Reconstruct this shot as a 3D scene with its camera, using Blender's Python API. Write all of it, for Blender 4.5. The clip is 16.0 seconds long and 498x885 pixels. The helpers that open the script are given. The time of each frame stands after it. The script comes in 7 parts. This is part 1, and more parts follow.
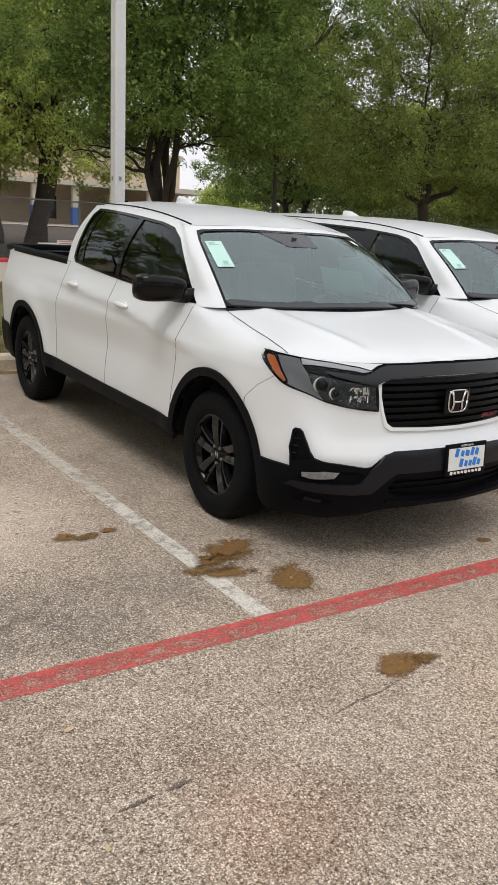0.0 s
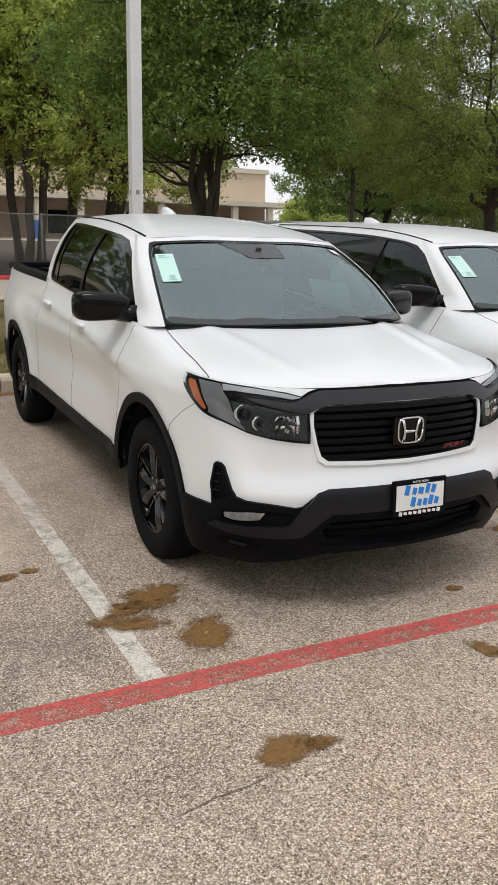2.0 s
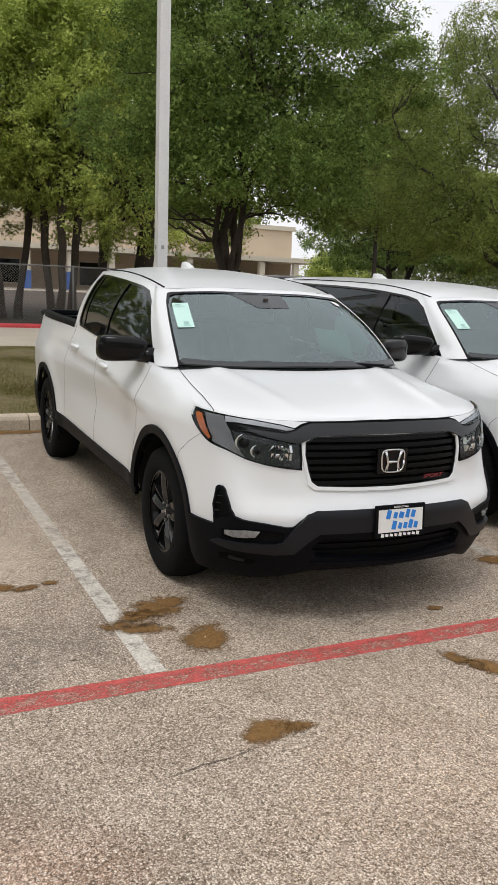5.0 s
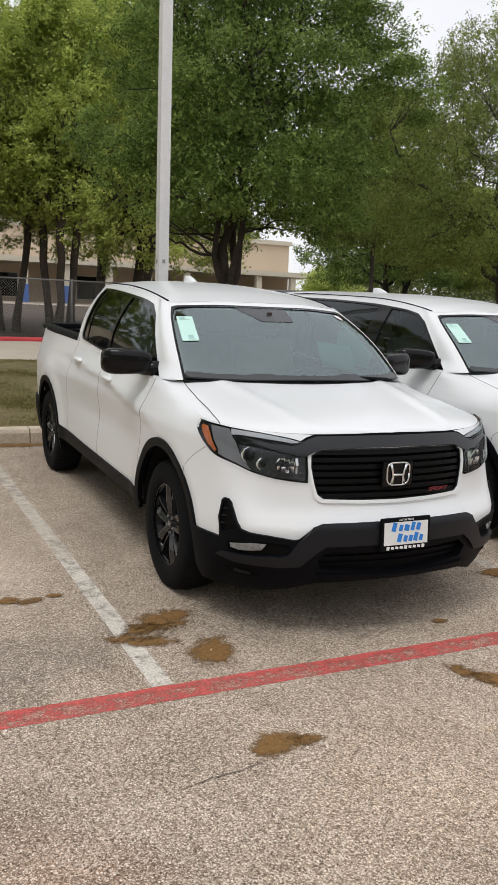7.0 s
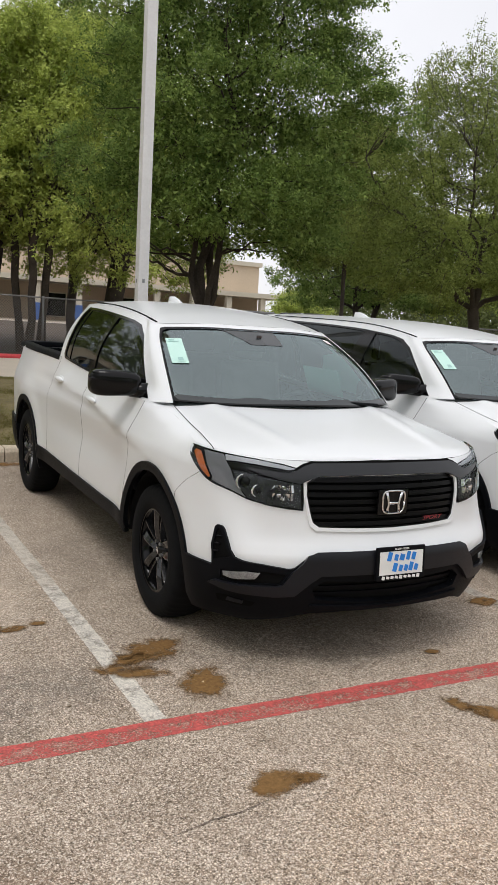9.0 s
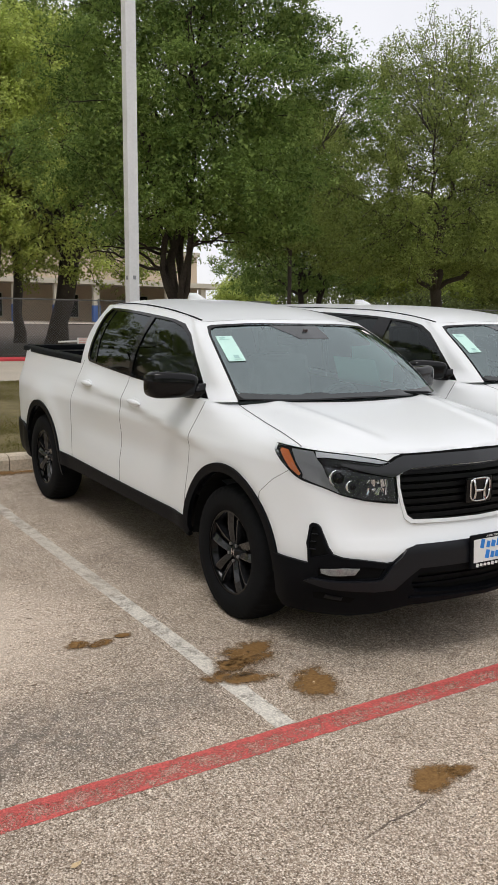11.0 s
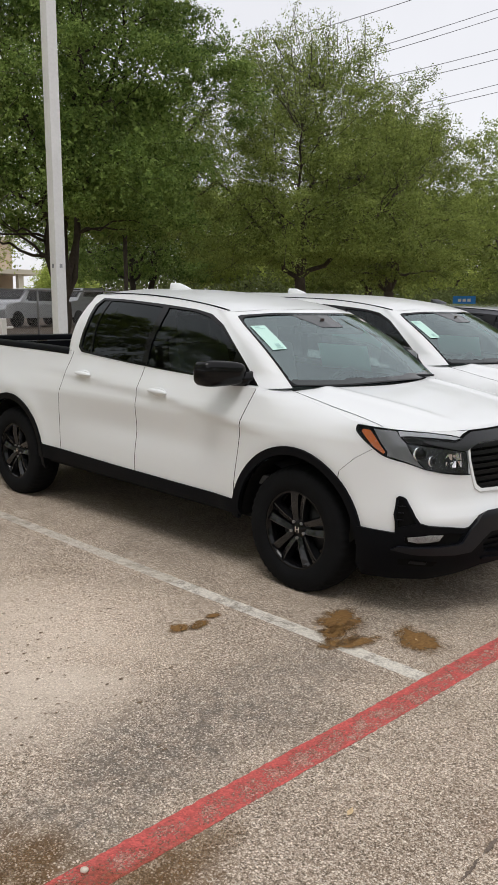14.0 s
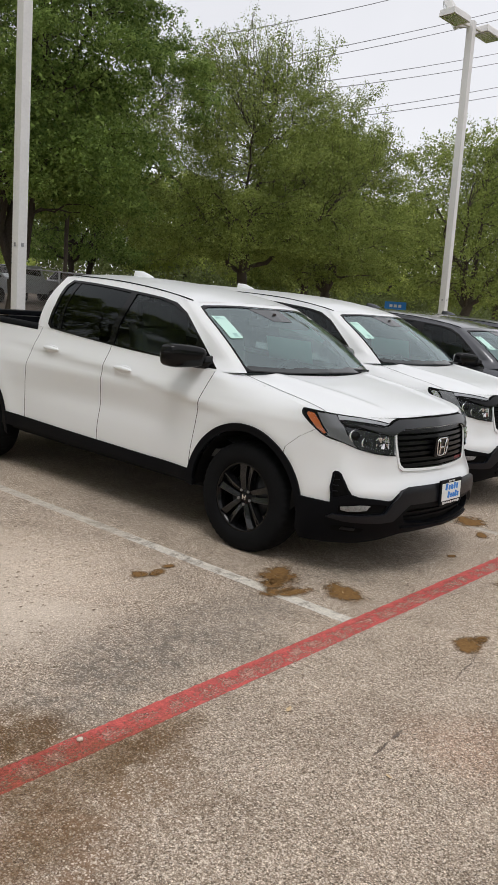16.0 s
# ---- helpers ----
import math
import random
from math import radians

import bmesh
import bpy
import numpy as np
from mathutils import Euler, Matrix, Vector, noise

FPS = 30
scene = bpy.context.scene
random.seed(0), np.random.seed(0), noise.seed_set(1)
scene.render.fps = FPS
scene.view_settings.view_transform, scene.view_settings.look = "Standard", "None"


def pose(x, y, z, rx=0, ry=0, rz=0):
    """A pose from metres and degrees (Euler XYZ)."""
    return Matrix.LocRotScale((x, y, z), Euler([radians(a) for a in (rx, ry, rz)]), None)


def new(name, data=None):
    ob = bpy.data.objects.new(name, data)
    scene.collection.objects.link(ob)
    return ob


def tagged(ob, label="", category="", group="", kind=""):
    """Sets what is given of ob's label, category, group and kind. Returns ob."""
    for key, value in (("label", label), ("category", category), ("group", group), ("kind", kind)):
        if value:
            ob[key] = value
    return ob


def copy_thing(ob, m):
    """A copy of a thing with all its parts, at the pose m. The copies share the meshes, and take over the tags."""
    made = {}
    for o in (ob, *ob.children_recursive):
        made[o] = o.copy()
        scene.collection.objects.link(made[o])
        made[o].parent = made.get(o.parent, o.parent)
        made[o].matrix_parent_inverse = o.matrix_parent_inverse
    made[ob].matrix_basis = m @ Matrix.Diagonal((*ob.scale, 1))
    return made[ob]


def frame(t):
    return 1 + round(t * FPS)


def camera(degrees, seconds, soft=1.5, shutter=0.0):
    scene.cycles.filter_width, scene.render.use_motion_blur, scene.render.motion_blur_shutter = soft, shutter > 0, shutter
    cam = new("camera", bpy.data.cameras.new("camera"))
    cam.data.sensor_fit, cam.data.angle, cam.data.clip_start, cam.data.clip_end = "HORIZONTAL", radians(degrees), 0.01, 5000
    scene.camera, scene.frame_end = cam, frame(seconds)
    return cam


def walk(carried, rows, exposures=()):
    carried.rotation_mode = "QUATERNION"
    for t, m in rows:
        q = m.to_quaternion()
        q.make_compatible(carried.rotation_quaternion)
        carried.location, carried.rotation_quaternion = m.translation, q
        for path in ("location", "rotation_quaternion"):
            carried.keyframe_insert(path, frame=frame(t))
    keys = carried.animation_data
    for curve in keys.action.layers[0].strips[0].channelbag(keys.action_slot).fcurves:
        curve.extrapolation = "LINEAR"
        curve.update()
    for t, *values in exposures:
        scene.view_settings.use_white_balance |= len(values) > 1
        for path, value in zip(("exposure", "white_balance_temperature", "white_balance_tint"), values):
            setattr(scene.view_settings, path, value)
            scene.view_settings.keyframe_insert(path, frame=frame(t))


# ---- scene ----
cam = camera(33.4, 16.0)
METRES, EYE, TILT, LEAN, TURN = 5.1, 1.596, 0.0, 0.0, -33.5
ROWS = [
    (0.0, 0.0, 0.0, 0.0, 0.56, -13.37, -2.36),
    (0.5, 0.0438, 0.0272, -0.0006, 3.23, -13.93, -1.67),
    (1.0, 0.0986, 0.0519, 0.0009, 5.74, -14.13, -1.21),
    (1.5, 0.1334, 0.0746, -0.0033, 6.35, -14.24, -0.53),
    (2.0, 0.158, 0.107, 0.0032, 6.99, -12.72, -0.91),
    (2.5, 0.1823, 0.1176, 0.0043, 8.61, -11.25, -0.29),
    (3.0, 0.2077, 0.1059, 0.0027, 10.87, -10.41, -0.63),
    (3.5, 0.2131, 0.0937, 0.0024, 11.75, -10.32, -1.4),
    (4.0, 0.2066, 0.0695, 0.0031, 10.49, -9.92, -1.6),
    (4.5, 0.1947, 0.0387, 0.0007, 8.89, -9.62, -1.5),
    (5.0, 0.1945, 0.0155, -0.0011, 8.83, -9.18, -1.74),
    (7.5, 0.1843, 0.0109, -0.002, 8.37, -7.98, -2.08),
    (8.0, 0.1822, 0.0094, -0.0014, 7.99, -7.62, -2.51),
    (10.5, 0.0532, 0.0368, 0.0046, 2.82, -6.43, -1.38),
    (11.0, 0.0087, 0.0239, 0.0052, 1.8, -7.42, -0.15),
    (11.5, -0.0386, 0.0302, 0.004, -0.3, -7.57, 0.05),
    (12.0, -0.083, 0.0256, 0.0077, -2.99, -6.88, -0.38),
    (12.5, -0.1321, 0.0009, 0.0087, -6.16, -7.64, -0.89),
    (13.0, -0.181, -0.0049, 0.0074, -8.02, -8.55, -1.54),
    (13.5, -0.2288, 0.0036, 0.0085, -9.29, -8.07, -0.33),
    (14.0, -0.2786, -0.0013, 0.01, -11.42, -8.38, 0.36),
    (14.5, -0.3269, -0.0208, 0.0175, -13.4, -9.36, 0.86),
    (15.0, -0.3433, -0.0552, 0.0128, -13.64, -9.47, -1.64),
    (15.5, -0.3436, -0.096, 0.0088, -14.91, -9.29, -3.13),
    (16.0, -0.3465, -0.1251, 0.0085, -16.03, -8.79, -3.82),
]
walk(cam, [(t, pose(-3.326, -4.016, EYE, TILT, LEAN, TURN) @ pose(METRES * x, METRES * y, METRES * z, 90 + pitch, roll, yaw)) for t, x, y, z, yaw, pitch, roll in ROWS], exposures=[(0.0, 0.11), (8.0, 0.10), (10.5, 0.09), (14.0, 0.03), (16.0, -0.02)])

SLOPE, LIFT = 0.040, 0.03


def gz(y):
    """Height of the lot and verge, which rise gently away from the aisle."""
    return LIFT + SLOPE * y


# ---- light ----
SUN_TURN, SUN_RISE = 232.0, 64.0
world = bpy.data.worlds.new("overcast sky")
scene.world = world
world.use_nodes = True
wn, wl = world.node_tree.nodes, world.node_tree.links
wn.clear()
sky = wn.new("ShaderNodeTexSky")
sky.sky_type = "NISHITA"
sky.sun_disc = False
sky.sun_elevation, sky.sun_rotation = radians(SUN_RISE), radians(SUN_TURN)
sky.air_density, sky.dust_density, sky.ozone_density = 1.0, 4.0, 1.0
veil = wn.new("ShaderNodeMix")
veil.data_type = "RGBA"
veil.inputs["Factor"].default_value = 0.82
cloud = wn.new("ShaderNodeTexNoise")
cloud.inputs["Scale"].default_value = 2.2
cloud.inputs["Detail"].default_value = 5.0
ramp = wn.new("ShaderNodeValToRGB")
ramp.color_ramp.elements[0].position, ramp.color_ramp.elements[1].position = 0.3, 0.75
ramp.color_ramp.elements[0].color, ramp.color_ramp.elements[1].color = (7.95, 7.9, 8.15, 1), (9.5, 9.42, 9.65, 1)
back = wn.new("ShaderNodeBackground")
back.inputs["Strength"].default_value = 0.118
wout = wn.new("ShaderNodeOutputWorld")
wl.new(cloud.outputs["Fac"], ramp.inputs["Fac"])
wl.new(sky.outputs["Color"], veil.inputs["A"])
wl.new(ramp.outputs["Color"], veil.inputs["B"])
wl.new(veil.outputs["Result"], back.inputs["Color"])
wl.new(back.outputs["Background"], wout.inputs["Surface"])
sun = bpy.data.lights.new("sun", "SUN")
sun.energy, sun.angle, sun.color = 1.0, radians(22), (1.0, 0.985, 0.97)
sun_ob = new("sun", sun)
sun_ob.rotation_euler = Euler((radians(90 - SUN_RISE), 0, radians(180 - SUN_TURN)))


# ---- materials ----
def mat(name, colour, rough=0.6, metal=0.0, vary=0.12, scale=6.0, fine=60.0, bump=0.0, coat=0.0, spec=0.5, random_tint=0.0):
    """A principled surface whose colour wavers at two scales."""
    m = bpy.data.materials.new(name)
    m.use_nodes = True
    n, l = m.node_tree.nodes, m.node_tree.links
    b = n["Principled BSDF"]
    b.inputs["Roughness"].default_value = rough
    b.inputs["Metallic"].default_value = metal
    b.inputs["Coat Weight"].default_value = coat
    b.inputs["Coat Roughness"].default_value = 0.03
    b.inputs["Specular IOR Level"].default_value = spec
    co = n.new("ShaderNodeTexCoord")
    big, small = n.new("ShaderNodeTexNoise"), n.new("ShaderNodeTexNoise")
    big.inputs["Scale"].default_value, big.inputs["Detail"].default_value = scale, 4.0
    small.inputs["Scale"].default_value, small.inputs["Detail"].default_value = fine, 3.0
    for t in (big, small):
        l.new(co.outputs["Object"], t.inputs["Vector"])
    add = n.new("ShaderNodeMath")
    add.operation = "ADD"
    l.new(big.outputs["Fac"], add.inputs[0])
    l.new(small.outputs["Fac"], add.inputs[1])
    span = n.new("ShaderNodeMapRange")
    span.inputs["From Min"].default_value, span.inputs["From Max"].default_value = 0.6, 1.4
    span.inputs["To Min"].default_value, span.inputs["To Max"].default_value = 1 - vary, 1 + vary
    l.new(add.outputs[0], span.inputs["Value"])
    mul = n.new("ShaderNodeMix")
    mul.data_type, mul.blend_type = "RGBA", "MULTIPLY"
    mul.inputs["Factor"].default_value = 1.0
    mul.inputs["A"].default_value = (*colour, 1)
    l.new(span.outputs["Result"], mul.inputs["B"])
    last = mul.outputs["Result"]
    if random_tint:
        info = n.new("ShaderNodeObjectInfo")
        hsv = n.new("ShaderNodeHueSaturation")
        r = n.new("ShaderNodeMapRange")
        r.inputs["To Min"].default_value, r.inputs["To Max"].default_value = 1 - random_tint, 1 + random_tint
        l.new(info.outputs["Random"], r.inputs["Value"])
        l.new(r.outputs["Result"], hsv.inputs["Value"])
        l.new(last, hsv.inputs["Color"])
        last = hsv.outputs["Color"]
    l.new(last, b.inputs["Base Color"])
    if bump:
        bp = n.new("ShaderNodeBump")
        bp.inputs["Strength"].default_value = bump
        bp.inputs["Distance"].default_value = 0.01
        l.new(small.outputs["Fac"], bp.inputs["Height"])
        l.new(bp.outputs["Normal"], b.inputs["Normal"])
    return m


def glass_mat(name, tint, gloss=1.45, coat=(0.92, 0.99, 1.0)):
    """A thin pane: tinted see-through with a clear mirror sheen."""
    m = bpy.data.materials.new(name)
    m.use_nodes = True
    n, l = m.node_tree.nodes, m.node_tree.links
    n.clear()
    out, mix = n.new("ShaderNodeOutputMaterial"), n.new("ShaderNodeMixShader")
    clear, shine, fr = n.new("ShaderNodeBsdfTransparent"), n.new("ShaderNodeBsdfGlossy"), n.new("ShaderNodeFresnel")
    clear.inputs["Color"].default_value = (*tint, 1)
    shine.inputs["Roughness"].default_value = 0.02
    shine.inputs["Color"].default_value = (*coat, 1)
    fr.inputs["IOR"].default_value = gloss
    l.new(fr.outputs["Fac"], mix.inputs["Fac"])
    l.new(clear.outputs[0], mix.inputs[1])
    l.new(shine.outputs[0], mix.inputs[2])
    l.new(mix.outputs[0], out.inputs["Surface"])
    return m


def paved_mat(name, light, dark, stain, blotchy=()):
    """Worn paving with exposed pebbles, soft patches and fine relief."""
    m = bpy.data.materials.new(name)
    m.use_nodes = True
    n, l = m.node_tree.nodes, m.node_tree.links
    b = n["Principled BSDF"]
    b.inputs["Roughness"].default_value = 0.85
    b.inputs["Specular IOR Level"].default_value = 0.25
    co = n.new("ShaderNodeTexCoord")

    def tex(kind, scale, detail=4.0):
        t = n.new(kind)
        t.inputs["Scale"].default_value = scale
        if kind == "ShaderNodeTexNoise":
            t.inputs["Detail"].default_value = detail
        l.new(co.outputs["Object"], t.inputs["Vector"])
        return t

    def ramp2(src, p0, p1, c0, c1):
        r = n.new("ShaderNodeValToRGB")
        r.color_ramp.elements[0].position, r.color_ramp.elements[1].position = p0, p1
        r.color_ramp.elements[0].color, r.color_ramp.elements[1].color = (*c0, 1), (*c1, 1)
        l.new(src, r.inputs["Fac"])
        return r.outputs["Color"]

    def mixed(kind, fac, a, c):
        x = n.new("ShaderNodeMix")
        x.data_type, x.blend_type = "RGBA", kind
        if isinstance(fac, float):
            x.inputs["Factor"].default_value = fac
        else:
            l.new(fac, x.inputs["Factor"])
        l.new(a, x.inputs["A"])
        if isinstance(c, tuple):
            x.inputs["B"].default_value = (*c, 1)
        else:
            l.new(c, x.inputs["B"])
        return x.outputs["Result"]

    peb = tex("ShaderNodeTexVoronoi", 205.0)
    peb2 = tex("ShaderNodeTexVoronoi", 130.0)
    grey = n.new("ShaderNodeSeparateColor")
    l.new(peb.outputs["Color"], grey.inputs[0])
    stone = ramp2(grey.outputs[0], 0.58, 1.0, dark, light)
    grey2 = n.new("ShaderNodeSeparateColor")
    l.new(peb2.outputs["Color"], grey2.inputs[0])
    stone2 = ramp2(grey2.outputs[1], 0.62, 0.95, dark, light)
    c = mixed("MIX", 0.40, stone, stone2)
    pit = tex("ShaderNodeTexVoronoi", 145.0)
    grey3 = n.new("ShaderNodeSeparateColor")
    l.new(pit.outputs["Color"], grey3.inputs[0])
    c = mixed("MULTIPLY", 1.0, c, ramp2(grey3.outputs[2], 0.12, 0.36, (0.43, 0.41, 0.39), (1, 1, 1)))
    gap = ramp2(peb.outputs["Distance"], 0.30, 0.70, (1.05, 1.05, 1.05), (0.5, 0.48, 0.46))
    c = mixed("MULTIPLY", 0.85, c, gap)
    patch = tex("ShaderNodeTexNoise", 0.55, 6.0)
    c = mixed("MULTIPLY", 1.0, c, ramp2(patch.outputs["Fac"], 0.3, 0.7, (0.88, 0.87, 0.86), (1.16, 1.15, 1.12)))
    blot = tex("ShaderNodeTexNoise", 3.1, 7.0)
    c = mixed("MULTIPLY", 1.0, c, ramp2(blot.outputs["Fac"], 0.32, 0.62, (0.84, 0.83, 0.81), (1.08, 1.08, 1.08)))
    dirt = tex("ShaderNodeTexNoise", 1.3, 8.0)
    c = mixed("MIX", ramp2(dirt.outputs["Fac"], 0.62, 0.78, (0, 0, 0), (0.35, 0.35, 0.35)), c, stain)
    clump, grit = tex("ShaderNodeTexNoise", 15.0, 8.0), n.new("ShaderNodeMapRange")
    clump.inputs["Roughness"].default_value = 0.7
    grit.inputs["From Min"].default_value, grit.inputs["From Max"].default_value = 0.40, 0.60
    grit.inputs["To Min"].default_value, grit.inputs["To Max"].default_value = 0.35, 1.65
    l.new(clump.outputs["Fac"], grit.inputs["Value"])
    for (px, py), rad, tint, most in blotchy:
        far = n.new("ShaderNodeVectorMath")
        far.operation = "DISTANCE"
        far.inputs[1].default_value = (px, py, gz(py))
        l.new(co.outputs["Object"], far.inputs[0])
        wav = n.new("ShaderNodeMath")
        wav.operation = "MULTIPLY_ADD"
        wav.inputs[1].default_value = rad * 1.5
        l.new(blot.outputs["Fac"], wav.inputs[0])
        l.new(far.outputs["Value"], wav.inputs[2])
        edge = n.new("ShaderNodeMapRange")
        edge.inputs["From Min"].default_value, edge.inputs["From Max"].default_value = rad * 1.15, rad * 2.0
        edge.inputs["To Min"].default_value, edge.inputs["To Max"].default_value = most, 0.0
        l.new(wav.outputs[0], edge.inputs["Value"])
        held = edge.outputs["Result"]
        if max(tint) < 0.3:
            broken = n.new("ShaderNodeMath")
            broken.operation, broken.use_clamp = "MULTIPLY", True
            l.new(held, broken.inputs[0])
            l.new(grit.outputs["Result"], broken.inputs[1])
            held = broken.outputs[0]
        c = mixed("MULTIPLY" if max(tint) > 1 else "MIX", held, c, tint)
    # larger stones, some pale and some dark, set among the fine ones
    big = tex("ShaderNodeTexVoronoi", 88.0)
    grey4 = n.new("ShaderNodeSeparateColor")
    l.new(big.outputs["Color"], grey4.inputs[0])
    core = ramp2(big.outputs["Distance"], 0.26, 0.46, (1, 1, 1), (0, 0, 0))
    pale = n.new("ShaderNodeMath")
    pale.operation = "MULTIPLY"
    l.new(core, pale.inputs[0])
    l.new(ramp2(grey4.outputs[0], 0.76, 0.90, (0, 0, 0), (0.8, 0.8, 0.8)), pale.inputs[1])
    c = mixed("MIX", pale.outputs[0], c, tuple(0.9 * k for k in light))
    dim = n.new("ShaderNodeMath")
    dim.operation = "MULTIPLY"
    l.new(core, dim.inputs[0])
    l.new(ramp2(grey4.outputs[1], 0.72, 0.86, (0, 0, 0), (0.6, 0.6, 0.6)), dim.inputs[1])
    c = mixed("MIX", dim.outputs[0], c, tuple(0.45 * k for k in dark))
    # pale pebbles that stand clear of the stains and tinted patches
    c = mixed("MIX", ramp2(grey.outputs[1], 0.80, 0.93, (0, 0, 0), (0.55, 0.55, 0.55)), c, tuple(0.84 * k for k in light))
    l.new(c, b.inputs["Base Color"])
    bp = n.new("ShaderNodeBump")
    bp.inputs["Strength"].default_value, bp.inputs["Distance"].default_value = 0.5, 0.004
    bp.invert = True
    l.new(peb.outputs["Distance"], bp.inputs["Height"])
    l.new(bp.outputs["Normal"], b.inputs["Normal"])
    return m


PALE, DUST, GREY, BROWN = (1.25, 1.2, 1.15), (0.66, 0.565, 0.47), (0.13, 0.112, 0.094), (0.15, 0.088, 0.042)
# tinted patches by place, radius, colour, strength; some greys lie under the truck's nose
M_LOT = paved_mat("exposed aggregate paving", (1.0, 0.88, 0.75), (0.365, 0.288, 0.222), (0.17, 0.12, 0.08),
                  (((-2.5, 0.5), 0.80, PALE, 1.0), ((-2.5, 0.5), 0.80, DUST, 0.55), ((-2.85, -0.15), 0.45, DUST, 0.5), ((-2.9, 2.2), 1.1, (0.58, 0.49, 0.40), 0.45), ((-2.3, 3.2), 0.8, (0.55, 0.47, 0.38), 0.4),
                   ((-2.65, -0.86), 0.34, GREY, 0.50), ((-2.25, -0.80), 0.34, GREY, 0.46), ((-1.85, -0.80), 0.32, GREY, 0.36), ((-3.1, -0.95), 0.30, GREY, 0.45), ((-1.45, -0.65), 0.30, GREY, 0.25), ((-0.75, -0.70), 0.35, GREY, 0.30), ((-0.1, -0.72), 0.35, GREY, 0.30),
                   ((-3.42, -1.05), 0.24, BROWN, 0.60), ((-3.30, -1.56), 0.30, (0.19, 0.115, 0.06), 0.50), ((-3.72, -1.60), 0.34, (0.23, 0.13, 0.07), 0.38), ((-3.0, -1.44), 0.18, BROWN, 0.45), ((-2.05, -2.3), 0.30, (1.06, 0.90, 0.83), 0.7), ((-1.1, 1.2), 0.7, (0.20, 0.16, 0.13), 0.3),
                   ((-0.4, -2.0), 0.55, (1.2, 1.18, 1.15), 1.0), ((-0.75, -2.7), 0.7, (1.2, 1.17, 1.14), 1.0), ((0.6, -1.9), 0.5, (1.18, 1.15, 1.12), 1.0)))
M_ROAD = mat("pale concrete", (0.48, 0.42, 0.35), 0.85, vary=0.14, scale=0.8, fine=30, bump=0.2)
M_KERB = mat("kerb concrete", (0.52, 0.44, 0.34), 0.85, vary=0.32, scale=3, fine=50, bump=0.3)
M_REDKERB = mat("red painted kerb", (0.55, 0.05, 0.06), 0.6, vary=0.2, scale=2, fine=30)
M_TURF = mat("dry turf", (0.155, 0.125, 0.055), 0.95, vary=0.5, scale=4.5, fine=40, bump=0.5)
M_SOIL = mat("mulched soil", (0.075, 0.055, 0.04), 0.95, vary=0.4, scale=1.5, fine=40, bump=0.5)
M_POLE = mat("white pole paint", (0.72, 0.71, 0.70), 0.5, vary=0.07, scale=2.5, fine=40)
M_WHITE = mat("pearl white car paint", (0.785, 0.80, 0.81), 0.3, vary=0.012, scale=1.5, fine=300, coat=0.38, spec=0.3)
M_GREYCAR = mat("dark grey car paint", (0.055, 0.058, 0.068), 0.3, metal=0.4, vary=0.05, scale=1.5, fine=300, coat=1.0)
M_BAR = mat("charcoal satin plastic", (0.0085, 0.0093, 0.0125), 0.42, spec=0.28, vary=0.1, scale=5, fine=250, bump=0.1)
M_CLAD = mat("black textured plastic", (0.0040, 0.0046, 0.0062), 0.5, spec=0.08, vary=0.1, scale=5, fine=250, bump=0.1)
M_GLOSS = mat("gloss black trim", (0.004, 0.004, 0.0045), 0.12, spec=0.22, vary=0.05, scale=5, fine=200, coat=0.05)
M_TRIM = mat("dark grey satin bar", (0.0085, 0.0095, 0.0115), 0.30, metal=0.1, vary=0.08, coat=0.2)
M_GRILLE = mat("black grille bar", (0.004, 0.004, 0.0045), 0.3, vary=0.08, spec=0.13)
M_DARK = mat("black void lining", (0.008, 0.008, 0.008), 0.8, vary=0.1, spec=0.1)
M_TYRE = mat("tyre rubber", (0.0075, 0.0078, 0.0085), 0.85, spec=0.1, vary=0.25, scale=8, fine=120, bump=0.15)
M_RIM = mat("gloss black alloy", (0.016, 0.0165, 0.018), 0.2, metal=0.5, vary=0.1, coat=0.5)
M_DRL = mat("pale running light", (0.42, 0.43, 0.45), 0.2, vary=0.05, coat=0.5)
M_REDLENS = mat("dim camera lens", (0.06, 0.045, 0.045), 0.1, vary=0.05)
M_FOG = mat("pale fog lamp reflector", (0.40, 0.405, 0.41), 0.25, vary=0.45, scale=40, fine=200, coat=0.6)
M_DISC = mat("dull brake steel", (0.05, 0.05, 0.052), 0.5, metal=0.6, vary=0.2)
M_PIPE = mat("smoky light guide", (0.17, 0.172, 0.18), 0.18, vary=0.06, coat=0.6)
M_STEEL = mat("bare steel", (0.35, 0.35, 0.36), 0.35, metal=0.9, vary=0.1)
M_CHROME = mat("chrome", (0.75, 0.75, 0.76), 0.1, metal=1.0, vary=0.03)
M_FRIT = mat("dark grey ceramic band", (0.038, 0.043, 0.045), 0.12, vary=0.05, spec=0.6)
M_POD = mat("smoky grey camera cover", (0.040, 0.044, 0.046), 0.15, vary=0.05, spec=0.5)
M_SEAM = mat("panel gap", (0.006, 0.006, 0.006), 0.9, vary=0.1, spec=0.05)
M_LINING = mat("light grey head lining", (0.50, 0.50, 0.49), 0.9, vary=0.05)
M_INT = mat("charcoal cabin trim", (0.10, 0.10, 0.103), 0.7, vary=0.15, scale=6, fine=120, bump=0.1)
M_SEAT = mat("grey seat cloth", (0.36, 0.36, 0.362), 0.9, vary=0.2, scale=8, fine=150, bump=0.2)
M_GLASS = glass_mat("windscreen glass", (0.80, 1.0, 0.98), 2.8, (0.83, 0.97, 0.975))
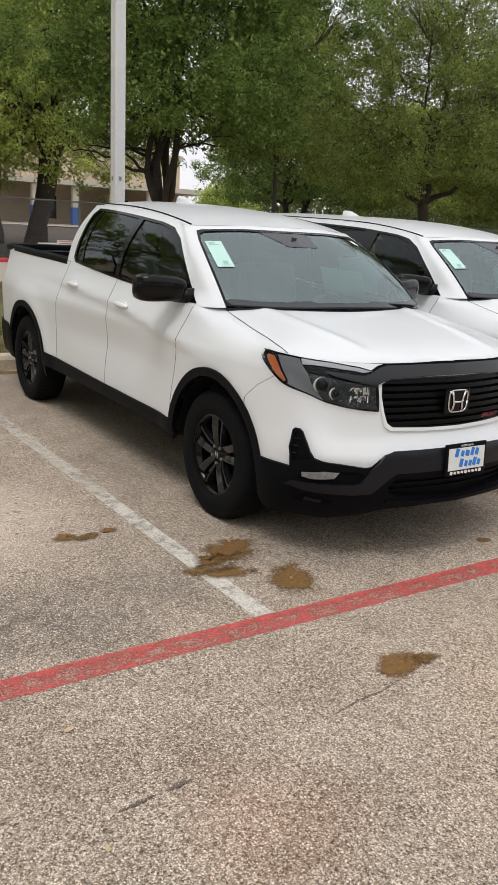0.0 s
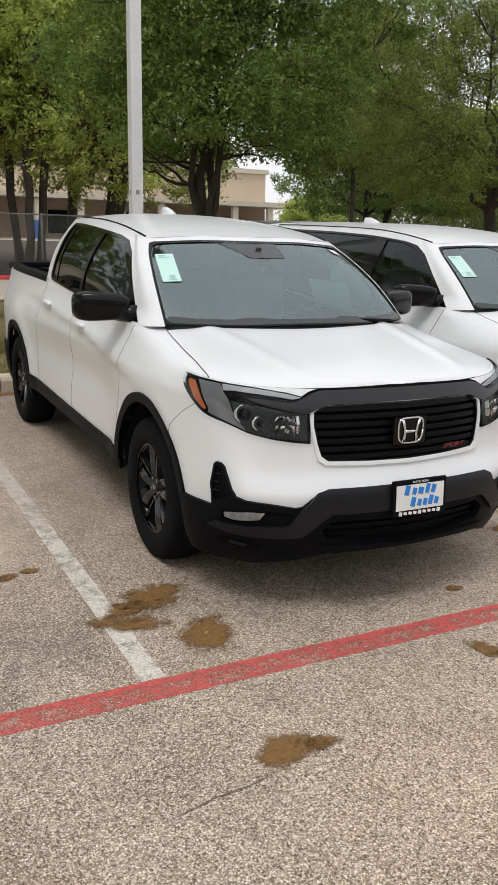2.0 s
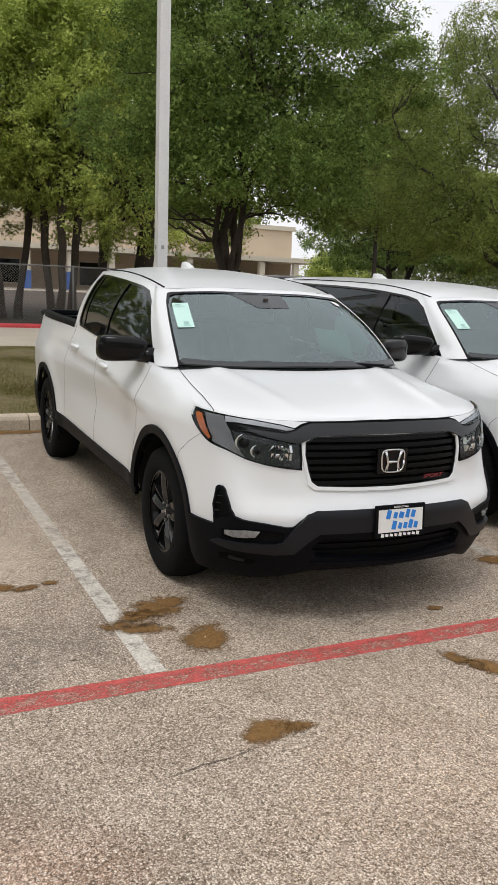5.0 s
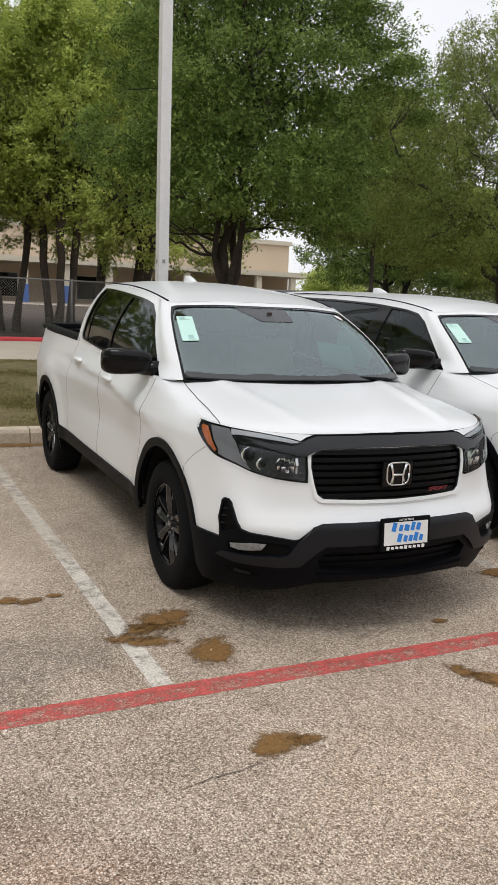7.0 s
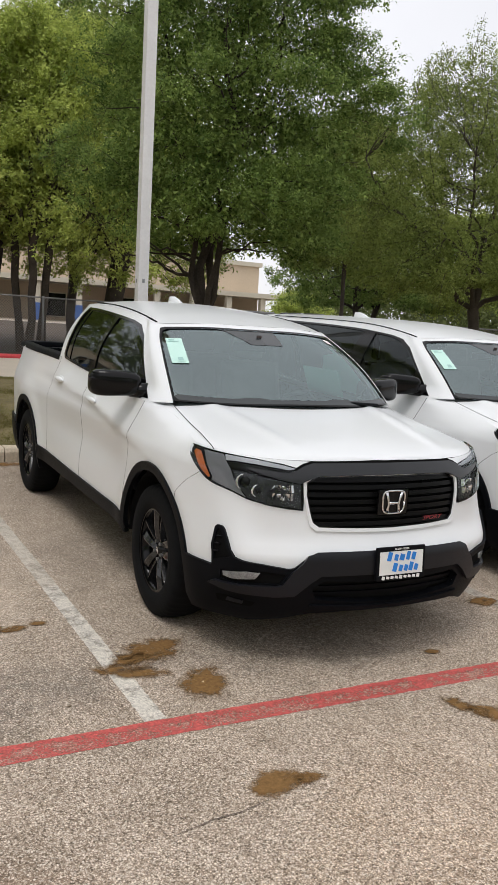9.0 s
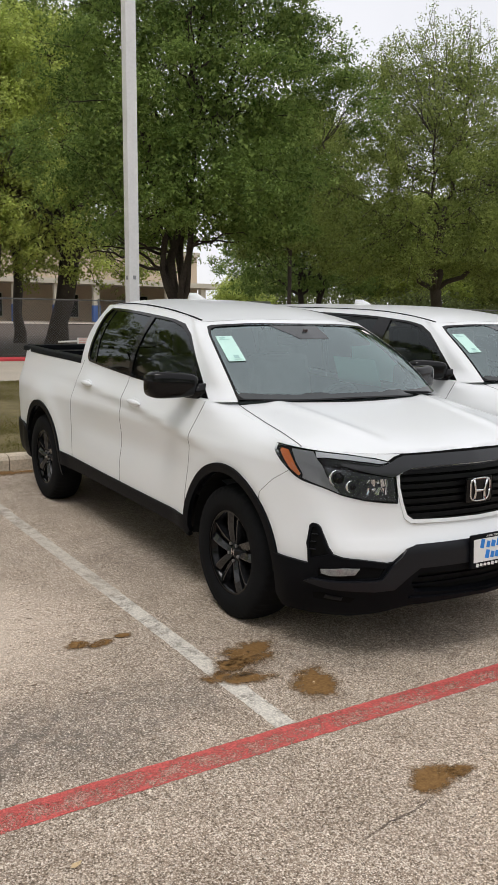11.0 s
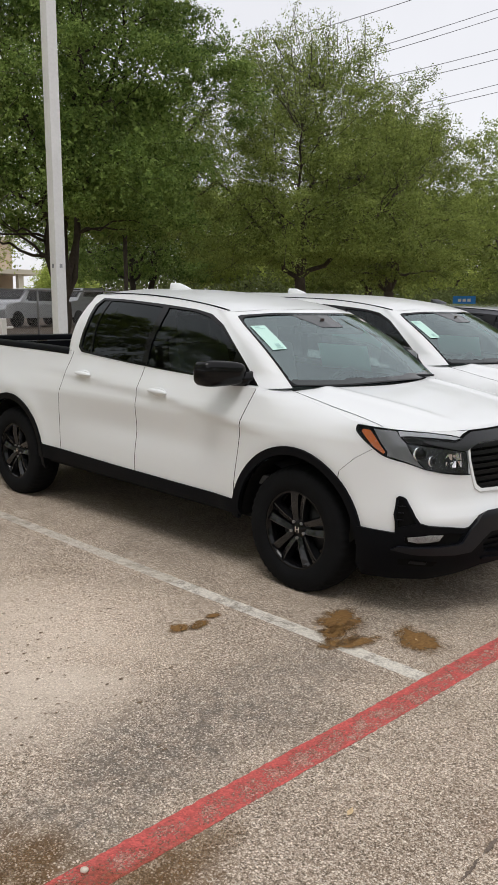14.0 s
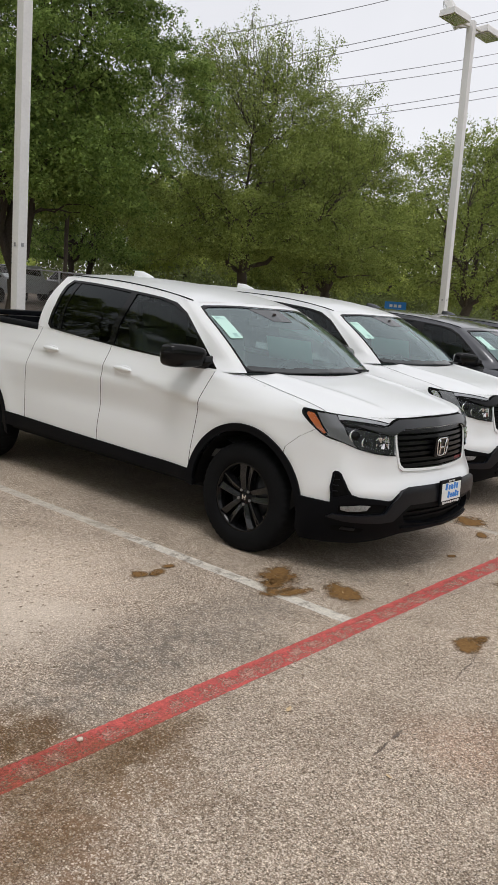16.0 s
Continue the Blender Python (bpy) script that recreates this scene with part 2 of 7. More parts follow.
M_TINT = glass_mat("tinted side glass", (0.27, 0.31, 0.30), 1.38)
M_PRIV = glass_mat("privacy glass", (0.03, 0.03, 0.03), 1.34)
M_LENS = glass_mat("clear lamp lens", (0.93, 0.94, 0.95), 1.25)
M_AMBER = mat("amber reflector", (0.52, 0.125, 0.022), 0.25, vary=0.15, fine=90, coat=1.0)
M_LAMPBODY = mat("lamp grey housing", (0.024, 0.025, 0.028), 0.25, metal=0.3, vary=0.1, coat=0.4)
M_LED = mat("silver lamp reflector", (0.7, 0.7, 0.72), 0.2, metal=0.9, vary=0.05)
M_STICK = mat("pale mint window sticker", (0.55, 0.80, 0.72), 0.5, vary=0.03)
M_SHEET = bpy.data.materials.new("thin mint paper")
M_SHEET.use_nodes = True
sheet_n, sheet_l = M_SHEET.node_tree.nodes, M_SHEET.node_tree.links
thin = sheet_n.new("ShaderNodeBsdfTranslucent")
thin.inputs["Color"].default_value = (0.72, 0.97, 0.90, 1)
sheet_n["Principled BSDF"].inputs["Base Color"].default_value = (0.55, 0.80, 0.72, 1)
sheet_mix = sheet_n.new("ShaderNodeMixShader")
sheet_mix.inputs["Fac"].default_value = 0.75
sheet_l.new(sheet_n["Principled BSDF"].outputs[0], sheet_mix.inputs[1])
sheet_l.new(thin.outputs[0], sheet_mix.inputs[2])
sheet_l.new(sheet_mix.outputs[0], sheet_n["Material Output"].inputs["Surface"])
M_PAPER = mat("white paper", (0.8, 0.8, 0.78), 0.6, vary=0.03)
M_BLUE = mat("blue print", (0.02, 0.22, 0.68), 0.4, vary=0.05)
M_INK = mat("dark print", (0.34, 0.56, 0.52), 0.6, vary=0.05)
M_REDINK = mat("red badge print", (0.30, 0.035, 0.045), 0.4, vary=0.05)
M_PINK = mat("faded red print", (0.62, 0.30, 0.28), 0.6, vary=0.15)
M_BARK = mat("dark oak bark", (0.055, 0.043, 0.035), 0.95, vary=0.4, scale=4, fine=30, bump=0.8)
M_BARK2 = mat("grey elm bark", (0.075, 0.06, 0.048), 0.95, vary=0.4, scale=4, fine=30, bump=0.8)
M_BEIGE = mat("beige stucco", (0.58, 0.47, 0.35), 0.9, vary=0.08, scale=0.5, fine=8)
M_TAN = mat("tan fascia", (0.58, 0.53, 0.43), 0.8, vary=0.06, scale=0.5)
M_FENCE = mat("galvanised wire", (0.20, 0.20, 0.20), 0.5, metal=0.5, vary=0.1)
M_WIRE = mat("power cable", (0.22, 0.22, 0.23), 0.7, vary=0.05)
M_BLUEPOST = mat("blue column paint", (0.05, 0.12, 0.35), 0.6, vary=0.1)


# ---- mesh helpers ----
def lettering(words, size, material, parent, place, lean=0.0):
    """Raised letters of the built-in font as a mesh that faces -y, centred on the place."""
    cu = bpy.data.curves.new("letters", "FONT")
    cu.body, cu.size, cu.extrude, cu.shear = words, size, 0.0008, lean
    cu.align_x, cu.align_y = "CENTER", "CENTER"
    tmp = bpy.data.objects.new("letters", cu)
    me = bpy.data.meshes.new_from_object(tmp)
    bpy.data.objects.remove(tmp)
    me.transform(Matrix.Translation(place) @ Matrix.Rotation(radians(90), 4, "X"))
    return part("lettering", me, material, parent)


def mesh_from(name, verts, faces, smooth=True):
    me = bpy.data.meshes.new(name)
    me.from_pydata([tuple(v) for v in verts], [], faces)
    me.update()
    if smooth:
        me.shade_smooth()
    return me


def part(name, me, material, parent, label="", kind=""):
    """Links a mesh, or a bmesh, as one object under a thing or a part."""
    if isinstance(me, bmesh.types.BMesh):
        bm, me = me, bpy.data.meshes.new(name)
        bm.to_mesh(me)
        bm.free()
    if material is not None and not me.materials:
        me.materials.append(material)
    ob = new(name, me)
    ob.parent = parent
    if label or kind:
        tagged(ob, label, kind=kind)
    return ob


def thing(name, label, category, m=None, group="", kind=""):
    ob = new(name)
    ob.empty_display_size = 0.1
    if m is not None:
        ob.matrix_basis = m
    return tagged(ob, label, category, group, kind)


def box(cx, cy, cz, sx, sy, sz, bevel=0.0, turn=None, bm=None):
    bm = bm or bmesh.new()
    m = Matrix.Translation((cx, cy, cz)) @ (turn or Matrix()) @ Matrix.Diagonal((sx, sy, sz, 1))
    made = bmesh.ops.create_cube(bm, size=1.0, matrix=m)
    if bevel:
        edges = list({e for v in made["verts"] for e in v.link_edges})
        bmesh.ops.bevel(bm, geom=edges, offset=bevel, segments=2, affect="EDGES", profile=0.6)
    return bm


def lathe(profile, segs, axis="x", name="lathe"):
    """Turns (r, along) pairs about an axis."""
    vs, fs, k = [], [], len(profile)
    for i in range(segs):
        a = 2 * math.pi * i / segs
        for r, d in profile:
            c, s = r * math.cos(a), r * math.sin(a)
            vs.append((d, c, s) if axis == "x" else (c, s, d))
    for i in range(segs):
        j = (i + 1) % segs
        for q in range(k - 1):
            fs.append((i * k + q, i * k + q + 1, j * k + q + 1, j * k + q))
    return mesh_from(name, vs, fs)


def tube(points, radii, sides=8, name="tube", close=True):
    """A round tapered tube along points."""
    pts = [Vector(p) for p in points]
    if not isinstance(radii, (list, tuple)):
        radii = [radii] * len(pts)
    vs, fs = [], []
    side = None
    for i, p in enumerate(pts):
        d = (pts[min(i + 1, len(pts) - 1)] - pts[max(i - 1, 0)]).normalized()
        if side is None:
            side = d.orthogonal().normalized()
        side = (side - d * side.dot(d)).normalized()
        up = d.cross(side)
        for q in range(sides):
            a = 2 * math.pi * q / sides
            vs.append(p + (side * math.cos(a) + up * math.sin(a)) * radii[i])
    for i in range(len(pts) - 1):
        for q in range(sides):
            r = (q + 1) % sides
            fs.append((i * sides + q, i * sides + r, (i + 1) * sides + r, (i + 1) * sides + q))
    if close:
        fs.append(tuple(range(sides - 1, -1, -1)))
        fs.append(tuple((len(pts) - 1) * sides + q for q in range(sides)))
    return mesh_from(name, vs, fs)


def smooth_line(knots, n):
    """Catmull-Rom curve through knots, n samples."""
    k = [Vector(p) for p in knots]
    k = [2 * k[0] - k[1]] + k + [2 * k[-1] - k[-2]]
    out = []
    for i in range(n):
        t = i / (n - 1) * (len(k) - 3)
        j = min(int(t), len(k) - 4)
        f = t - j
        a, b, c, d = k[j:j + 4]
        out.append(0.5 * ((2 * b) + (c - a) * f + (2 * a - 5 * b + 4 * c - d) * f * f + (3 * b - a - 3 * c + d) * f ** 3))
    return out


def curve_of(pairs):
    """A smooth function through (x, y) pairs (monotone cubic)."""
    xs, ys = np.array([p[0] for p in pairs], float), np.array([p[1] for p in pairs], float)
    h, dl = np.diff(xs), np.diff(ys) / np.diff(xs)
    m = np.zeros(len(xs))
    m[0], m[-1] = dl[0], dl[-1]
    for i in range(1, len(xs) - 1):
        m[i] = 0 if dl[i - 1] * dl[i] <= 0 else 2 * dl[i - 1] * dl[i] / (dl[i - 1] + dl[i])

    def f(x):
        x = min(max(x, xs[0]), xs[-1])
        i = min(max(int(np.searchsorted(xs, x)) - 1, 0), len(h) - 1)
        t = (x - xs[i]) / h[i]
        return ((1 + 2 * t) * (1 - t) ** 2 * ys[i] + t * (1 - t) ** 2 * h[i] * m[i]
                + t * t * (3 - 2 * t) * ys[i + 1] + t * t * (t - 1) * h[i] * m[i + 1])
    return f


# ---- pickup truck: surfaces ----
# Local axes: x across (the kerb side is negative), y from the front axle to the rear, z up from the paving.
from mathutils.geometry import delaunay_2d_cdt

HUB_Z, TYRE_R, FRONT, BASE = 0.373, 0.386, -0.022, 3.255
SIDE0, SIDE1, TAIL = -0.16, 3.95, 4.29
half_width = curve_of([(0.15, 0.84), (0.28, 0.885), (0.42, 0.918), (0.52, 0.926), (0.62, 0.928), (0.74, 0.932), (0.86, 0.938),
                       (0.96, 0.938), (1.03, 0.922), (1.10, 0.898), (1.20, 0.868), (1.32, 0.842)])
nose = curve_of([(0.15, -0.90), (0.22, -0.98), (0.30, -1.035), (0.45, -1.06), (0.57, -1.06), (0.62, -1.035), (0.68, -1.0),
                 (0.74, -0.985), (0.85, -0.968), (0.95, -0.945), (1.02, -0.915), (1.08, -0.87)])
rail_z = curve_of([(-1.0, 1.03), (-0.9, 1.032), (-0.7, 1.045), (-0.45, 1.07), (-0.2, 1.115), (0.05, 1.155), (0.3, 1.18), (0.6, 1.195),
                   (1.3, 1.222), (2.0, 1.26), (2.42, 1.29), (3.3, 1.30), (4.4, 1.30)])
FRONT_LEN, SIDE_LEN, REAR_LEN = 1.5, SIDE1 - SIDE0, 1.0


def _arc_table():
    th = np.linspace(0, math.pi / 2, 400)
    x, y = 0.93 * np.sin(th) ** (2 / 3), 0.85 * (1 - np.cos(th) ** (2 / 3))
    d = np.concatenate([[0], np.cumsum(np.hypot(np.diff(x), np.diff(y)))])
    return d / d[-1], th


ARC_S, ARC_T = _arc_table()


def body_pt(u, z):
    """The body's skin: u metres round the plan from the middle of the nose (positive on the kerb side), z height."""
    a, w, sg = abs(u), half_width(z), -1.0 if u >= 0 else 1.0
    if a < FRONT_LEN:
        th = float(np.interp(a / FRONT_LEN, ARC_S, ARC_T))
        k = math.sin(th) ** (2 / 3)
        x, yn = w * k, nose(z)
        y = yn + 0.06 * k + (SIDE0 - yn - 0.06) * (1 - max(math.cos(th), 0.0) ** (2 / 3))
        corner = math.exp(-((k - 0.90) / 0.13) ** 2) * (1 - math.sin(th) ** 8) * math.exp(-((z - 0.62) / (0.17 if z > 0.62 else 0.26)) ** 2)
        y -= 0.075 * corner
    elif a < FRONT_LEN + SIDE_LEN:
        x, y = w, SIDE0 + (a - FRONT_LEN)
    else:
        ph = min((a - FRONT_LEN - SIDE_LEN) / REAR_LEN, 1.0) * math.pi / 2
        x, y = w * max(math.cos(ph), 0.0) ** 0.4, SIDE1 + (TAIL - SIDE1) * math.sin(ph) ** 0.4
    k = min(x / w, 1.0)
    for cy in (FRONT, BASE):
        d = math.hypot(y - cy, (z - HUB_Z) * 1.0)
        x += 0.020 * k * math.exp(-((d - 0.53) / 0.11) ** 2) * (1 if z < 1.0 else math.exp(-((z - 1.0) / 0.06) ** 2))
    door = math.exp(-((y - 1.45) / 0.95) ** 4)
    x -= 0.026 * door * k * math.exp(-((z - 0.80) / 0.13) ** 2)
    crease = 1.068 + (0.05 if y > 1.26 else 0.12) * (y - 1.26)
    x += 0.018 * k * math.exp(-((z - crease) / (0.036 if z < crease else 0.09)) ** 2) * math.exp(-max(y - 2.3, 0.0) / 0.25) * min(max((y + 0.1) / 0.6, 0), 1)
    ease = lambda a, b: (lambda f: f * f * (3 - 2 * f))(min(max((y - a) / (b - a), 0.0), 1.0))
    roll = min(max((z - rail_z(y) + 0.13) / 0.13, 0.0), 1.2)
    x -= 0.062 * k * ease(-0.52, -0.15) * (1 - ease(0.02, 0.42)) * roll * roll
    x -= 0.045 * k * min(max((y - 3.2) / 0.8, 0.0), 1.3) ** 1.5
    return Vector((sg * x, y, z))


def u_of_y(y, z):
    lo, hi = 0.0, FRONT_LEN + SIDE_LEN + REAR_LEN
    for _ in range(34):
        mid = (lo + hi) / 2
        if body_pt(mid, z).y < y:
            lo = mid
        else:
            hi = mid
    return lo


def u_of_x(x, z):
    lo, hi = 0.0, FRONT_LEN
    for _ in range(34):
        mid = (lo + hi) / 2
        if -body_pt(mid, z).x < x:
            lo = mid
        else:
            hi = mid
    return lo


def on_body(*spec):
    """Places on the skin, each ('x' or 'y', value, z)."""
    return [((u_of_x if k == "x" else u_of_y)(a, z), z) for k, a, z in spec]


def both(half):
    """A loop across the nose from its kerb-side half, which runs from the middle top round to the middle foot."""
    return half + [(-u, z) for u, z in reversed(half) if u > 1e-6]


def inside(px, py, loop):
    ins = np.zeros(len(px), bool)
    n = len(loop)
    for i in range(n):
        (x0, y0), (x1, y1) = loop[i], loop[(i + 1) % n]
        if y0 == y1:
            continue
        hit = (y0 > py) != (y1 > py)
        ins ^= hit & (px < (x1 - x0) * (py - y0) / (y1 - y0) + x0)
    return ins


def fill(loops, res):
    """Triangles that fill a loop with holes: points and faces in the plane."""
    pts, edges, dense = [], [], []
    for loop in loops:
        ring = []
        for i, a in enumerate(loop):
            b = loop[(i + 1) % len(loop)]
            k = max(1, int(math.ceil(math.dist(a, b) / res)))
            ring += [(a[0] + (b[0] - a[0]) * j / k, a[1] + (b[1] - a[1]) * j / k) for j in range(k)]
        s = len(pts)
        pts += ring
        edges += [(s + i, s + (i + 1) % len(ring)) for i in range(len(ring))]
        dense.append(ring)
    o = np.array(pts)
    gx, gy = np.meshgrid(np.arange(o[:, 0].min() + res / 2, o[:, 0].max(), res), np.arange(o[:, 1].min() + res / 2, o[:, 1].max(), res))
    gx = gx + (np.arange(gx.shape[0]) % 2)[:, None] * res / 2
    gx, gy = gx.ravel(), gy.ravel()
    ok = inside(gx, gy, dense[0])
    for h in dense[1:]:
        ok &= ~inside(gx, gy, h)
    gx, gy = gx[ok], gy[ok]
    if len(gx):
        near = np.full(len(gx), 9.0)
        for q in o:
            near = np.minimum(near, (gx - q[0]) ** 2 + (gy - q[1]) ** 2)
        keep = near > (0.45 * res) ** 2
        pts += list(zip(gx[keep], gy[keep]))
    out = delaunay_2d_cdt([Vector(p) for p in pts], edges, [], 0, 1e-6)
    v, f = np.array([(p.x, p.y) for p in out[0]]), [tuple(t) for t in out[2]]
    c = np.array([v[list(t)].mean(axis=0) for t in f])
    ok = inside(c[:, 0], c[:, 1], dense[0])
    for h in dense[1:]:
        ok &= ~inside(c[:, 0], c[:, 1], h)
    return v, [t for t, k in zip(f, ok) if k]


def patch(surf, loops, off=0.0, res=0.05, depth=0.0, mirror=False, bend=None):
    """A sheet that lies on a surface inside a loop, lifted by off, with a rim of that depth round its edges; bend rounds its shading at a joint."""
    v, f = fill(loops, res)
    e = 2e-3
    place, norm = [], []
    for a, b in v:
        p = surf(a, b)
        n = (surf(a + e, b) - surf(a - e, b)).cross(surf(a, b + e) - surf(a, b - e))
        n.normalize()
        if n.dot(p - Vector((0, min(max(p.y, 0.6), 3.6), 0.75))) < 0:
            n = -n
        place.append(p + n * off)
        norm.append(bend(p, n) if bend else n)
    if sum((place[t[1]] - place[t[0]]).cross(place[t[2]] - place[t[0]]).dot(norm[t[0]]) for t in f) < 0:
        f = [q[::-1] for q in f]
    vs, ns, fs = list(place), list(norm), list(f)
    if depth:
        count = {}
        for q in f:
            for i in range(len(q)):
                a, b = q[i], q[(i + 1) % len(q)]
                count[(a, b)] = count.get((a, b), 0) + 1
        top, low = {}, {}
        for (a, b) in [k for k in count if (k[1], k[0]) not in count]:
            for i in (a, b):
                if i not in top:
                    top[i] = len(vs)
                    vs.append(place[i])
                    ns.append(Vector((0, 0, 0)))
                    low[i] = len(vs)
                    vs.append(place[i] - norm[i] * depth)
                    ns.append(Vector((0, 0, 0)))
            fs.append((top[b], top[a], low[a], low[b]))
    if mirror:
        vs, ns, fs = [Vector((-p.x, p.y, p.z)) for p in vs], [Vector((-n.x, n.y, n.z)) for n in ns], [q[::-1] for q in fs]
    me = mesh_from("patch", vs, fs)
    me.normals_split_custom_set_from_vertices([tuple(n) for n in ns])
    return me


def arch(cy, r, a0, a1, n=26, squash=1.0):
    """Part of a wheel arch, angles from the front foot (0) over the top (180) to the rear foot, as y, z."""
    return [(cy - r * math.cos(radians(a0 + (a1 - a0) * i / (n - 1))), HUB_Z + r * squash * math.sin(radians(a0 + (a1 - a0) * i / (n - 1)))) for i in range(n)]


def yz(pairs):
    return [(u_of_y(y, z), z) for y, z in pairs]


def top_line(y0, y1, n, drop=0.0):
    return [(y0 + (y1 - y0) * i / (n - 1), rail_z(y0 + (y1 - y0) * i / (n - 1)) - drop) for i in range(n)]


# hood, as a height over the plan
EDGE = [body_pt(u, rail_z(body_pt(u, 1.05).y)) for u in np.linspace(0, FRONT_LEN + 0.6, 90)]
EDGE_U = np.linspace(0, FRONT_LEN + 0.6, 90)
EDGE_Y, EDGE_X, EDGE_Z = [p.y for p in EDGE], [-p.x for p in EDGE], [p.z for p in EDGE]
hood_mid = curve_of([(-0.93, 1.035), (-0.89, 1.052), (-0.8, 1.075), (-0.5, 1.128), (-0.1, 1.185), (0.15, 1.212), (0.5, 1.225)])


def hood_pt(x, y):
    ex, ez = float(np.interp(y, EDGE_Y, EDGE_X)), float(np.interp(y, EDGE_Y, EDGE_Z))
    k = min(abs(x) / max(ex, 0.02), 1.0)
    rise = hood_mid(y) - ez
    z = ez + rise * (1 - k ** 4.5)
    z += 0.012 * math.exp(-((abs(x) - 0.50 - 0.12 * (y + 0.4)) / 0.05) ** 2) * min(max((y + 0.88) / 0.35, 0), 1)
    return Vector((x, y, z))


def shoulder(p, n, k):
    """Turns a normal towards the one that hood, fender and pillar share along their joint."""
    return n.lerp(Vector((0.42 if p.x > 0 else -0.42, -0.12, 0.9)), min(max(k, 0.0), 1.0)).normalized()


def fender_bend(p, n):
    return shoulder(p, n, (p.z - rail_z(p.y) + 0.05) / 0.05 * min(max((p.y + 0.48) / 0.25, 0.0), 1.0))


def hood_bend(p, n):
    return shoulder(p, n, (abs(p.x) / max(float(np.interp(p.y, EDGE_Y, EDGE_X)), 0.1) - 0.91) / 0.09 * min(max((p.y + 0.48) / 0.25, 0.0), 1.0))


def pillar_bend(p, n):
    return shoulder(p, n, (1.0 - (p.z - 1.19) / 0.10) * min(max((0.75 - p.y) / 0.25, 0.0), 1.0) if abs(p.x) > 0.7 else 0.0)


# cab, as a loft from the belt to the roof's edge
BELT = [(0, -0.03, 1.205), (-0.40, 0.01, 1.20), (-0.765, 0.15, 1.20), (-0.85, 0.36, 1.185), (-0.866, 0.7, 1.198), (-0.864, 1.3, 1.222),
        (-0.858, 1.9, 1.255), (-0.85, 2.36, 1.287), (-0.80, 2.53, 1.292), (-0.42, 2.58, 1.292), (0, 2.59, 1.292)]
roof_mid = curve_of([(0.5, 1.60), (0.70, 1.655), (0.85, 1.69), (1.1, 1.734), (1.5, 1.772), (1.9, 1.789), (2.2, 1.790), (2.45, 1.772)])


def roof_z(x, y):
    return roof_mid(y) - 0.052 * (abs(x) / 0.64) ** 2.4


ROOF = [(x, y, roof_z(x, y)) for x, y in [(0, 0.72), (-0.33, 0.755), (-0.635, 0.85), (-0.655, 1.0), (-0.662, 1.2), (-0.662, 1.5),
                                          (-0.662, 1.9), (-0.652, 2.31), (-0.60, 2.405), (-0.30, 2.45), (0, 2.46)]]
BELT_C, ROOF_C = smooth_line(BELT, 201), smooth_line(ROOF, 201)


def cab_pt(g, v):
    """The cab's skin: g from the middle of the windscreen (0) to the middle of the back (10), v from belt to roof."""
    a = min(abs(g), 10.0) * 20
    i = min(int(a), 199)
    f = a - i
    b, r = BELT_C[i].lerp(BELT_C[i + 1], f), ROOF_C[i].lerp(ROOF_C[i + 1], f)
    p = b.lerp(r, v)
    out = Vector((p.x, p.y - 1.4, 0))
    out.normalize()
    p = p + out * 0.045 * math.sin(math.pi * min(max(v, 0), 1)) + Vector((0, 0, 0.012 * math.sin(math.pi * min(max(v, 0), 1))))
    return p if g >= 0 else Vector((-p.x, p.y, p.z))


def on_cab(i, *pairs):
    """Places on the cab's skin by (x or y, z); i: 0 for x on the windscreen, 1 for y on the side."""
    out = []
    for a, z in pairs:
        g, v = (a / 0.765 * 2, 0.5) if i == 0 else (3 + (a - 0.36) / 0.45, 0.5)
        for _ in range(40):
            p = cab_pt(g, v)
            c = -p.x if i == 0 else p.y
            dg = ((-cab_pt(g + 0.02, v).x if i == 0 else cab_pt(g + 0.02, v).y) - c) / 0.02
            dv = (cab_pt(g, v + 0.02).z - p.z) / 0.02
            g += max(min(0.8 * (a - c) / (dg if abs(dg) > 0.02 else 0.02), 0.5), -0.5)
            g = min(max(g, 0.0 if i == 0 else 2.0), 3.0 if i == 0 else 8.5)
            v += max(min(0.8 * (z - cab_pt(g, v).z) / max(dv, 0.1), 0.2), -0.2)
        out.append((g, v))
    return out


def roof_pt(x, y):
    return Vector((x, y, roof_z(x, y)))


def ribbon(points, width, normal_of=None, lift=0.002, name="ribbon"):
    """A thin flat strip along a line of (place, normal)."""
    vs, fs = [], []
    for i, (p, n) in enumerate(points):
        d = points[min(i + 1, len(points) - 1)][0] - points[max(i - 1, 0)][0]
        s = d.cross(n).normalized() * width / 2
        vs += [p + n * lift - s, p + n * lift + s]
    for i in range(len(points) - 1):
        fs.append((2 * i, 2 * i + 1, 2 * i + 3, 2 * i + 2))
    return mesh_from(name, vs, fs)


def mirrored(me, name):
    m2 = me.copy()
    m2.transform(Matrix.Diagonal((-1, 1, 1, 1)))
    m2.flip_normals()
    return m2


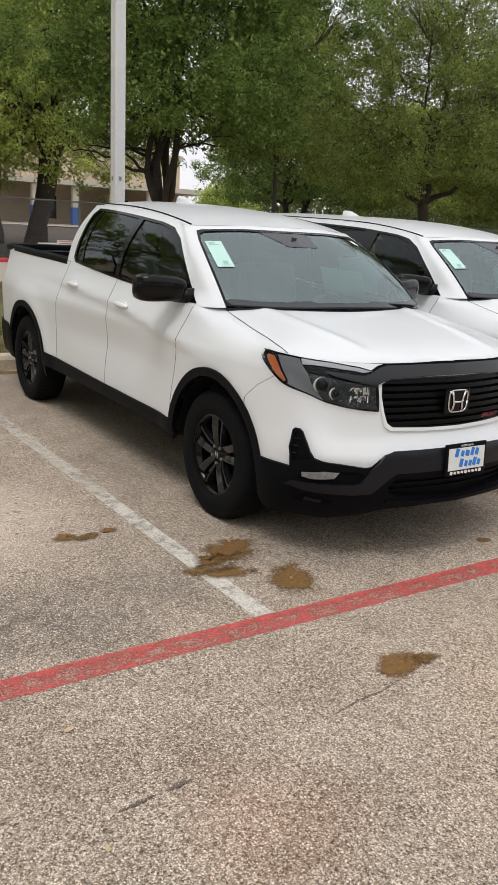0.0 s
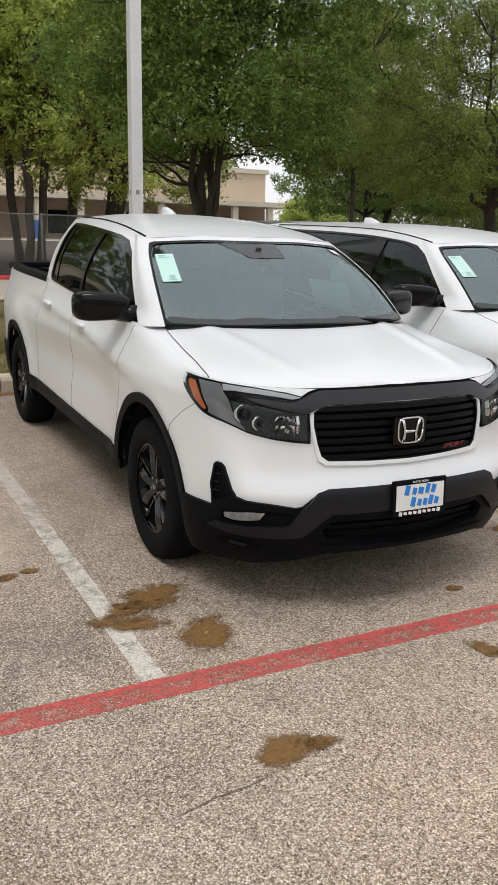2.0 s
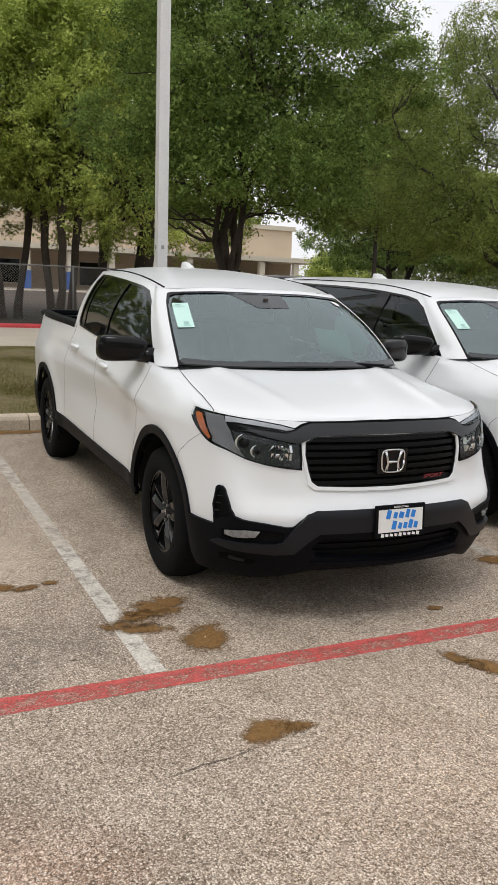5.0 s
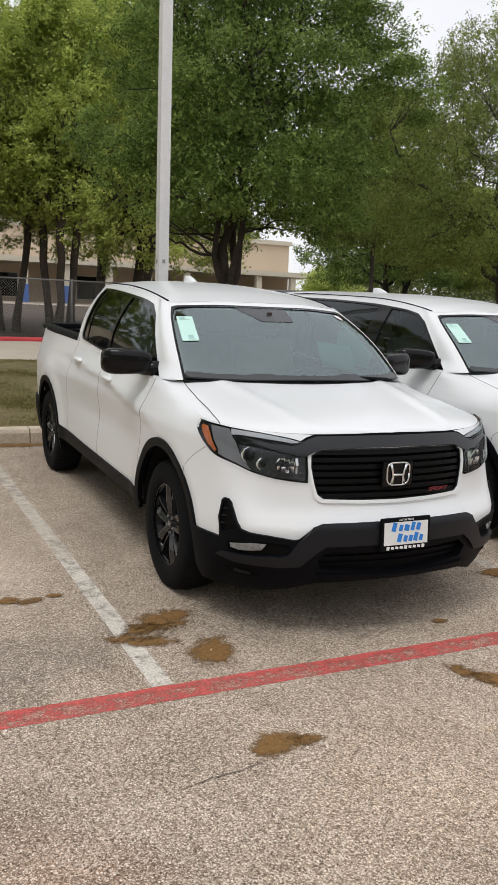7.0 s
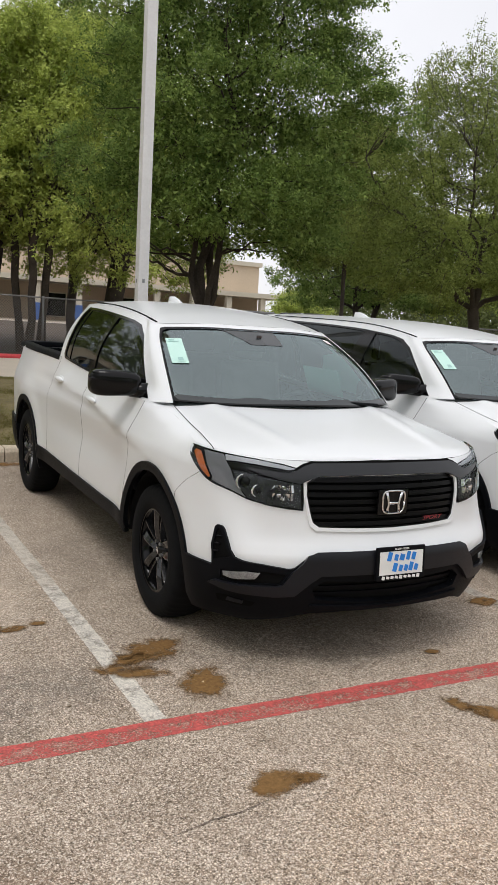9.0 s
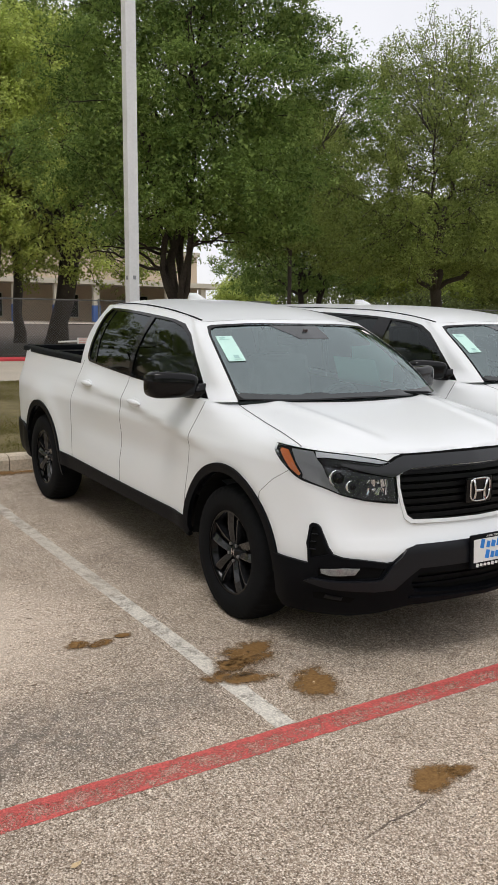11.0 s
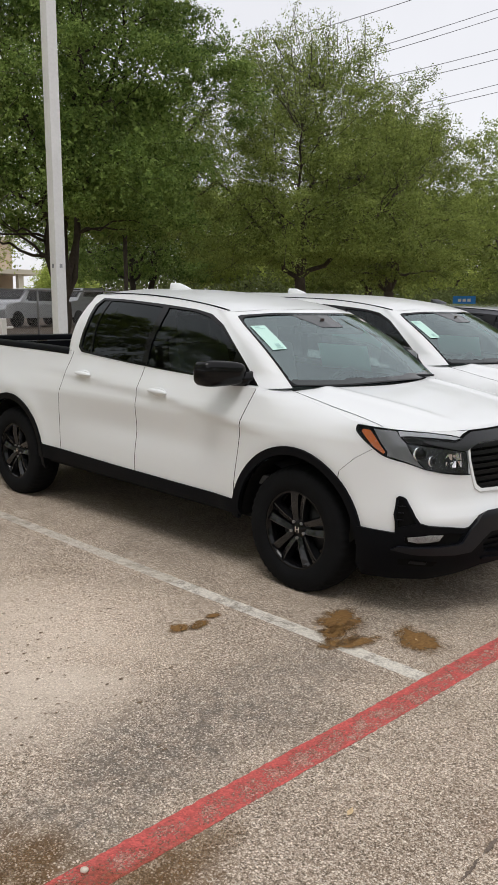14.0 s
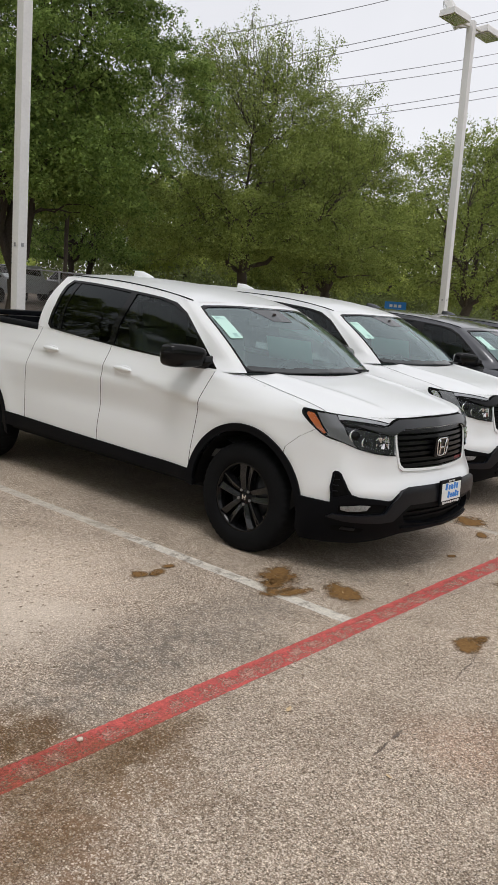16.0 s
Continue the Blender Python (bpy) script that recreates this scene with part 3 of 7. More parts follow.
# ---- pickup truck: wheels ----
def make_wheel(parent, x, y, outward):
    """One wheel: tyre, rim with its spokes, brake disc, hub cap and lug nuts. outward is -1 on the kerb side."""
    hub = new("wheel")
    hub.parent = parent
    hub.location = (x, y, HUB_Z)
    o = outward
    R = TYRE_R
    prof = [(0.235, -0.105), (0.243, -0.118), (0.29, -0.125), (0.345, -0.121), (0.368, -0.108), (0.378, -0.085), (R, -0.03), (R, 0.03),
            (0.378, 0.085), (0.368, 0.108), (0.345, 0.121), (0.29, 0.125), (0.243, 0.118), (0.235, 0.105)]
    tyre = bmesh.new()
    tyre.from_mesh(lathe(prof, 144))
    # cross grooves of the tread, staggered from one shoulder to the other
    for v in tyre.verts:
        r = math.hypot(v.co.y, v.co.z)
        if r > 0.36:
            k = round(math.atan2(v.co.z, v.co.y) / (2 * math.pi / 144))
            if (k + (v.co.x > 0)) % 3 == 0:
                v.co.y, v.co.z = v.co.y * (r - 0.008) / r, v.co.z * (r - 0.008) / r
    part("tyre", tyre, M_TYRE, hub)
    barrel = [(0.232, -0.11), (0.22, -0.10), (0.215, 0.02), (0.222, 0.085), (0.236, 0.098), (0.245, 0.106), (0.241, 0.112), (0.228, 0.108)]
    rim = part("rim", lathe([(r, d * -1 * (1 if o < 0 else -1)) for r, d in barrel], 64), M_GLOSS, hub)
    part("brake_disc", lathe([(0.06, 0.0), (0.165, 0.0), (0.165, o * 0.02), (0.06, o * 0.02)], 40), M_DISC, hub)
    # five pairs of spokes, each a bowed tapered bar
    face = o * 0.075
    for k in range(5):
        for lean in (-1, 1):
            a = 2 * math.pi * k / 5 + math.pi / 2
            bm = bmesh.new()
            rows = []
            for i in range(7):
                f = i / 6
                r = 0.030 + f * 0.204
                wd = 0.0170 + 0.0115 * f + (0.006 if f > 0.9 else 0)
                cx = face + o * (0.010 * math.sin(math.pi * f)) + o * 0.020 * f
                s = Vector((0, -math.sin(a), math.cos(a)))
                c = Vector((0, math.cos(a), math.sin(a))) + s * (lean * (0.021 + 0.024 * f) + 0.014 * f) / r
                rows.append([bm.verts.new(c * r + s * wd * k1 + Vector((cx + o * d1, 0, 0))) for k1, d1 in
                             ((1.1, -0.05), (1.0, -0.022 - 0.010 * lean), (0.5 * lean + 0.12, 0.003), (0.5 * lean - 0.12, 0.003), (-1.0, -0.022 + 0.010 * lean), (-1.1, -0.05))])
            for p, q in zip(rows, rows[1:]):
                for i in range(5):
                    bm.faces.new((p[i], p[i + 1], q[i + 1], q[i]))
            bmesh.ops.recalc_face_normals(bm, faces=bm.faces)
            for f in bm.faces:
                f.smooth = False
            part("spoke", bm, M_RIM, rim)
    part("hub_cap", lathe([(0.0, face + o * 0.012), (0.024, face + o * 0.012), (0.031, face + o * 0.006), (0.055, face - o * 0.004), (0.075, face - o * 0.03)], 28), M_GLOSS, hub)
    mark = box(face + o * 0.0135, 0, 0, 0.002, 0.020, 0.006)
    for s in (-1, 1):
        box(face + o * 0.0135, s * 0.012, 0, 0.002, 0.006, 0.034, bm=mark)
    part("cap_emblem", mark, M_CHROME, hub)
    for k in range(5):
        a = 2 * math.pi * (k + 0.5) / 5 + math.pi / 2
        m = Matrix.Translation((face + o * 0.004, 0.052 * math.cos(a), 0.052 * math.sin(a))) @ Matrix.Rotation(math.pi / 2, 4, "Y")
        bm = bmesh.new()
        bmesh.ops.create_cone(bm, cap_ends=True, segments=6, radius1=0.0095, radius2=0.008, depth=0.022, matrix=m)
        part("lug_nut", bm, M_STEEL, hub)
    return hub


# ---- pickup truck ----
SEAM_F = [(0.475, 0.42), (0.478, 0.55), (0.462, 0.75), (0.435, 0.95), (0.40, 1.10), (0.37, 1.186)]
SEAM_M = [(1.53, 0.42), (1.53, 0.60), (1.525, 0.80), (1.515, 1.0), (1.51, 1.10), (1.495, 1.232)]
SEAM_R = [(2.50, 0.42), (2.51, 0.60), (2.515, 0.80), (2.505, 0.95), (2.47, 1.10), (2.41, 1.289)]
GAP = 0.003
LIGHT = on_body(("y", -0.440, 1.050), ("y", -0.460, 1.060), ("y", -0.556, 1.053), ("y", -0.64, 1.045), ("x", 0.69, 1.034), ("x", 0.575, 1.018), ("x", 0.50, 1.000), ("x", 0.488, 0.932),
                ("x", 0.486, 0.86), ("x", 0.488, 0.803), ("x", 0.56, 0.808), ("x", 0.646, 0.820), ("x", 0.735, 0.842), ("x", 0.80, 0.874), ("y", -0.612, 0.906), ("y", -0.535, 0.958), ("y", -0.452, 1.018))
TIP = smooth_line([Vector((u, z)) for u, z in LIGHT[12:] + LIGHT[:5]], 46)
LIGHT = [(p.x, p.y) for p in TIP] + LIGHT[5:12]
GRILLE_H = [(0.0, 0.972)] + on_body(("x", 0.2, 0.972), ("x", 0.42, 0.966), ("x", 0.466, 0.94), ("x", 0.470, 0.88), ("x", 0.456, 0.80), ("x", 0.440, 0.745), ("x", 0.410, 0.722), ("x", 0.2, 0.714)) + [(0.0, 0.712)]
INTAKE_H = [(0.0, 0.462)] + on_body(("x", 0.2, 0.462), ("x", 0.40, 0.470), ("x", 0.455, 0.43), ("x", 0.43, 0.375), ("x", 0.2, 0.355)) + [(0.0, 0.352)]


def build_pickup(m, label):
    """The pickup with all its parts."""
    car = thing("pickup_truck", label, "pickup truck", m)

    def sides(name, surf, loops, material, lab="", **kw):
        made = []
        for mir in (False, True):
            made.append(part(name, patch(surf, loops, mirror=mir, **kw), material, car, lab))
        return made

    arch_r = 0.478
    # painted panels
    bump_side = [(y, z) for y, z in arch(FRONT, arch_r, 3, 46.6, 12)]
    half = [(0.0, EDGE_Z[0])] + [(u, float(np.interp(u, EDGE_U, EDGE_Z)) + 0.003) for u in np.linspace(0.05, u_of_y(-0.50, 1.06), 24)]
    half += yz([(-0.4625, rail_z(-0.4625) + 0.003)]) + yz([(-0.4845, 1.03), (-0.5548, 0.945), (-0.4545, 0.88), (-0.370, 0.80)]) + yz(bump_side[::-1]) + yz([(-0.47, 0.30), (-0.55, 0.30)])
    half += [(u, 0.30) for u in np.linspace(u_of_y(-0.6, 0.3), 0.1, 8)] + [(0.0, 0.30)]
    part("bumper_cover", patch(body_pt, [both(half), both(GRILLE_H), both(INTAKE_H)], res=0.045), M_WHITE, car)
    fen = top_line(-0.46, 0.365, 16) + [(y - GAP, z) for y, z in SEAM_F[::-1]]
    fen += arch(FRONT, arch_r, 175, 47.4, 26) + [(-0.3665, 0.80), (-0.4505, 0.88), (-0.5503, 0.945), (-0.4803, 1.03)]
    sides("front_fender", body_pt, [yz(fen)], M_WHITE, res=0.035, bend=fender_bend)
    door_f = [(y + GAP, z) for y, z in SEAM_F] + top_line(0.40, 1.49, 14)[1:] + [(y - GAP, z) for y, z in SEAM_M[::-1]]
    sides("front_door", body_pt, [yz(door_f)], M_WHITE, res=0.03)
    door_r = [(y + GAP, z) for y, z in SEAM_M] + top_line(1.51, 2.39, 14)[1:] + [(y - GAP, z) for y, z in SEAM_R[::-1]]
    sides("rear_door", body_pt, [yz(door_r)], M_WHITE, res=0.03)
    bed = [(y + GAP, z) for y, z in SEAM_R] + top_line(2.44, 4.23, 20)[1:] + [(4.23, 1.0), (4.23, 0.60), (4.13, 0.50), (3.84, 0.44)]
    bed += arch(BASE, arch_r, 170, 10, 30) + [(2.75, 0.44)]
    sides("bed_side", body_pt, [yz(bed)], M_WHITE, res=0.045)
    end = FRONT_LEN + SIDE_LEN + REAR_LEN
    tail_a = u_of_y(4.235, 1.0)
    tail = [(tail_a, 0.62), (end - 0.001, 0.62), (end - 0.001, 1.295), (tail_a, 1.295)]
    for mir in (False, True):
        part("tailgate", patch(body_pt, [tail], res=0.07, mirror=mir), M_WHITE, car)
    # dark lining behind the gaps
    lin = yz([(-0.40, 0.36)] + arch(FRONT, 0.49, 10, 170, 24) + [(0.6, 0.36), (2.7, 0.36)] + arch(BASE, 0.49, 10, 170, 24) + [(3.88, 0.5), (4.21, 0.5)] + top_line(4.21, -0.40, 30, 0.02))
    sides("inner_panel", body_pt, [lin], M_DARK, off=-0.03, res=0.12)
    # hood
    cowl = [(x, -0.03 + 0.185 * (abs(x) / 0.765) ** 2) for x in np.linspace(-0.80, 0.80, 25)]
    rim_pts = [(-EDGE_X[i] * (0.9995 if EDGE_Y[i] > -0.50 else 0.995), EDGE_Y[i] + (0.0 if EDGE_Y[i] > -0.50 else 0.004)) for i in range(0, 90, 2) if EDGE_Y[i] < 0.20]
    hood_loop = rim_pts[::-1] + [(-x, y) for x, y in rim_pts[1:]]
    hood_loop = [p for p in hood_loop] + [(x, y) for x, y in cowl[::-1]]
    part("hood", patch(hood_pt, [hood_loop], res=0.04, bend=hood_bend), M_WHITE, car)
    for s in (-1, 1):
        tip_x = float(np.interp(-0.575, EDGE_Y, EDGE_X))
        line = [Vector((s * x, y, 0)) for x, y in [(tip_x * 0.999, -0.575), (tip_x - 0.006, -0.54), (0.5 * tip_x + 0.5 * 0.815, -0.46), (0.815, -0.36), (0.803, -0.2), (0.785, 0.0), (0.765, 0.155)]]
        line = smooth_line(line, 30)
        pts = [(hood_pt(p.x, p.y), Vector((s * 0.25, 0, 1)).normalized()) for p in line]
        part("hood_gap", ribbon(pts, 0.0045, lift=0.0015), M_SEAM, car)
    for s in (-1, 1):
        crn = [(s * float(np.interp(y, EDGE_Y, EDGE_X)) * 0.998, y) for y in (0.12, 0.20, 0.28, 0.36, 0.44)] + [(s * 0.80, 0.44), (s * 0.775, 0.30), (s * 0.757, 0.18), (s * 0.772, 0.12)]
        part("fender_top", patch(hood_pt, [crn], off=-0.001, res=0.05, bend=hood_bend), M_WHITE, car)
    # cowl grille and wipers
    cw = [(x, y + 0.002) for x, y in cowl] + [(x, y + 0.075) for x, y in cowl[::-1]]
    part("cowl_grille", patch(lambda x, y: Vector((x, y, 1.188 - 0.012 * (x / 0.8) ** 2)), [cw], res=0.06), M_CLAD, car)
    for x0, x1 in ((-0.62, -0.05), (0.05, 0.60)):
        part("wiper", tube([(x0, 0.13, 1.232), ((x0 + x1) / 2, 0.055, 1.228), (x1, 0.045, 1.22)], [0.009, 0.011, 0.008], 6), M_CLAD, car)
    # cab pillars and roof
    ws_half = [(0.0, 0.945), (0.5, 0.945), (1.0, 0.947), (1.5, 0.95), (1.80, 0.95), (1.93, 0.93), (1.98, 0.80), (2.0, 0.5), (2.02, 0.2), (2.03, 0.06), (1.99, 0.02), (1.2, 0.015), (0.0, 0.015)]
    ws = both(ws_half)
    win_f = on_cab(1, (0.44, 1.212), (0.7, 1.222), (1.0, 1.232), (1.47, 1.25), (1.45, 1.40), (1.41, 1.652), (1.15, 1.634), (0.99, 1.604), (0.84, 1.545), (0.66, 1.425))
    win_r = on_cab(1, (1.53, 1.254), (1.9, 1.275), (2.28, 1.306), (2.315, 1.33), (2.292, 1.50), (2.272, 1.645), (2.225, 1.688), (1.8, 1.677), (1.475, 1.655), (1.51, 1.42))
    dlo = on_cab(1, (0.375, 1.198), (0.7, 1.209), (1.0, 1.219), (1.4, 1.234), (1.9, 1.262), (2.30, 1.290), (2.35, 1.325), (2.325, 1.50), (2.308, 1.655), (2.24, 1.705),
                 (1.8, 1.692), (1.4, 1.668), (1.13, 1.647), (0.97, 1.620), (0.83, 1.558), (0.64, 1.425))
    rear = [(8.6, 0.08), (10.0, 0.08), (10.0, 0.9), (8.6, 0.9)]
    flip = lambda loop: [(-g, v) for g, v in loop]
    loop = [(g, 0.0) for g in np.linspace(2.035, 9.5, 20)] + [(10, 0.0), (10, 1.0)] + [(g, 1.0) for g in np.linspace(9.5, -9.5, 39)] + [(-10, 1.0), (-10, 0.0)] + [(g, 0.0) for g in np.linspace(-9.5, -2.035, 20)]
    loop += [(-g, v) for g, v in ws_half[9:0:-1]] + ws_half[:10]
    part("cab_frame", patch(cab_pt, [loop, dlo, flip(dlo), rear, flip(rear)], res=0.08, bend=pillar_bend), M_WHITE, car)
    loop = [(p.x, p.y) for p in ROOF_C[::5]]
    loop = loop + [(-x, y) for x, y in loop[::-1] if abs(x) > 1e-6]
    part("roof", patch(roof_pt, [loop], res=0.06), M_WHITE, car)
    part("windscreen", patch(cab_pt, [ws], off=-0.004, res=0.12), M_GLASS, car)
    ring_in = both([(0.0, 0.905), (0.5, 0.905), (1.0, 0.907), (1.5, 0.91), (1.78, 0.905), (1.85, 0.87), (1.90, 0.75), (1.93, 0.5), (1.95, 0.22), (1.93, 0.14), (1.86, 0.115), (1.0, 0.10), (0.35, 0.095), (0.22, 0.075), (0.0, 0.075)])
    trim_in = both([(0.0, 0.925), (1.0, 0.925), (1.5, 0.925), (1.75, 0.92), (1.87, 0.89), (1.925, 0.78), (1.945, 0.5), (1.965, 0.2), (1.97, 0.07), (1.9, 0.035), (1.2, 0.03), (0.0, 0.03)])
    part("windscreen_seal", patch(cab_pt, [ws, trim_in], off=0.002, res=0.08), M_GLOSS, car, "black rubber seal round the windscreen")
    part("windscreen_border", patch(cab_pt, [ws, ring_in], off=-0.007, res=0.1), M_FRIT, car)
    for mir in (False, True):
        part("window_frame", patch(cab_pt, [dlo, win_f, win_r], off=0.002, res=0.1, depth=0.012, mirror=mir), M_GLOSS, car)
        part("side_window", patch(cab_pt, [win_f], off=-0.006, res=0.15, mirror=mir), M_TINT, car, "tinted front door glass")
        part("side_window", patch(cab_pt, [win_r], off=-0.006, res=0.15, mirror=mir), M_PRIV, car, "dark privacy rear door glass")
        bar = on_cab(1, (2.16, 1.291), (2.185, 1.293), (2.155, 1.684), (2.13, 1.684))
        part("window_divider", patch(cab_pt, [bar], off=-0.001, res=0.1, depth=0.008, mirror=mir), M_GLOSS, car)
        part("rear_window", patch(cab_pt, [rear], off=-0.004, res=0.2, mirror=mir), M_PRIV, car)
        s = 1 if mir else -1
        line = [Vector((s * x, y, roof_z(x, y) + 0.002)) for x, y in [(0.628, 0.875), (0.635, 1.0), (0.635, 1.3), (0.63, 1.7), (0.622, 2.15), (0.60, 2.32)]]
        part("roof_moulding", tube(smooth_line(line, 30), 0.0065, 6), M_CLAD, car)
        # plain black strip laid over the back corner of the cab
        edge = [(7.72, 0.02), (8.6, 0.02), (8.6, 0.97), (7.80, 0.97), (7.74, 0.6)]
        part("cab_back_seal", patch(cab_pt, [edge], off=0.003, res=0.12, depth=0.006, mirror=mir), M_GLOSS, car, "black strip down the back corner of the cab")
    # roof antenna fin
    fin = bmesh.new()
    rows = []
    for i in range(7):
        f = i / 6
        zc = roof_z(0, 2.15) - 0.012
        y0, y1 = 1.97 + 0.17 * f ** 1.5, 2.27 - 0.02 * f
        wd = 0.030 * (1 - f) ** 0.5 + 0.006
        rows.append([fin.verts.new((wd * math.sin(math.pi * 2 * k / 12), (y0 + y1) / 2 - (y1 - y0) / 2 * math.cos(math.pi * 2 * k / 12), zc + 0.062 * f)) for k in range(12)])
    for p, q in zip(rows, rows[1:]):
        for k in range(12):
            fin.faces.new((p[k], p[(k + 1) % 12], q[(k + 1) % 12], q[k]))
    fin.faces.new(rows[-1])
    bmesh.ops.recalc_face_normals(fin, faces=fin.faces)
    part("antenna_fin", fin, M_WHITE, car)
    # black cladding: arches, sills, lower bumper
    for cy in (FRONT, BASE):
        ring = yz(arch(cy, 0.512, -8 if cy > 1 else 14, 176 if cy > 1 else 180, 40)) + yz(arch(cy, 0.463, 182, -6 if cy > 1 else 3, 40))
        sides("arch_trim", body_pt, [ring], M_CLAD, off=0.013, res=0.05, depth=0.03)
    sill = yz([(0.42, 0.385), (0.47, 0.475), (1.0, 0.478), (1.8, 0.488), (2.6, 0.505), (2.80, 0.515), (2.83, 0.40)])
    sides("sill_trim", body_pt, [sill], M_CLAD, off=0.012, res=0.07, depth=0.03)
    skirt = yz([(3.69, 0.30), (3.67, 0.55), (3.80, 0.60), (4.23, 0.62)]) + [(end - 0.01, 0.62), (end - 0.01, 0.42)]
    sides("rear_bumper", body_pt, [skirt], M_CLAD, off=0.02, res=0.08, depth=0.03)
    low = [(0.0, 0.600)] + on_body(("x", 0.25, 0.598), ("x", 0.445, 0.598), ("x", 0.480, 0.590), ("x", 0.545, 0.530), ("x", 0.57, 0.525), ("x", 0.69, 0.542), ("x", 0.768, 0.552), ("x", 0.800, 0.564), ("x", 0.812, 0.595),
                                   ("x", 0.818, 0.64), ("x", 0.823, 0.685), ("x", 0.830, 0.698), ("y", -0.702, 0.700), ("y", -0.692, 0.688), ("y", -0.690, 0.60), ("y", -0.700, 0.498), ("y", -0.50, 0.508))
    low += yz(arch(FRONT, 0.47, 14, 3, 4) + [(-0.47, 0.28), (-0.50, 0.222)]) + on_body(("x", 0.80, 0.226), ("x", 0.68, 0.234), ("x", 0.57, 0.264), ("x", 0.50, 0.288), ("x", 0.44, 0.302), ("x", 0.25, 0.308)) + [(0.0, 0.310)]
    fog_hole = on_body(("x", 0.605, 0.448), ("x", 0.580, 0.498), ("x", 0.66, 0.507), ("x", 0.756, 0.508), ("x", 0.833, 0.488), ("x", 0.828, 0.444), ("x", 0.79, 0.440))
    vent_hole = on_body(("y", -0.712, 0.53), ("y", -0.703, 0.60), ("y", -0.705, 0.680), ("x", 0.833, 0.684), ("x", 0.827, 0.64), ("x", 0.822, 0.60), ("x", 0.812, 0.562))
    part("lower_bumper", patch(body_pt, [both(low), both(INTAKE_H), fog_hole, [(-u, z) for u, z in fog_hole], vent_hole, [(-u, z) for u, z in vent_hole]], off=0.016, res=0.045, depth=0.04), M_CLAD, car)
    lip = on_body(("x", 0.0, 0.340), ("x", 0.25, 0.343), ("x", 0.42, 0.350), ("x", 0.45, 0.354), ("x", 0.455, 0.345), ("x", 0.42, 0.330), ("x", 0.25, 0.323), ("x", 0.0, 0.320))
    part("bumper_lip", patch(body_pt, [both(lip)], off=0.03, res=0.05, depth=0.02), M_CLAD, car)
    bar = [(0.0, 0.604)] + on_body(("x", 0.25, 0.602), ("x", 0.44, 0.600), ("x", 0.488, 0.584), ("x", 0.553, 0.515), ("x", 0.592, 0.448), ("x", 0.62, 0.440), ("x", 0.72, 0.436), ("x", 0.84, 0.430),
                                   ("x", 0.855, 0.410), ("x", 0.80, 0.396), ("x", 0.62, 0.388), ("x", 0.535, 0.398), ("x", 0.470, 0.462), ("x", 0.42, 0.500), ("x", 0.25, 0.502)) + [(0.0, 0.503)]
    part("bumper_bar", patch(body_pt, [both(bar)], off=0.034, res=0.04, depth=0.03), M_BAR, car, "charcoal bar over the air intake")
    tow = on_body(("x", 0.70, 0.318), ("x", 0.69, 0.345), ("x", 0.80, 0.362), ("y", -0.705, 0.352), ("y", -0.70, 0.318))
    sides("tow_recess", body_pt, [tow], M_SEAM, off=0.018, res=0.06)
    hook = on_body(("x", 0.735, 0.330), ("x", 0.735, 0.346), ("x", 0.79, 0.352), ("x", 0.79, 0.334))
    sides("tow_cover", body_pt, [hook], M_BAR, off=0.024, res=0.06, depth=0.006)
    blade = on_body(("x", 0.60, 0.238), ("x", 0.68, 0.222), ("x", 0.80, 0.208), ("y", -0.62, 0.212), ("y", -0.62, 0.204), ("x", 0.80, 0.199), ("x", 0.68, 0.212), ("x", 0.60, 0.228))
    sides("air_deflector", body_pt, [blade], M_BAR, off=-0.006, res=0.05, depth=0.012)
    sides("fog_recess", body_pt, [fog_hole], M_SEAM, off=0.008, res=0.05)
    sides("vent_recess", body_pt, [vent_hole], M_SEAM, off=0.006, res=0.05)
    for i in range(3):
        z = 0.572 + 0.036 * i
        bar = on_body(("y", -0.712, z), ("y", -0.710, z + 0.004), ("y", -0.738, z + 0.007), ("y", -0.740, z + 0.003))
        sides("vent_fin", body_pt, [bar], M_BAR, off=0.016, res=0.05, depth=0.012)
    fog = on_body(("x", 0.711, 0.466), ("x", 0.692, 0.498), ("x", 0.756, 0.500), ("x", 0.826, 0.482), ("x", 0.822, 0.460), ("x", 0.795, 0.454))
    sides("fog_lamp", body_pt, [fog], M_FOG, off=0.014, res=0.025, depth=0.01)
    sides("fog_lens", body_pt, [fog], M_LENS, off=0.018, res=0.04)
    # grille
    part("grille_backing", patch(body_pt, [both([(u * 1.02, z) for u, z in GRILLE_H])], off=-0.05, res=0.08), M_DARK, car)
    part("intake_backing", patch(body_pt, [both([(u * 1.08, z + (0.03 if z > 0.42 else -0.06)) for u, z in INTAKE_H])], off=-0.035, res=0.08), M_DARK, car)
    for i in range(7):
        z = 0.738 + 0.036 * i
        w = float(np.interp(z, [0.735, 0.80, 0.88, 0.95], [0.420, 0.450, 0.464, 0.460]))
        h = on_body(*[("x", x, z + 0.010) for x in np.linspace(0.001, w, 6)]) + on_body(*[("x", x, z - 0.012) for x in np.linspace(w, 0.001, 6)])
        part("grille_bar", patch(body_pt, [both(h)], off=-0.008, res=0.05, depth=0.03), M_GRILLE, car)
    for i in range(2):
        z = 0.39 + 0.036 * i
        h = on_body(*[("x", x, z + 0.007) for x in np.linspace(0.001, 0.44, 5)]) + on_body(*[("x", x, z - 0.007) for x in np.linspace(0.44, 0.001, 5)])
        part("intake_bar", patch(body_pt, [both(h)], off=-0.02, res=0.06, depth=0.02), M_CLAD, car)
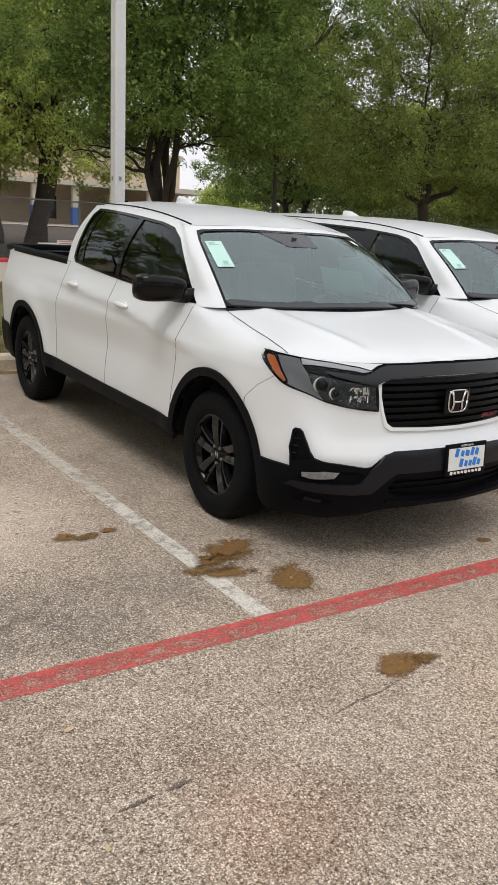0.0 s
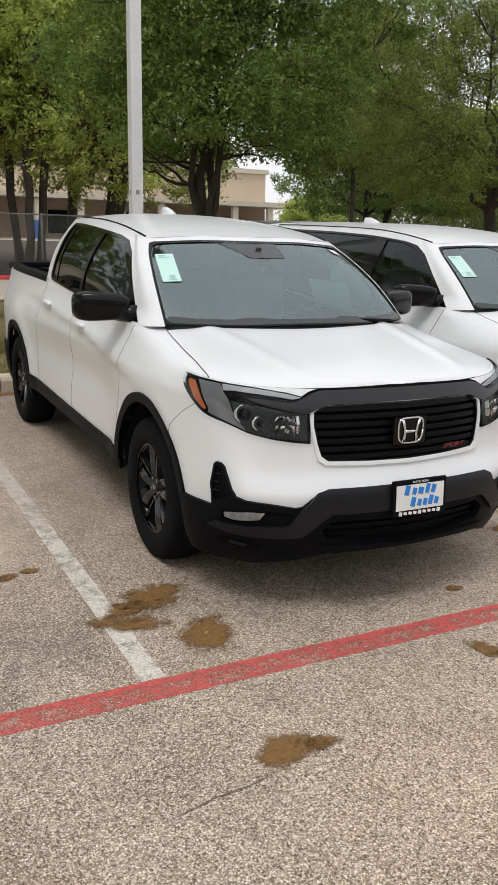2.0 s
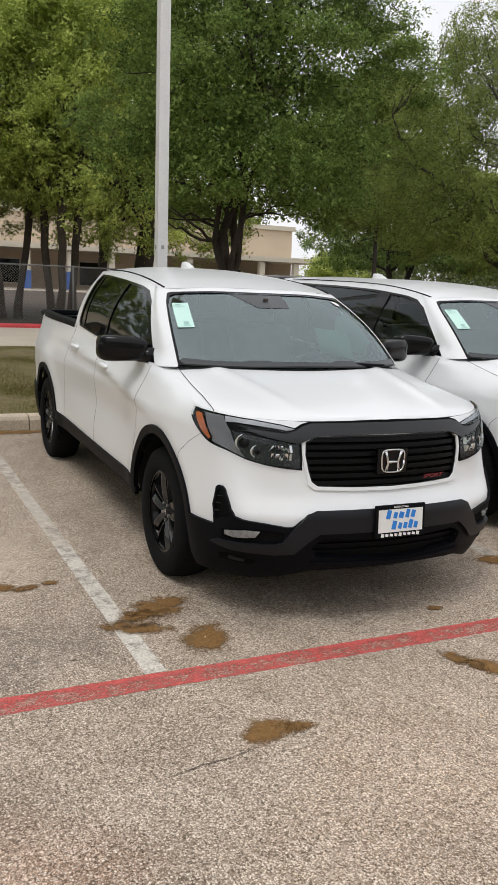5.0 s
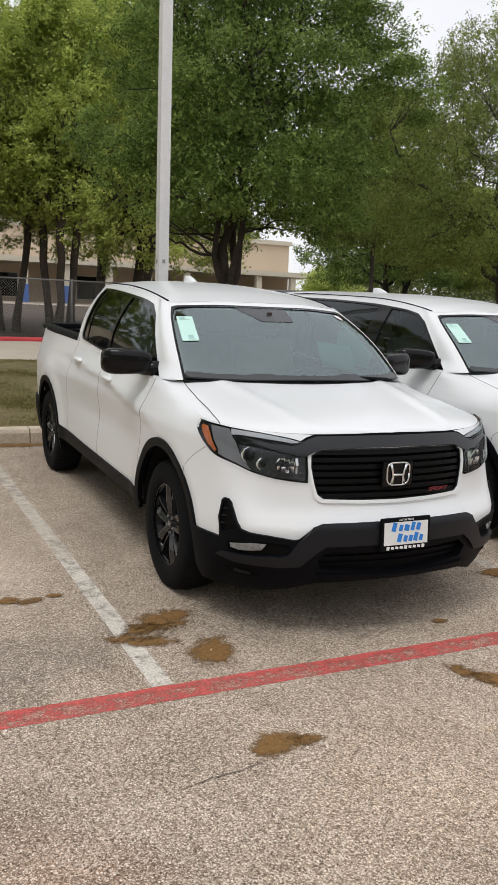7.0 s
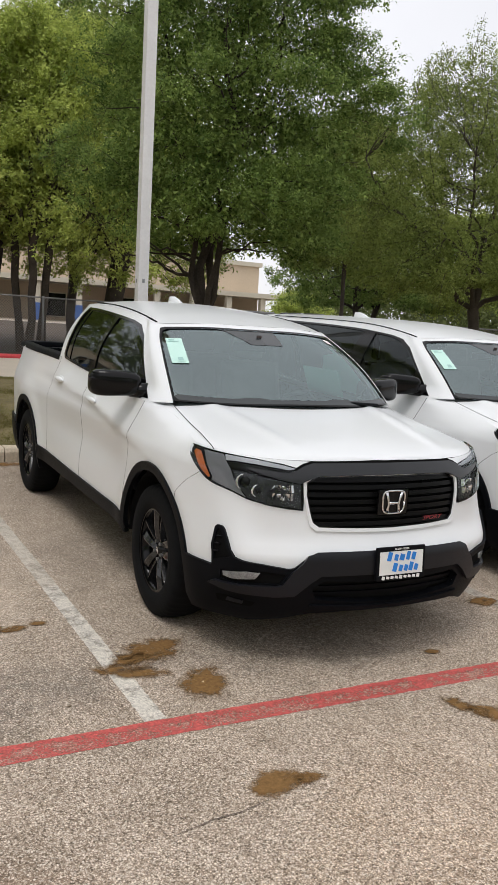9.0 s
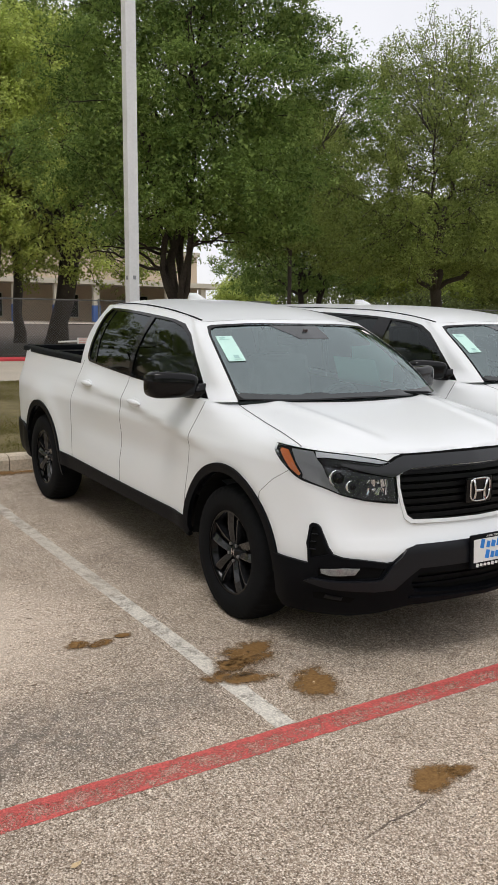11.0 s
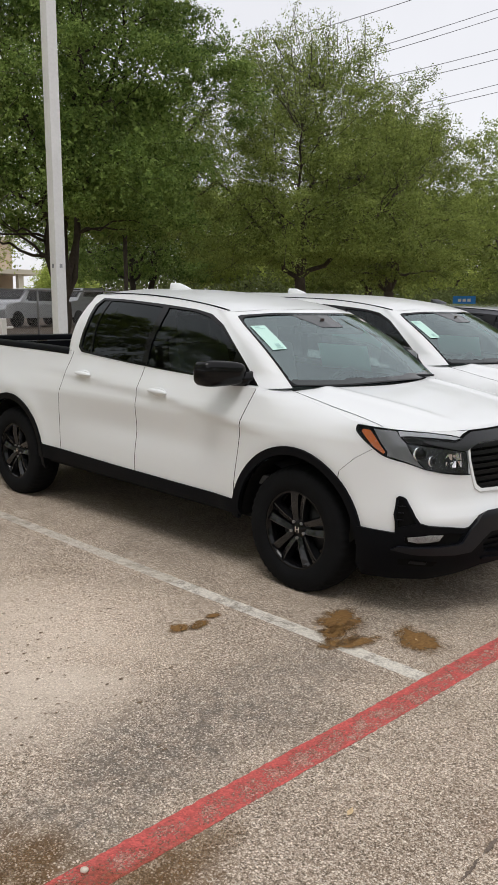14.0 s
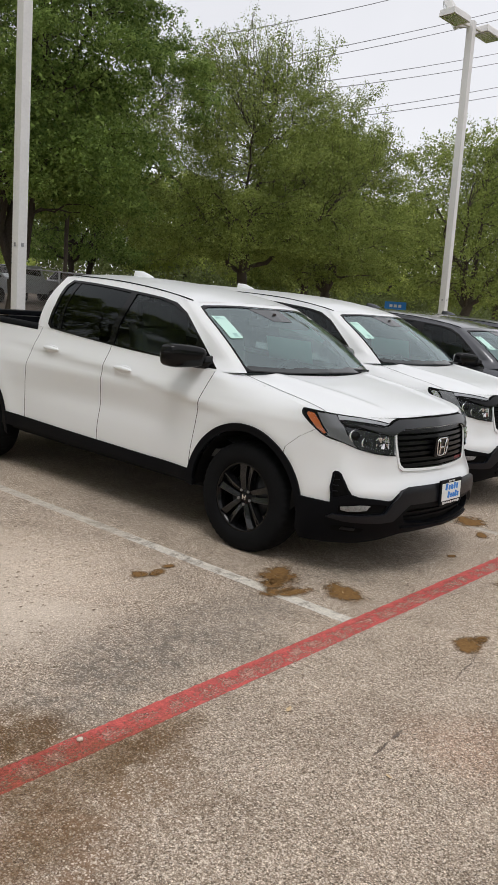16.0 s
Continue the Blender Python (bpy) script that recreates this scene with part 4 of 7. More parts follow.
    inner = [(0.0, 0.964)] + [(u * 0.985, z - 0.006 if z > 0.85 else z + 0.006) for u, z in GRILLE_H[1:-1]] + [(0.0, 0.720)]
    part("grille_frame", patch(body_pt, [both(GRILLE_H), both(inner)], off=0.002, res=0.05, depth=0.05), M_GLOSS, car)
    surround = [(0.0, 0.975)] + [(u * 1.035, z + (-0.018 if z < 0.76 else 0.0)) for u, z in GRILLE_H[1:-1]] + [(0.0, 0.694)]
    part("grille_surround", patch(body_pt, [both(surround), both(GRILLE_H)], off=0.010, res=0.04, depth=0.012), M_WHITE, car, "raised white lip round the grille")
    trim = [(0.0, 1.028)] + on_body(("x", 0.2, 1.027), ("x", 0.43, 1.024), ("x", 0.472, 1.012), ("x", 0.515, 0.990), ("x", 0.555, 0.977), ("x", 0.60, 0.980), ("x", 0.66, 0.986), ("x", 0.72, 0.992), ("x", 0.725, 0.984), ("x", 0.66, 0.964),
                                    ("x", 0.58, 0.944), ("x", 0.50, 0.930), ("x", 0.46, 0.948), ("x", 0.40, 0.968), ("x", 0.2, 0.973)) + [(0.0, 0.974)]
    gap = [(0.0, 1.040)] + on_body(("x", 0.2, 1.039), ("x", 0.43, 1.036), ("x", 0.478, 1.023), ("x", 0.519, 1.000), ("x", 0.515, 0.986), ("x", 0.472, 1.008), ("x", 0.43, 1.020), ("x", 0.2, 1.023)) + [(0.0, 1.024)]
    part("hood_gap", patch(body_pt, [both(gap)], off=0.010, res=0.04, depth=0.01), M_SEAM, car)
    part("grille_garnish", patch(body_pt, [both(trim)], off=0.020, res=0.04, depth=0.035), M_TRIM, car, "dark grey satin bar over the grille")
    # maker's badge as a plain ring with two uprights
    badge = new("badge")
    badge.parent = car
    badge.location = body_pt(0, 0.845) + Vector((0, -0.012, 0))
    badge.scale = (1.46, 1.0, 1.24)
    pl = bmesh.new()
    box(0, 0, 0, 0.130, 0.014, 0.112, 0.012, bm=pl)
    part("badge_plate", pl, M_GLOSS, badge)
    ring = []
    for i in range(29):
        a = 2 * math.pi * i / 28
        c1, s1 = math.cos(a), math.sin(a)
        ring.append((math.copysign(abs(c1) ** 0.5, c1) * (0.047 + 0.004 * s1), math.copysign(abs(s1) ** 0.5, s1) * 0.048))
    part("badge_ring", tube([(x, -0.010, z) for x, z in ring], 0.0036, 6), M_CHROME, badge)
    for s in (-1, 1):
        part("badge_upright", tube([(s * 0.033, -0.010, 0.042), (s * 0.024, -0.011, 0.010), (s * 0.021, -0.011, -0.012), (s * 0.026, -0.010, -0.042)], [0.0065, 0.0045, 0.0045, 0.0075], 6), M_CHROME, badge)
    part("badge_crossbar", tube([(-0.022, -0.010, -0.004), (0.022, -0.010, -0.004)], 0.006, 6), M_CHROME, badge)
    tag = new("trim_badge")
    tag.parent = car
    tag.location = body_pt(-u_of_x(0.262, 0.752), 0.752) + Vector((0, -0.022, 0))
    tag.rotation_euler, tag.scale = (0, 0, radians(7)), (1.25, 1, 0.85)
    lettering("SPORT", 0.036, M_REDINK, tag, (0, -0.002, 0), 0.35)
    # number plate panel: dealer card with plain shapes
    plate = new("front_plate")
    plate.parent = car
    plate.matrix_basis = Matrix.Translation((0.0, -1.092, 0.555)) @ Matrix.Rotation(radians(-4), 4, "X")
    part("plate_frame", box(0, 0, 0, 0.302, 0.016, 0.172, 0.006), M_CLAD, plate)
    part("plate_card", box(0, -0.0085, 0.004, 0.268, 0.004, 0.118, 0.0), M_PAPER, plate)
    for row, z, xs in ((0, 0.032, ((-0.075, 0.030, 0.046), (-0.034, 0.026, 0.032), (0.002, 0.034, 0.032), (0.040, 0.026, 0.044), (0.074, 0.028, 0.038))),
                       (1, -0.024, ((-0.040, 0.030, 0.044), (-0.004, 0.026, 0.032), (0.028, 0.026, 0.032), (0.060, 0.028, 0.044), (0.092, 0.026, 0.032)))):
        for x, w, h in xs:
            part("plate_shape", box(x, -0.0115, z + (h - 0.032) / 2, w * 0.82, 0.003, h, 0.0, Matrix.Rotation(radians(14), 4, "Y")), M_BLUE, plate)
    for i in range(9):
        part("frame_bar", box(-0.108 + 0.027 * i, -0.009, -0.070, 0.017, 0.003, 0.013 if i % 4 else 0.018, 0.0, Matrix.Rotation(radians(12), 4, "Y")), M_PAPER, plate)
    lettering("AUSTIN TEXAS", 0.0135, M_PAPER, plate, (0, -0.0085, 0.0735))
    # head lamps
    for mir in (False, True):
        s = 1 if mir else -1
        lamp = new("headlight")
        lamp.parent = car
        part("lamp_housing", patch(body_pt, [LIGHT], off=0.002, res=0.05, mirror=mir), M_GLOSS, lamp)
        lens = part("lens", patch(body_pt, [LIGHT], off=0.016, res=0.045, depth=0.014, mirror=mir), M_LENS, lamp)
        lens.visible_shadow = False
        amber = on_body(("y", -0.478, 1.042), ("y", -0.518, 1.038), ("y", -0.562, 0.993), ("y", -0.612, 0.930), ("y", -0.603, 0.921), ("y", -0.552, 0.955), ("y", -0.502, 1.002), ("y", -0.472, 1.030))
        part("amber_reflector", patch(body_pt, [amber], off=0.007, res=0.03, mirror=mir), M_AMBER, lamp)
        brow = on_body(("x", 0.80, 1.040), ("x", 0.688, 1.031), ("x", 0.574, 1.014), ("x", 0.510, 0.999), ("x", 0.553, 0.992), ("x", 0.596, 0.999), ("x", 0.694, 1.010), ("x", 0.769, 1.016), ("x", 0.803, 1.013))
        part("running_light", patch(body_pt, [brow], off=0.010, res=0.03, mirror=mir), M_DRL, lamp)
        pipe = on_body(("y", -0.532, 1.046), ("y", -0.635, 1.041), ("x", 0.803, 1.008), ("x", 0.792, 0.978), ("x", 0.782, 0.93), ("x", 0.755, 0.875), ("x", 0.738, 0.850), ("x", 0.797, 0.880), ("y", -0.622, 0.912), ("y", -0.622, 0.933), ("y", -0.574, 0.993))
        part("light_guide", patch(body_pt, [pipe], off=0.006, res=0.03, mirror=mir), M_PIPE, lamp)
        wedge = on_body(("x", 0.510, 0.930), ("x", 0.51, 0.990), ("x", 0.555, 0.984), ("x", 0.597, 0.990), ("x", 0.694, 1.004), ("x", 0.769, 1.011), ("x", 0.798, 1.007), ("x", 0.787, 0.982), ("x", 0.722, 0.970), ("x", 0.609, 0.948))
        part("lamp_brow", patch(body_pt, [wedge], off=0.013, res=0.04, mirror=mir), M_DARK, lamp, "black brow under the running light")
        dark = on_body(("x", 0.498, 0.812), ("x", 0.498, 0.928), ("x", 0.609, 0.944), ("x", 0.722, 0.963), ("x", 0.786, 0.974), ("x", 0.777, 0.93), ("x", 0.750, 0.875), ("x", 0.732, 0.848), ("x", 0.646, 0.827))
        part("lamp_bezel", patch(body_pt, [dark], off=0.008, res=0.04, mirror=mir), M_LAMPBODY, lamp)
        for x, z, r in ((0.742, 0.924, 0.035), (0.688, 0.886, 0.027), (0.58, 0.888, 0.05)):
            u = u_of_x(x, z)
            p = body_pt(u, z)
            n = (body_pt(u + 0.01, z) - p).cross(body_pt(u, z + 0.01) - p).normalized()
            n = n if n.y < 0 else -n
            q = n.to_track_quat("Z", "Y").to_matrix().to_4x4()
            if r > 0.04:
                bm, rr = bmesh.new(), random.Random(5)
                for fi in range(5):
                    for fj in range(2):
                        tilt = Euler((rr.uniform(-0.3, 0.9), rr.uniform(-0.9, 0.9), rr.uniform(-0.25, 0.25))).to_matrix().to_4x4()
                        box(-0.046 + 0.023 * fi, -0.022 + 0.040 * fj, 0.004, 0.021, rr.uniform(0.030, 0.038), 0.006, 0.0, tilt, bm)
                bm.transform(Matrix.Translation(p + n * 0.004) @ q)
            else:
                bm = bmesh.new()
                bmesh.ops.create_uvsphere(bm, u_segments=20, v_segments=10, radius=r, matrix=Matrix.Translation(p - n * 0.006) @ q @ Matrix.Diagonal((1, 1, 0.62, 1)))
                for f in bm.faces:
                    f.smooth = True
                ring = tube([p + n * 0.010 + q.to_3x3() @ Vector((1.12 * r * math.cos(a), 1.12 * r * math.sin(a), 0)) for a in np.linspace(1.7, 4.4, 16)], [0.002 + 0.006 * math.sin(math.pi * i / 15) for i in range(16)], 6)
                if mir:
                    ring.transform(Matrix.Diagonal((-1, 1, 1, 1)))
                part("lamp_ring", ring, M_CHROME, lamp)
            if mir:
                bm.transform(Matrix.Diagonal((-1, 1, 1, 1)))
                bmesh.ops.reverse_faces(bm, faces=bm.faces)
            part("reflector_bowl" if r > 0.04 else "projector", bm, M_CHROME if r > 0.04 else M_GLOSS, lamp)
        # door handles
        for y, z in ((1.265, 1.083), (2.19, 1.130)):
            u = u_of_y(y, z)
            p = body_pt(u, z)
            bm = bmesh.new()
            bmesh.ops.create_uvsphere(bm, u_segments=20, v_segments=10, radius=1, matrix=Matrix.Translation((p.x - 0.016, y, z)) @ Matrix.Rotation(radians(2), 4, "X") @ Matrix.Diagonal((0.020, 0.105, 0.019, 1)))
            bmesh.ops.create_uvsphere(bm, u_segments=16, v_segments=8, radius=1, matrix=Matrix.Translation((p.x - 0.002, y - 0.005, z - 0.004)) @ Matrix.Diagonal((0.010, 0.085, 0.034, 1)))
            for f in bm.faces:
                f.smooth = True
            if mir:
                bm.transform(Matrix.Diagonal((-1, 1, 1, 1)))
                bmesh.ops.reverse_faces(bm, faces=bm.faces)
            part("door_handle", bm, M_WHITE, car)
        # mirrors
        mirror = new("door_mirror")
        mirror.parent = car
        bm = bmesh.new()
        bmesh.ops.create_cube(bm, size=1)
        bmesh.ops.subdivide_edges(bm, edges=bm.edges[:], cuts=7, use_grid_fill=True)
        for v in bm.verts:
            q = v.co * 2
            r = (abs(q.x) ** 4 + abs(q.y) ** 4 + abs(q.z) ** 4) ** 0.25
            q = q / r
            taper = 0.82 + 0.18 * (-q.x * 0.5 + 0.5)
            v.co = Vector((q.x * 0.148, q.y * (0.088 + 0.02 * q.x) + 0.02 * q.x, q.z * 0.094 * (0.93 - 0.12 * q.x * 0.0) * taper - 0.01 * q.x * 0))
            if v.co.y > 0.05:
                v.co.y = 0.05 + (v.co.y - 0.05) * 0.2
            v.co += Vector((-1.0, 0.575 - 0.35 * v.co.x, 1.27))
        for f in bm.faces:
            f.smooth = True
        bmg = box(-1.0, 0.632, 1.27, 0.225, 0.006, 0.125, 0.02, Matrix.Rotation(radians(-19), 4, 'Z'))
        arm = bmesh.new()
        arm.from_mesh(tube([(-0.815, 0.45, 1.235), (-0.86, 0.50, 1.232), (-0.90, 0.535, 1.232), (-0.96, 0.565, 1.238)], [0.050, 0.048, 0.046, 0.040], 12))
        loop3 = on_cab(1, (0.385, 1.203), (0.60, 1.212), (0.63, 1.30), (0.615, 1.395))
        sail = patch(cab_pt, [loop3], off=0.004, res=0.1, depth=0.01)
        for bmx, nm, mt in ((bm, "mirror_shell", M_GLOSS), (bmg, "mirror_glass", M_CHROME), (arm, "mirror_arm", M_GLOSS)):
            if mir:
                bmx.transform(Matrix.Diagonal((-1, 1, 1, 1)))
                bmesh.ops.reverse_faces(bmx, faces=bmx.faces)
            part(nm, bmx, mt, mirror)
        if mir:
            sail = mirrored(sail, "sail")
        part("mirror_base", sail, M_GLOSS, mirror)
        # wheel housings and wheels
        for cy in (FRONT, BASE):
            vs, fs = [], []
            for i in range(21):
                a = math.pi * (0.0 + 1.0 * i / 20)
                for d in (0.48, 0.905):
                    vs.append((s * d, cy - 0.462 * math.cos(a), HUB_Z + 0.462 * math.sin(a)))
            for i in range(20):
                fs.append((2 * i, 2 * i + 1, 2 * i + 3, 2 * i + 2))
            vs += [(s * 0.485, cy, HUB_Z)]
            fs += [(2 * i, 2 * i + 2, 42) for i in range(20)]
            part("wheel_housing", mesh_from("housing", vs, fs, False), M_DARK, car)
            make_wheel(car, s * 0.805, cy, s)
    # floor pan, bed, cabin
    pan = box(0, 1.7, 0.42, 1.24, 5.0, 0.30)
    box(0, 1.65, 0.45, 1.60, 2.2, 0.24, bm=pan)
    box(0, 3.95, 0.50, 1.5, 0.4, 0.3, bm=pan)
    part("underbody", pan, M_DARK, car)
    bedf = box(0, 3.38, 0.80, 1.46, 1.56, 0.04)
    for s in (-1, 1):
        box(s * 0.74, 3.37, 1.03, 0.04, 1.54, 0.46, bm=bedf)
    box(0, 2.62, 1.03, 1.5, 0.04, 0.46, bm=bedf)
    box(0, 4.13, 1.03, 1.46, 0.04, 0.46, bm=bedf)
    part("bed_liner", bedf, M_CLAD, car)
    part("tailgate_cap", box(0, 4.19, 1.297, 1.48, 0.17, 0.05, 0.012), M_CLAD, car)
    for s in (-1, 1):
        vs, fs = [], []
        for i in range(24):
            y = 2.47 + (4.20 - 2.47) * i / 23
            w = -body_pt(u_of_y(y, 1.29), 1.29).x if y < 3.94 else 0.798 - 0.02 * (y - 3.94)
            z = rail_z(y)
            for dx, dz in ((0.008, -0.03), (0.008, 0.006), (-0.01, 0.016), (-0.075, 0.016), (-0.09, 0.0), (-0.09, -0.06)):
                vs.append((s * (w + dx), y, z + dz))
        for i in range(23):
            for k in range(5):
                fs.append((6 * i + k, 6 * i + k + 1, 6 * i + k + 7, 6 * i + k + 6))
        part("bed_rail", mesh_from("rail", vs, fs), M_CLAD, car)
    part("cabin_floor", box(0, 1.35, 0.60, 1.6, 2.3, 0.06), M_INT, car)
    part("cabin_back", box(0, 2.45, 0.95, 1.55, 0.06, 0.70), M_INT, car)
    dash = [(0.10, 1.165), (0.22, 1.175), (0.40, 1.165), (0.50, 1.13), (0.56, 1.04), (0.54, 0.80), (0.10, 0.7)]
    vs = [(x, y + 0.10 * (abs(x) / 0.78) ** 2 * (1 if y < 0.3 else 0.2), z) for x in np.linspace(-0.80, 0.80, 13) for y, z in dash]
    fs = [(7 * i + k, 7 * i + k + 1, 7 * i + k + 8, 7 * i + k + 7) for i in range(12) for k in range(6)]
    part("dashboard", mesh_from("dash", vs, fs), M_INT, car)
    part("centre_screen", box(0, 0.56, 1.08, 0.24, 0.02, 0.14, 0.01), M_GLOSS, car)
    wheel = new("steering_wheel")
    wheel.parent = car
    wheel.matrix_basis = Matrix.Translation((0.37, 0.72, 1.06)) @ Matrix.Rotation(radians(-64), 4, "X")
    part("wheel_ring", tube([(0.185 * math.cos(a), 0.185 * math.sin(a), 0) for a in np.linspace(0, 2 * math.pi, 33)], 0.015, 8), M_INT, wheel)
    part("wheel_boss", box(0, -0.01, 0.0, 0.15, 0.12, 0.05, 0.02), M_INT, wheel)
    part("wheel_badge", box(0, 0.0, 0.028, 0.035, 0.03, 0.004), M_CHROME, wheel)
    part("wheel_spoke", box(0, 0, 0, 0.34, 0.035, 0.02, 0.006), M_INT, wheel)
    for sx, sy in ((-0.37, 1.25), (0.37, 1.25), (-0.37, 2.15), (0.37, 2.15)):
        seat = new("seat")
        seat.parent = car
        seat.location = (sx, sy, 0.62)
        part("seat_cushion", box(0, -0.15, 0.14, 0.52, 0.52, 0.16, 0.05), M_SEAT, seat)
        part("seat_back", box(0, 0.16, 0.46, 0.52, 0.13, 0.62, 0.05, Matrix.Rotation(radians(-14), 4, "X")), M_SEAT, seat)
        part("headrest", box(0, 0.27, 0.86, 0.27, 0.09, 0.18, 0.035, Matrix.Rotation(radians(-10), 4, "X")), M_SEAT, seat)
    # head lining, camera pod, inside mirror
    part("head_lining", patch(lambda x, y: Vector((x, y, roof_z(x, y) - 0.035)), [[(x * 0.97, y) for x, y in loop]], res=0.12), M_LINING, car)
    podl = [(0.72, 0.926), (0.42, 0.80), (0.30, 0.735), (-0.34, 0.735), (-0.37, 0.80), (-0.37, 0.926)]
    part("sensor_pod", patch(cab_pt, [podl], off=-0.002, res=0.08), M_POD, car, "dark band round the windscreen camera")
    foot = both([(0.0, 0.075), (0.5, 0.077), (0.62, 0.095), (0.9, 0.095), (1.0, 0.08), (1.5, 0.085), (1.9, 0.10), (1.96, 0.08), (1.97, 0.07), (1.9, 0.035), (1.2, 0.03), (0.0, 0.03)])
    part("lower_band", patch(cab_pt, [foot], off=0.0012, res=0.08), M_FRIT, car)
    eye_at = cab_pt(0.05, 0.84)
    part("pod_camera", box(eye_at.x, eye_at.y - 0.004, eye_at.z + 0.003, 0.035, 0.012, 0.018, 0.004), M_REDLENS, car)
    part("rear_mirror", box(0, 0.74, 1.52, 0.24, 0.02, 0.06, 0.01), M_GLOSS, car)
    # window sticker on the kerb side and the paper beyond the steering wheel
    st = on_cab(0, (0.648, 1.553), (0.552, 1.558), (0.592, 1.420), (0.690, 1.414))
    part("window_sticker", patch(cab_pt, [st], off=0.001, res=0.1), M_STICK, car, "pale mint price sticker inside the windscreen")
    a, b, c, d = [Vector(p) for p in st]
    at = lambda f, k: tuple((a.lerp(b, f)).lerp(d.lerp(c, f), k))
    for f0, f1, k0, k1 in ((0.2, 0.55, 0.05, 0.10), (0.15, 0.8, 0.14, 0.16), (0.45, 0.75, 0.78, 0.90), (0.4, 0.8, 0.93, 0.95)):
        part("sticker_bar", patch(cab_pt, [[at(f0, k0), at(f1, k0), at(f1, k1), at(f0, k1)]], off=0.003, res=0.1), M_INK, car)
    small = [(-g, v) for g, v in on_cab(0, (0.555, 1.598), (0.60, 1.590), (0.615, 1.565), (0.572, 1.573))]
    part("inspection_sticker", patch(cab_pt, [small], off=0.001, res=0.1), M_PAPER, car)
    part("price_sheet", box(0.775, 1.00, 1.28, 0.0015, 0.50, 0.21, turn=Matrix.Rotation(radians(-20), 4, "Y")), M_SHEET, car, "pale mint price sheet in the driver's window")
    return car


TILT_CAR = Matrix.Translation((0, 0.035, gz(0.035))) @ Matrix.Rotation(math.atan(SLOPE), 4, "X")
pickup = build_pickup(TILT_CAR, "white crew-cab pickup with black cladding and black alloy wheels")


# other parked vehicles: the same body further along the row
def repaint(ob, swaps):
    for o in ob.children_recursive:
        if o.type == "MESH":
            for slot in o.material_slots:
                if slot.material.name in swaps:
                    keep = swaps[slot.material.name]
                    slot.link = "OBJECT"
                    slot.material = keep


def park(dx, dy, scale=1.0):
    dy += 0.035
    return Matrix.Translation((dx, dy, gz(dy))) @ Matrix.Rotation(math.atan(SLOPE), 4, "X") @ Matrix.Scale(scale, 4)


def lengthen(ob):
    """Turns a copied pickup into a long-roofed car: the cab's skin runs on over the bed to the tail."""
    k = 1.5
    for o in list(ob.children_recursive):
        kind = o.name.split(".")[0]
        if kind in ("bed_rail", "bed_liner", "tailgate_cap"):
            bpy.data.objects.remove(o)
        elif kind in ("cab_frame", "roof", "window_frame", "side_window", "window_divider", "rear_window", "roof_moulding", "head_lining", "cab_back_seal"):
            o.data = o.data.copy()
            for v in o.data.vertices:
                if v.co.y > 1.5:
                    v.co.y = 1.5 + (v.co.y - 1.5) * (1 + k * min((v.co.y - 1.5) / 0.9, 1.0))
        elif kind == "antenna_fin":
            o.location.y += 0.50


def neighbour(dx, dy, scale, label, swaps):
    car = copy_thing(pickup, park(dx, dy, scale))
    car.name = "sport_utility_car"
    tagged(car, label, "car", "cars parked beside the pickup")
    lengthen(car)
    for mir in (False, True):
        post = on_cab(1, (1.40, 1.245), (1.60, 1.255), (1.53, 1.662), (1.36, 1.652))
        part("door_pillar", patch(cab_pt, [post], off=0.004, res=0.1, depth=0.006, mirror=mir), M_GLOSS, car)
    repaint(car, {"amber reflector": M_LED, "dark grey satin bar": M_GLOSS, **swaps})


neighbour(2.53, 0.477, 1.0, "white long-roofed car with silver-tipped headlights in the next bay", {})
neighbour(5.06, 0.36, 0.955, "dark grey long-roofed car parked beyond the white one", {"pearl white car paint": M_GREYCAR})
neighbour(7.62, 0.50, 0.955, "dark grey long-roofed car at the end of the row", {"pearl white car paint": M_GREYCAR})


# ---- ground ----
def ground_strip(name, y0, y1, x0, x1, z_off, material, label, category, nx=20, ny=10, rough=0.0):
    vs, fs = [], []
    for j in range(ny + 1):
        y = y0 + (y1 - y0) * j / ny
        for i in range(nx + 1):
            x = x0 + (x1 - x0) * i / nx
            vs.append((x, y, gz(y) + z_off + rough * noise.noise((x * 0.9, y * 0.9, 3))))
    for j in range(ny):
        for i in range(nx):
            a = j * (nx + 1) + i
            fs.append((a, a + 1, a + nx + 2, a + nx + 1))
    ob = new(name, mesh_from(name, vs, fs))
    ob.data.materials.append(material)
    return tagged(ob, label, category, kind="structure")


ground_strip("ground", -400, 110, -500, 600, -0.12, M_SOIL, "bare dark soil under everything", "ground", 8, 8)
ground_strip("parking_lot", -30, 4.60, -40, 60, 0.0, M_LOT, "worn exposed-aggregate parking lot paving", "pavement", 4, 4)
ground_strip("verge", 4.80, 12.9, -40, 70, 0.145, M_TURF, "dry patchy grass verge", "grass verge", 120, 30, 0.035)
ground_strip("road", 12.9, 18.5, -60, 90, 0.12, M_ROAD, "pale concrete service road", "road", 4, 4)
ground_strip("tree_bed", 18.75, 52, -60, 120, 0.17, M_SOIL, "dark mulched ground under trees", "ground", 40, 24, 0.08)
ground_strip("forecourt", 52, 70, -60, 120, 0.20, M_ROAD, "pale concrete walk before the building", "pavement", 4, 4)


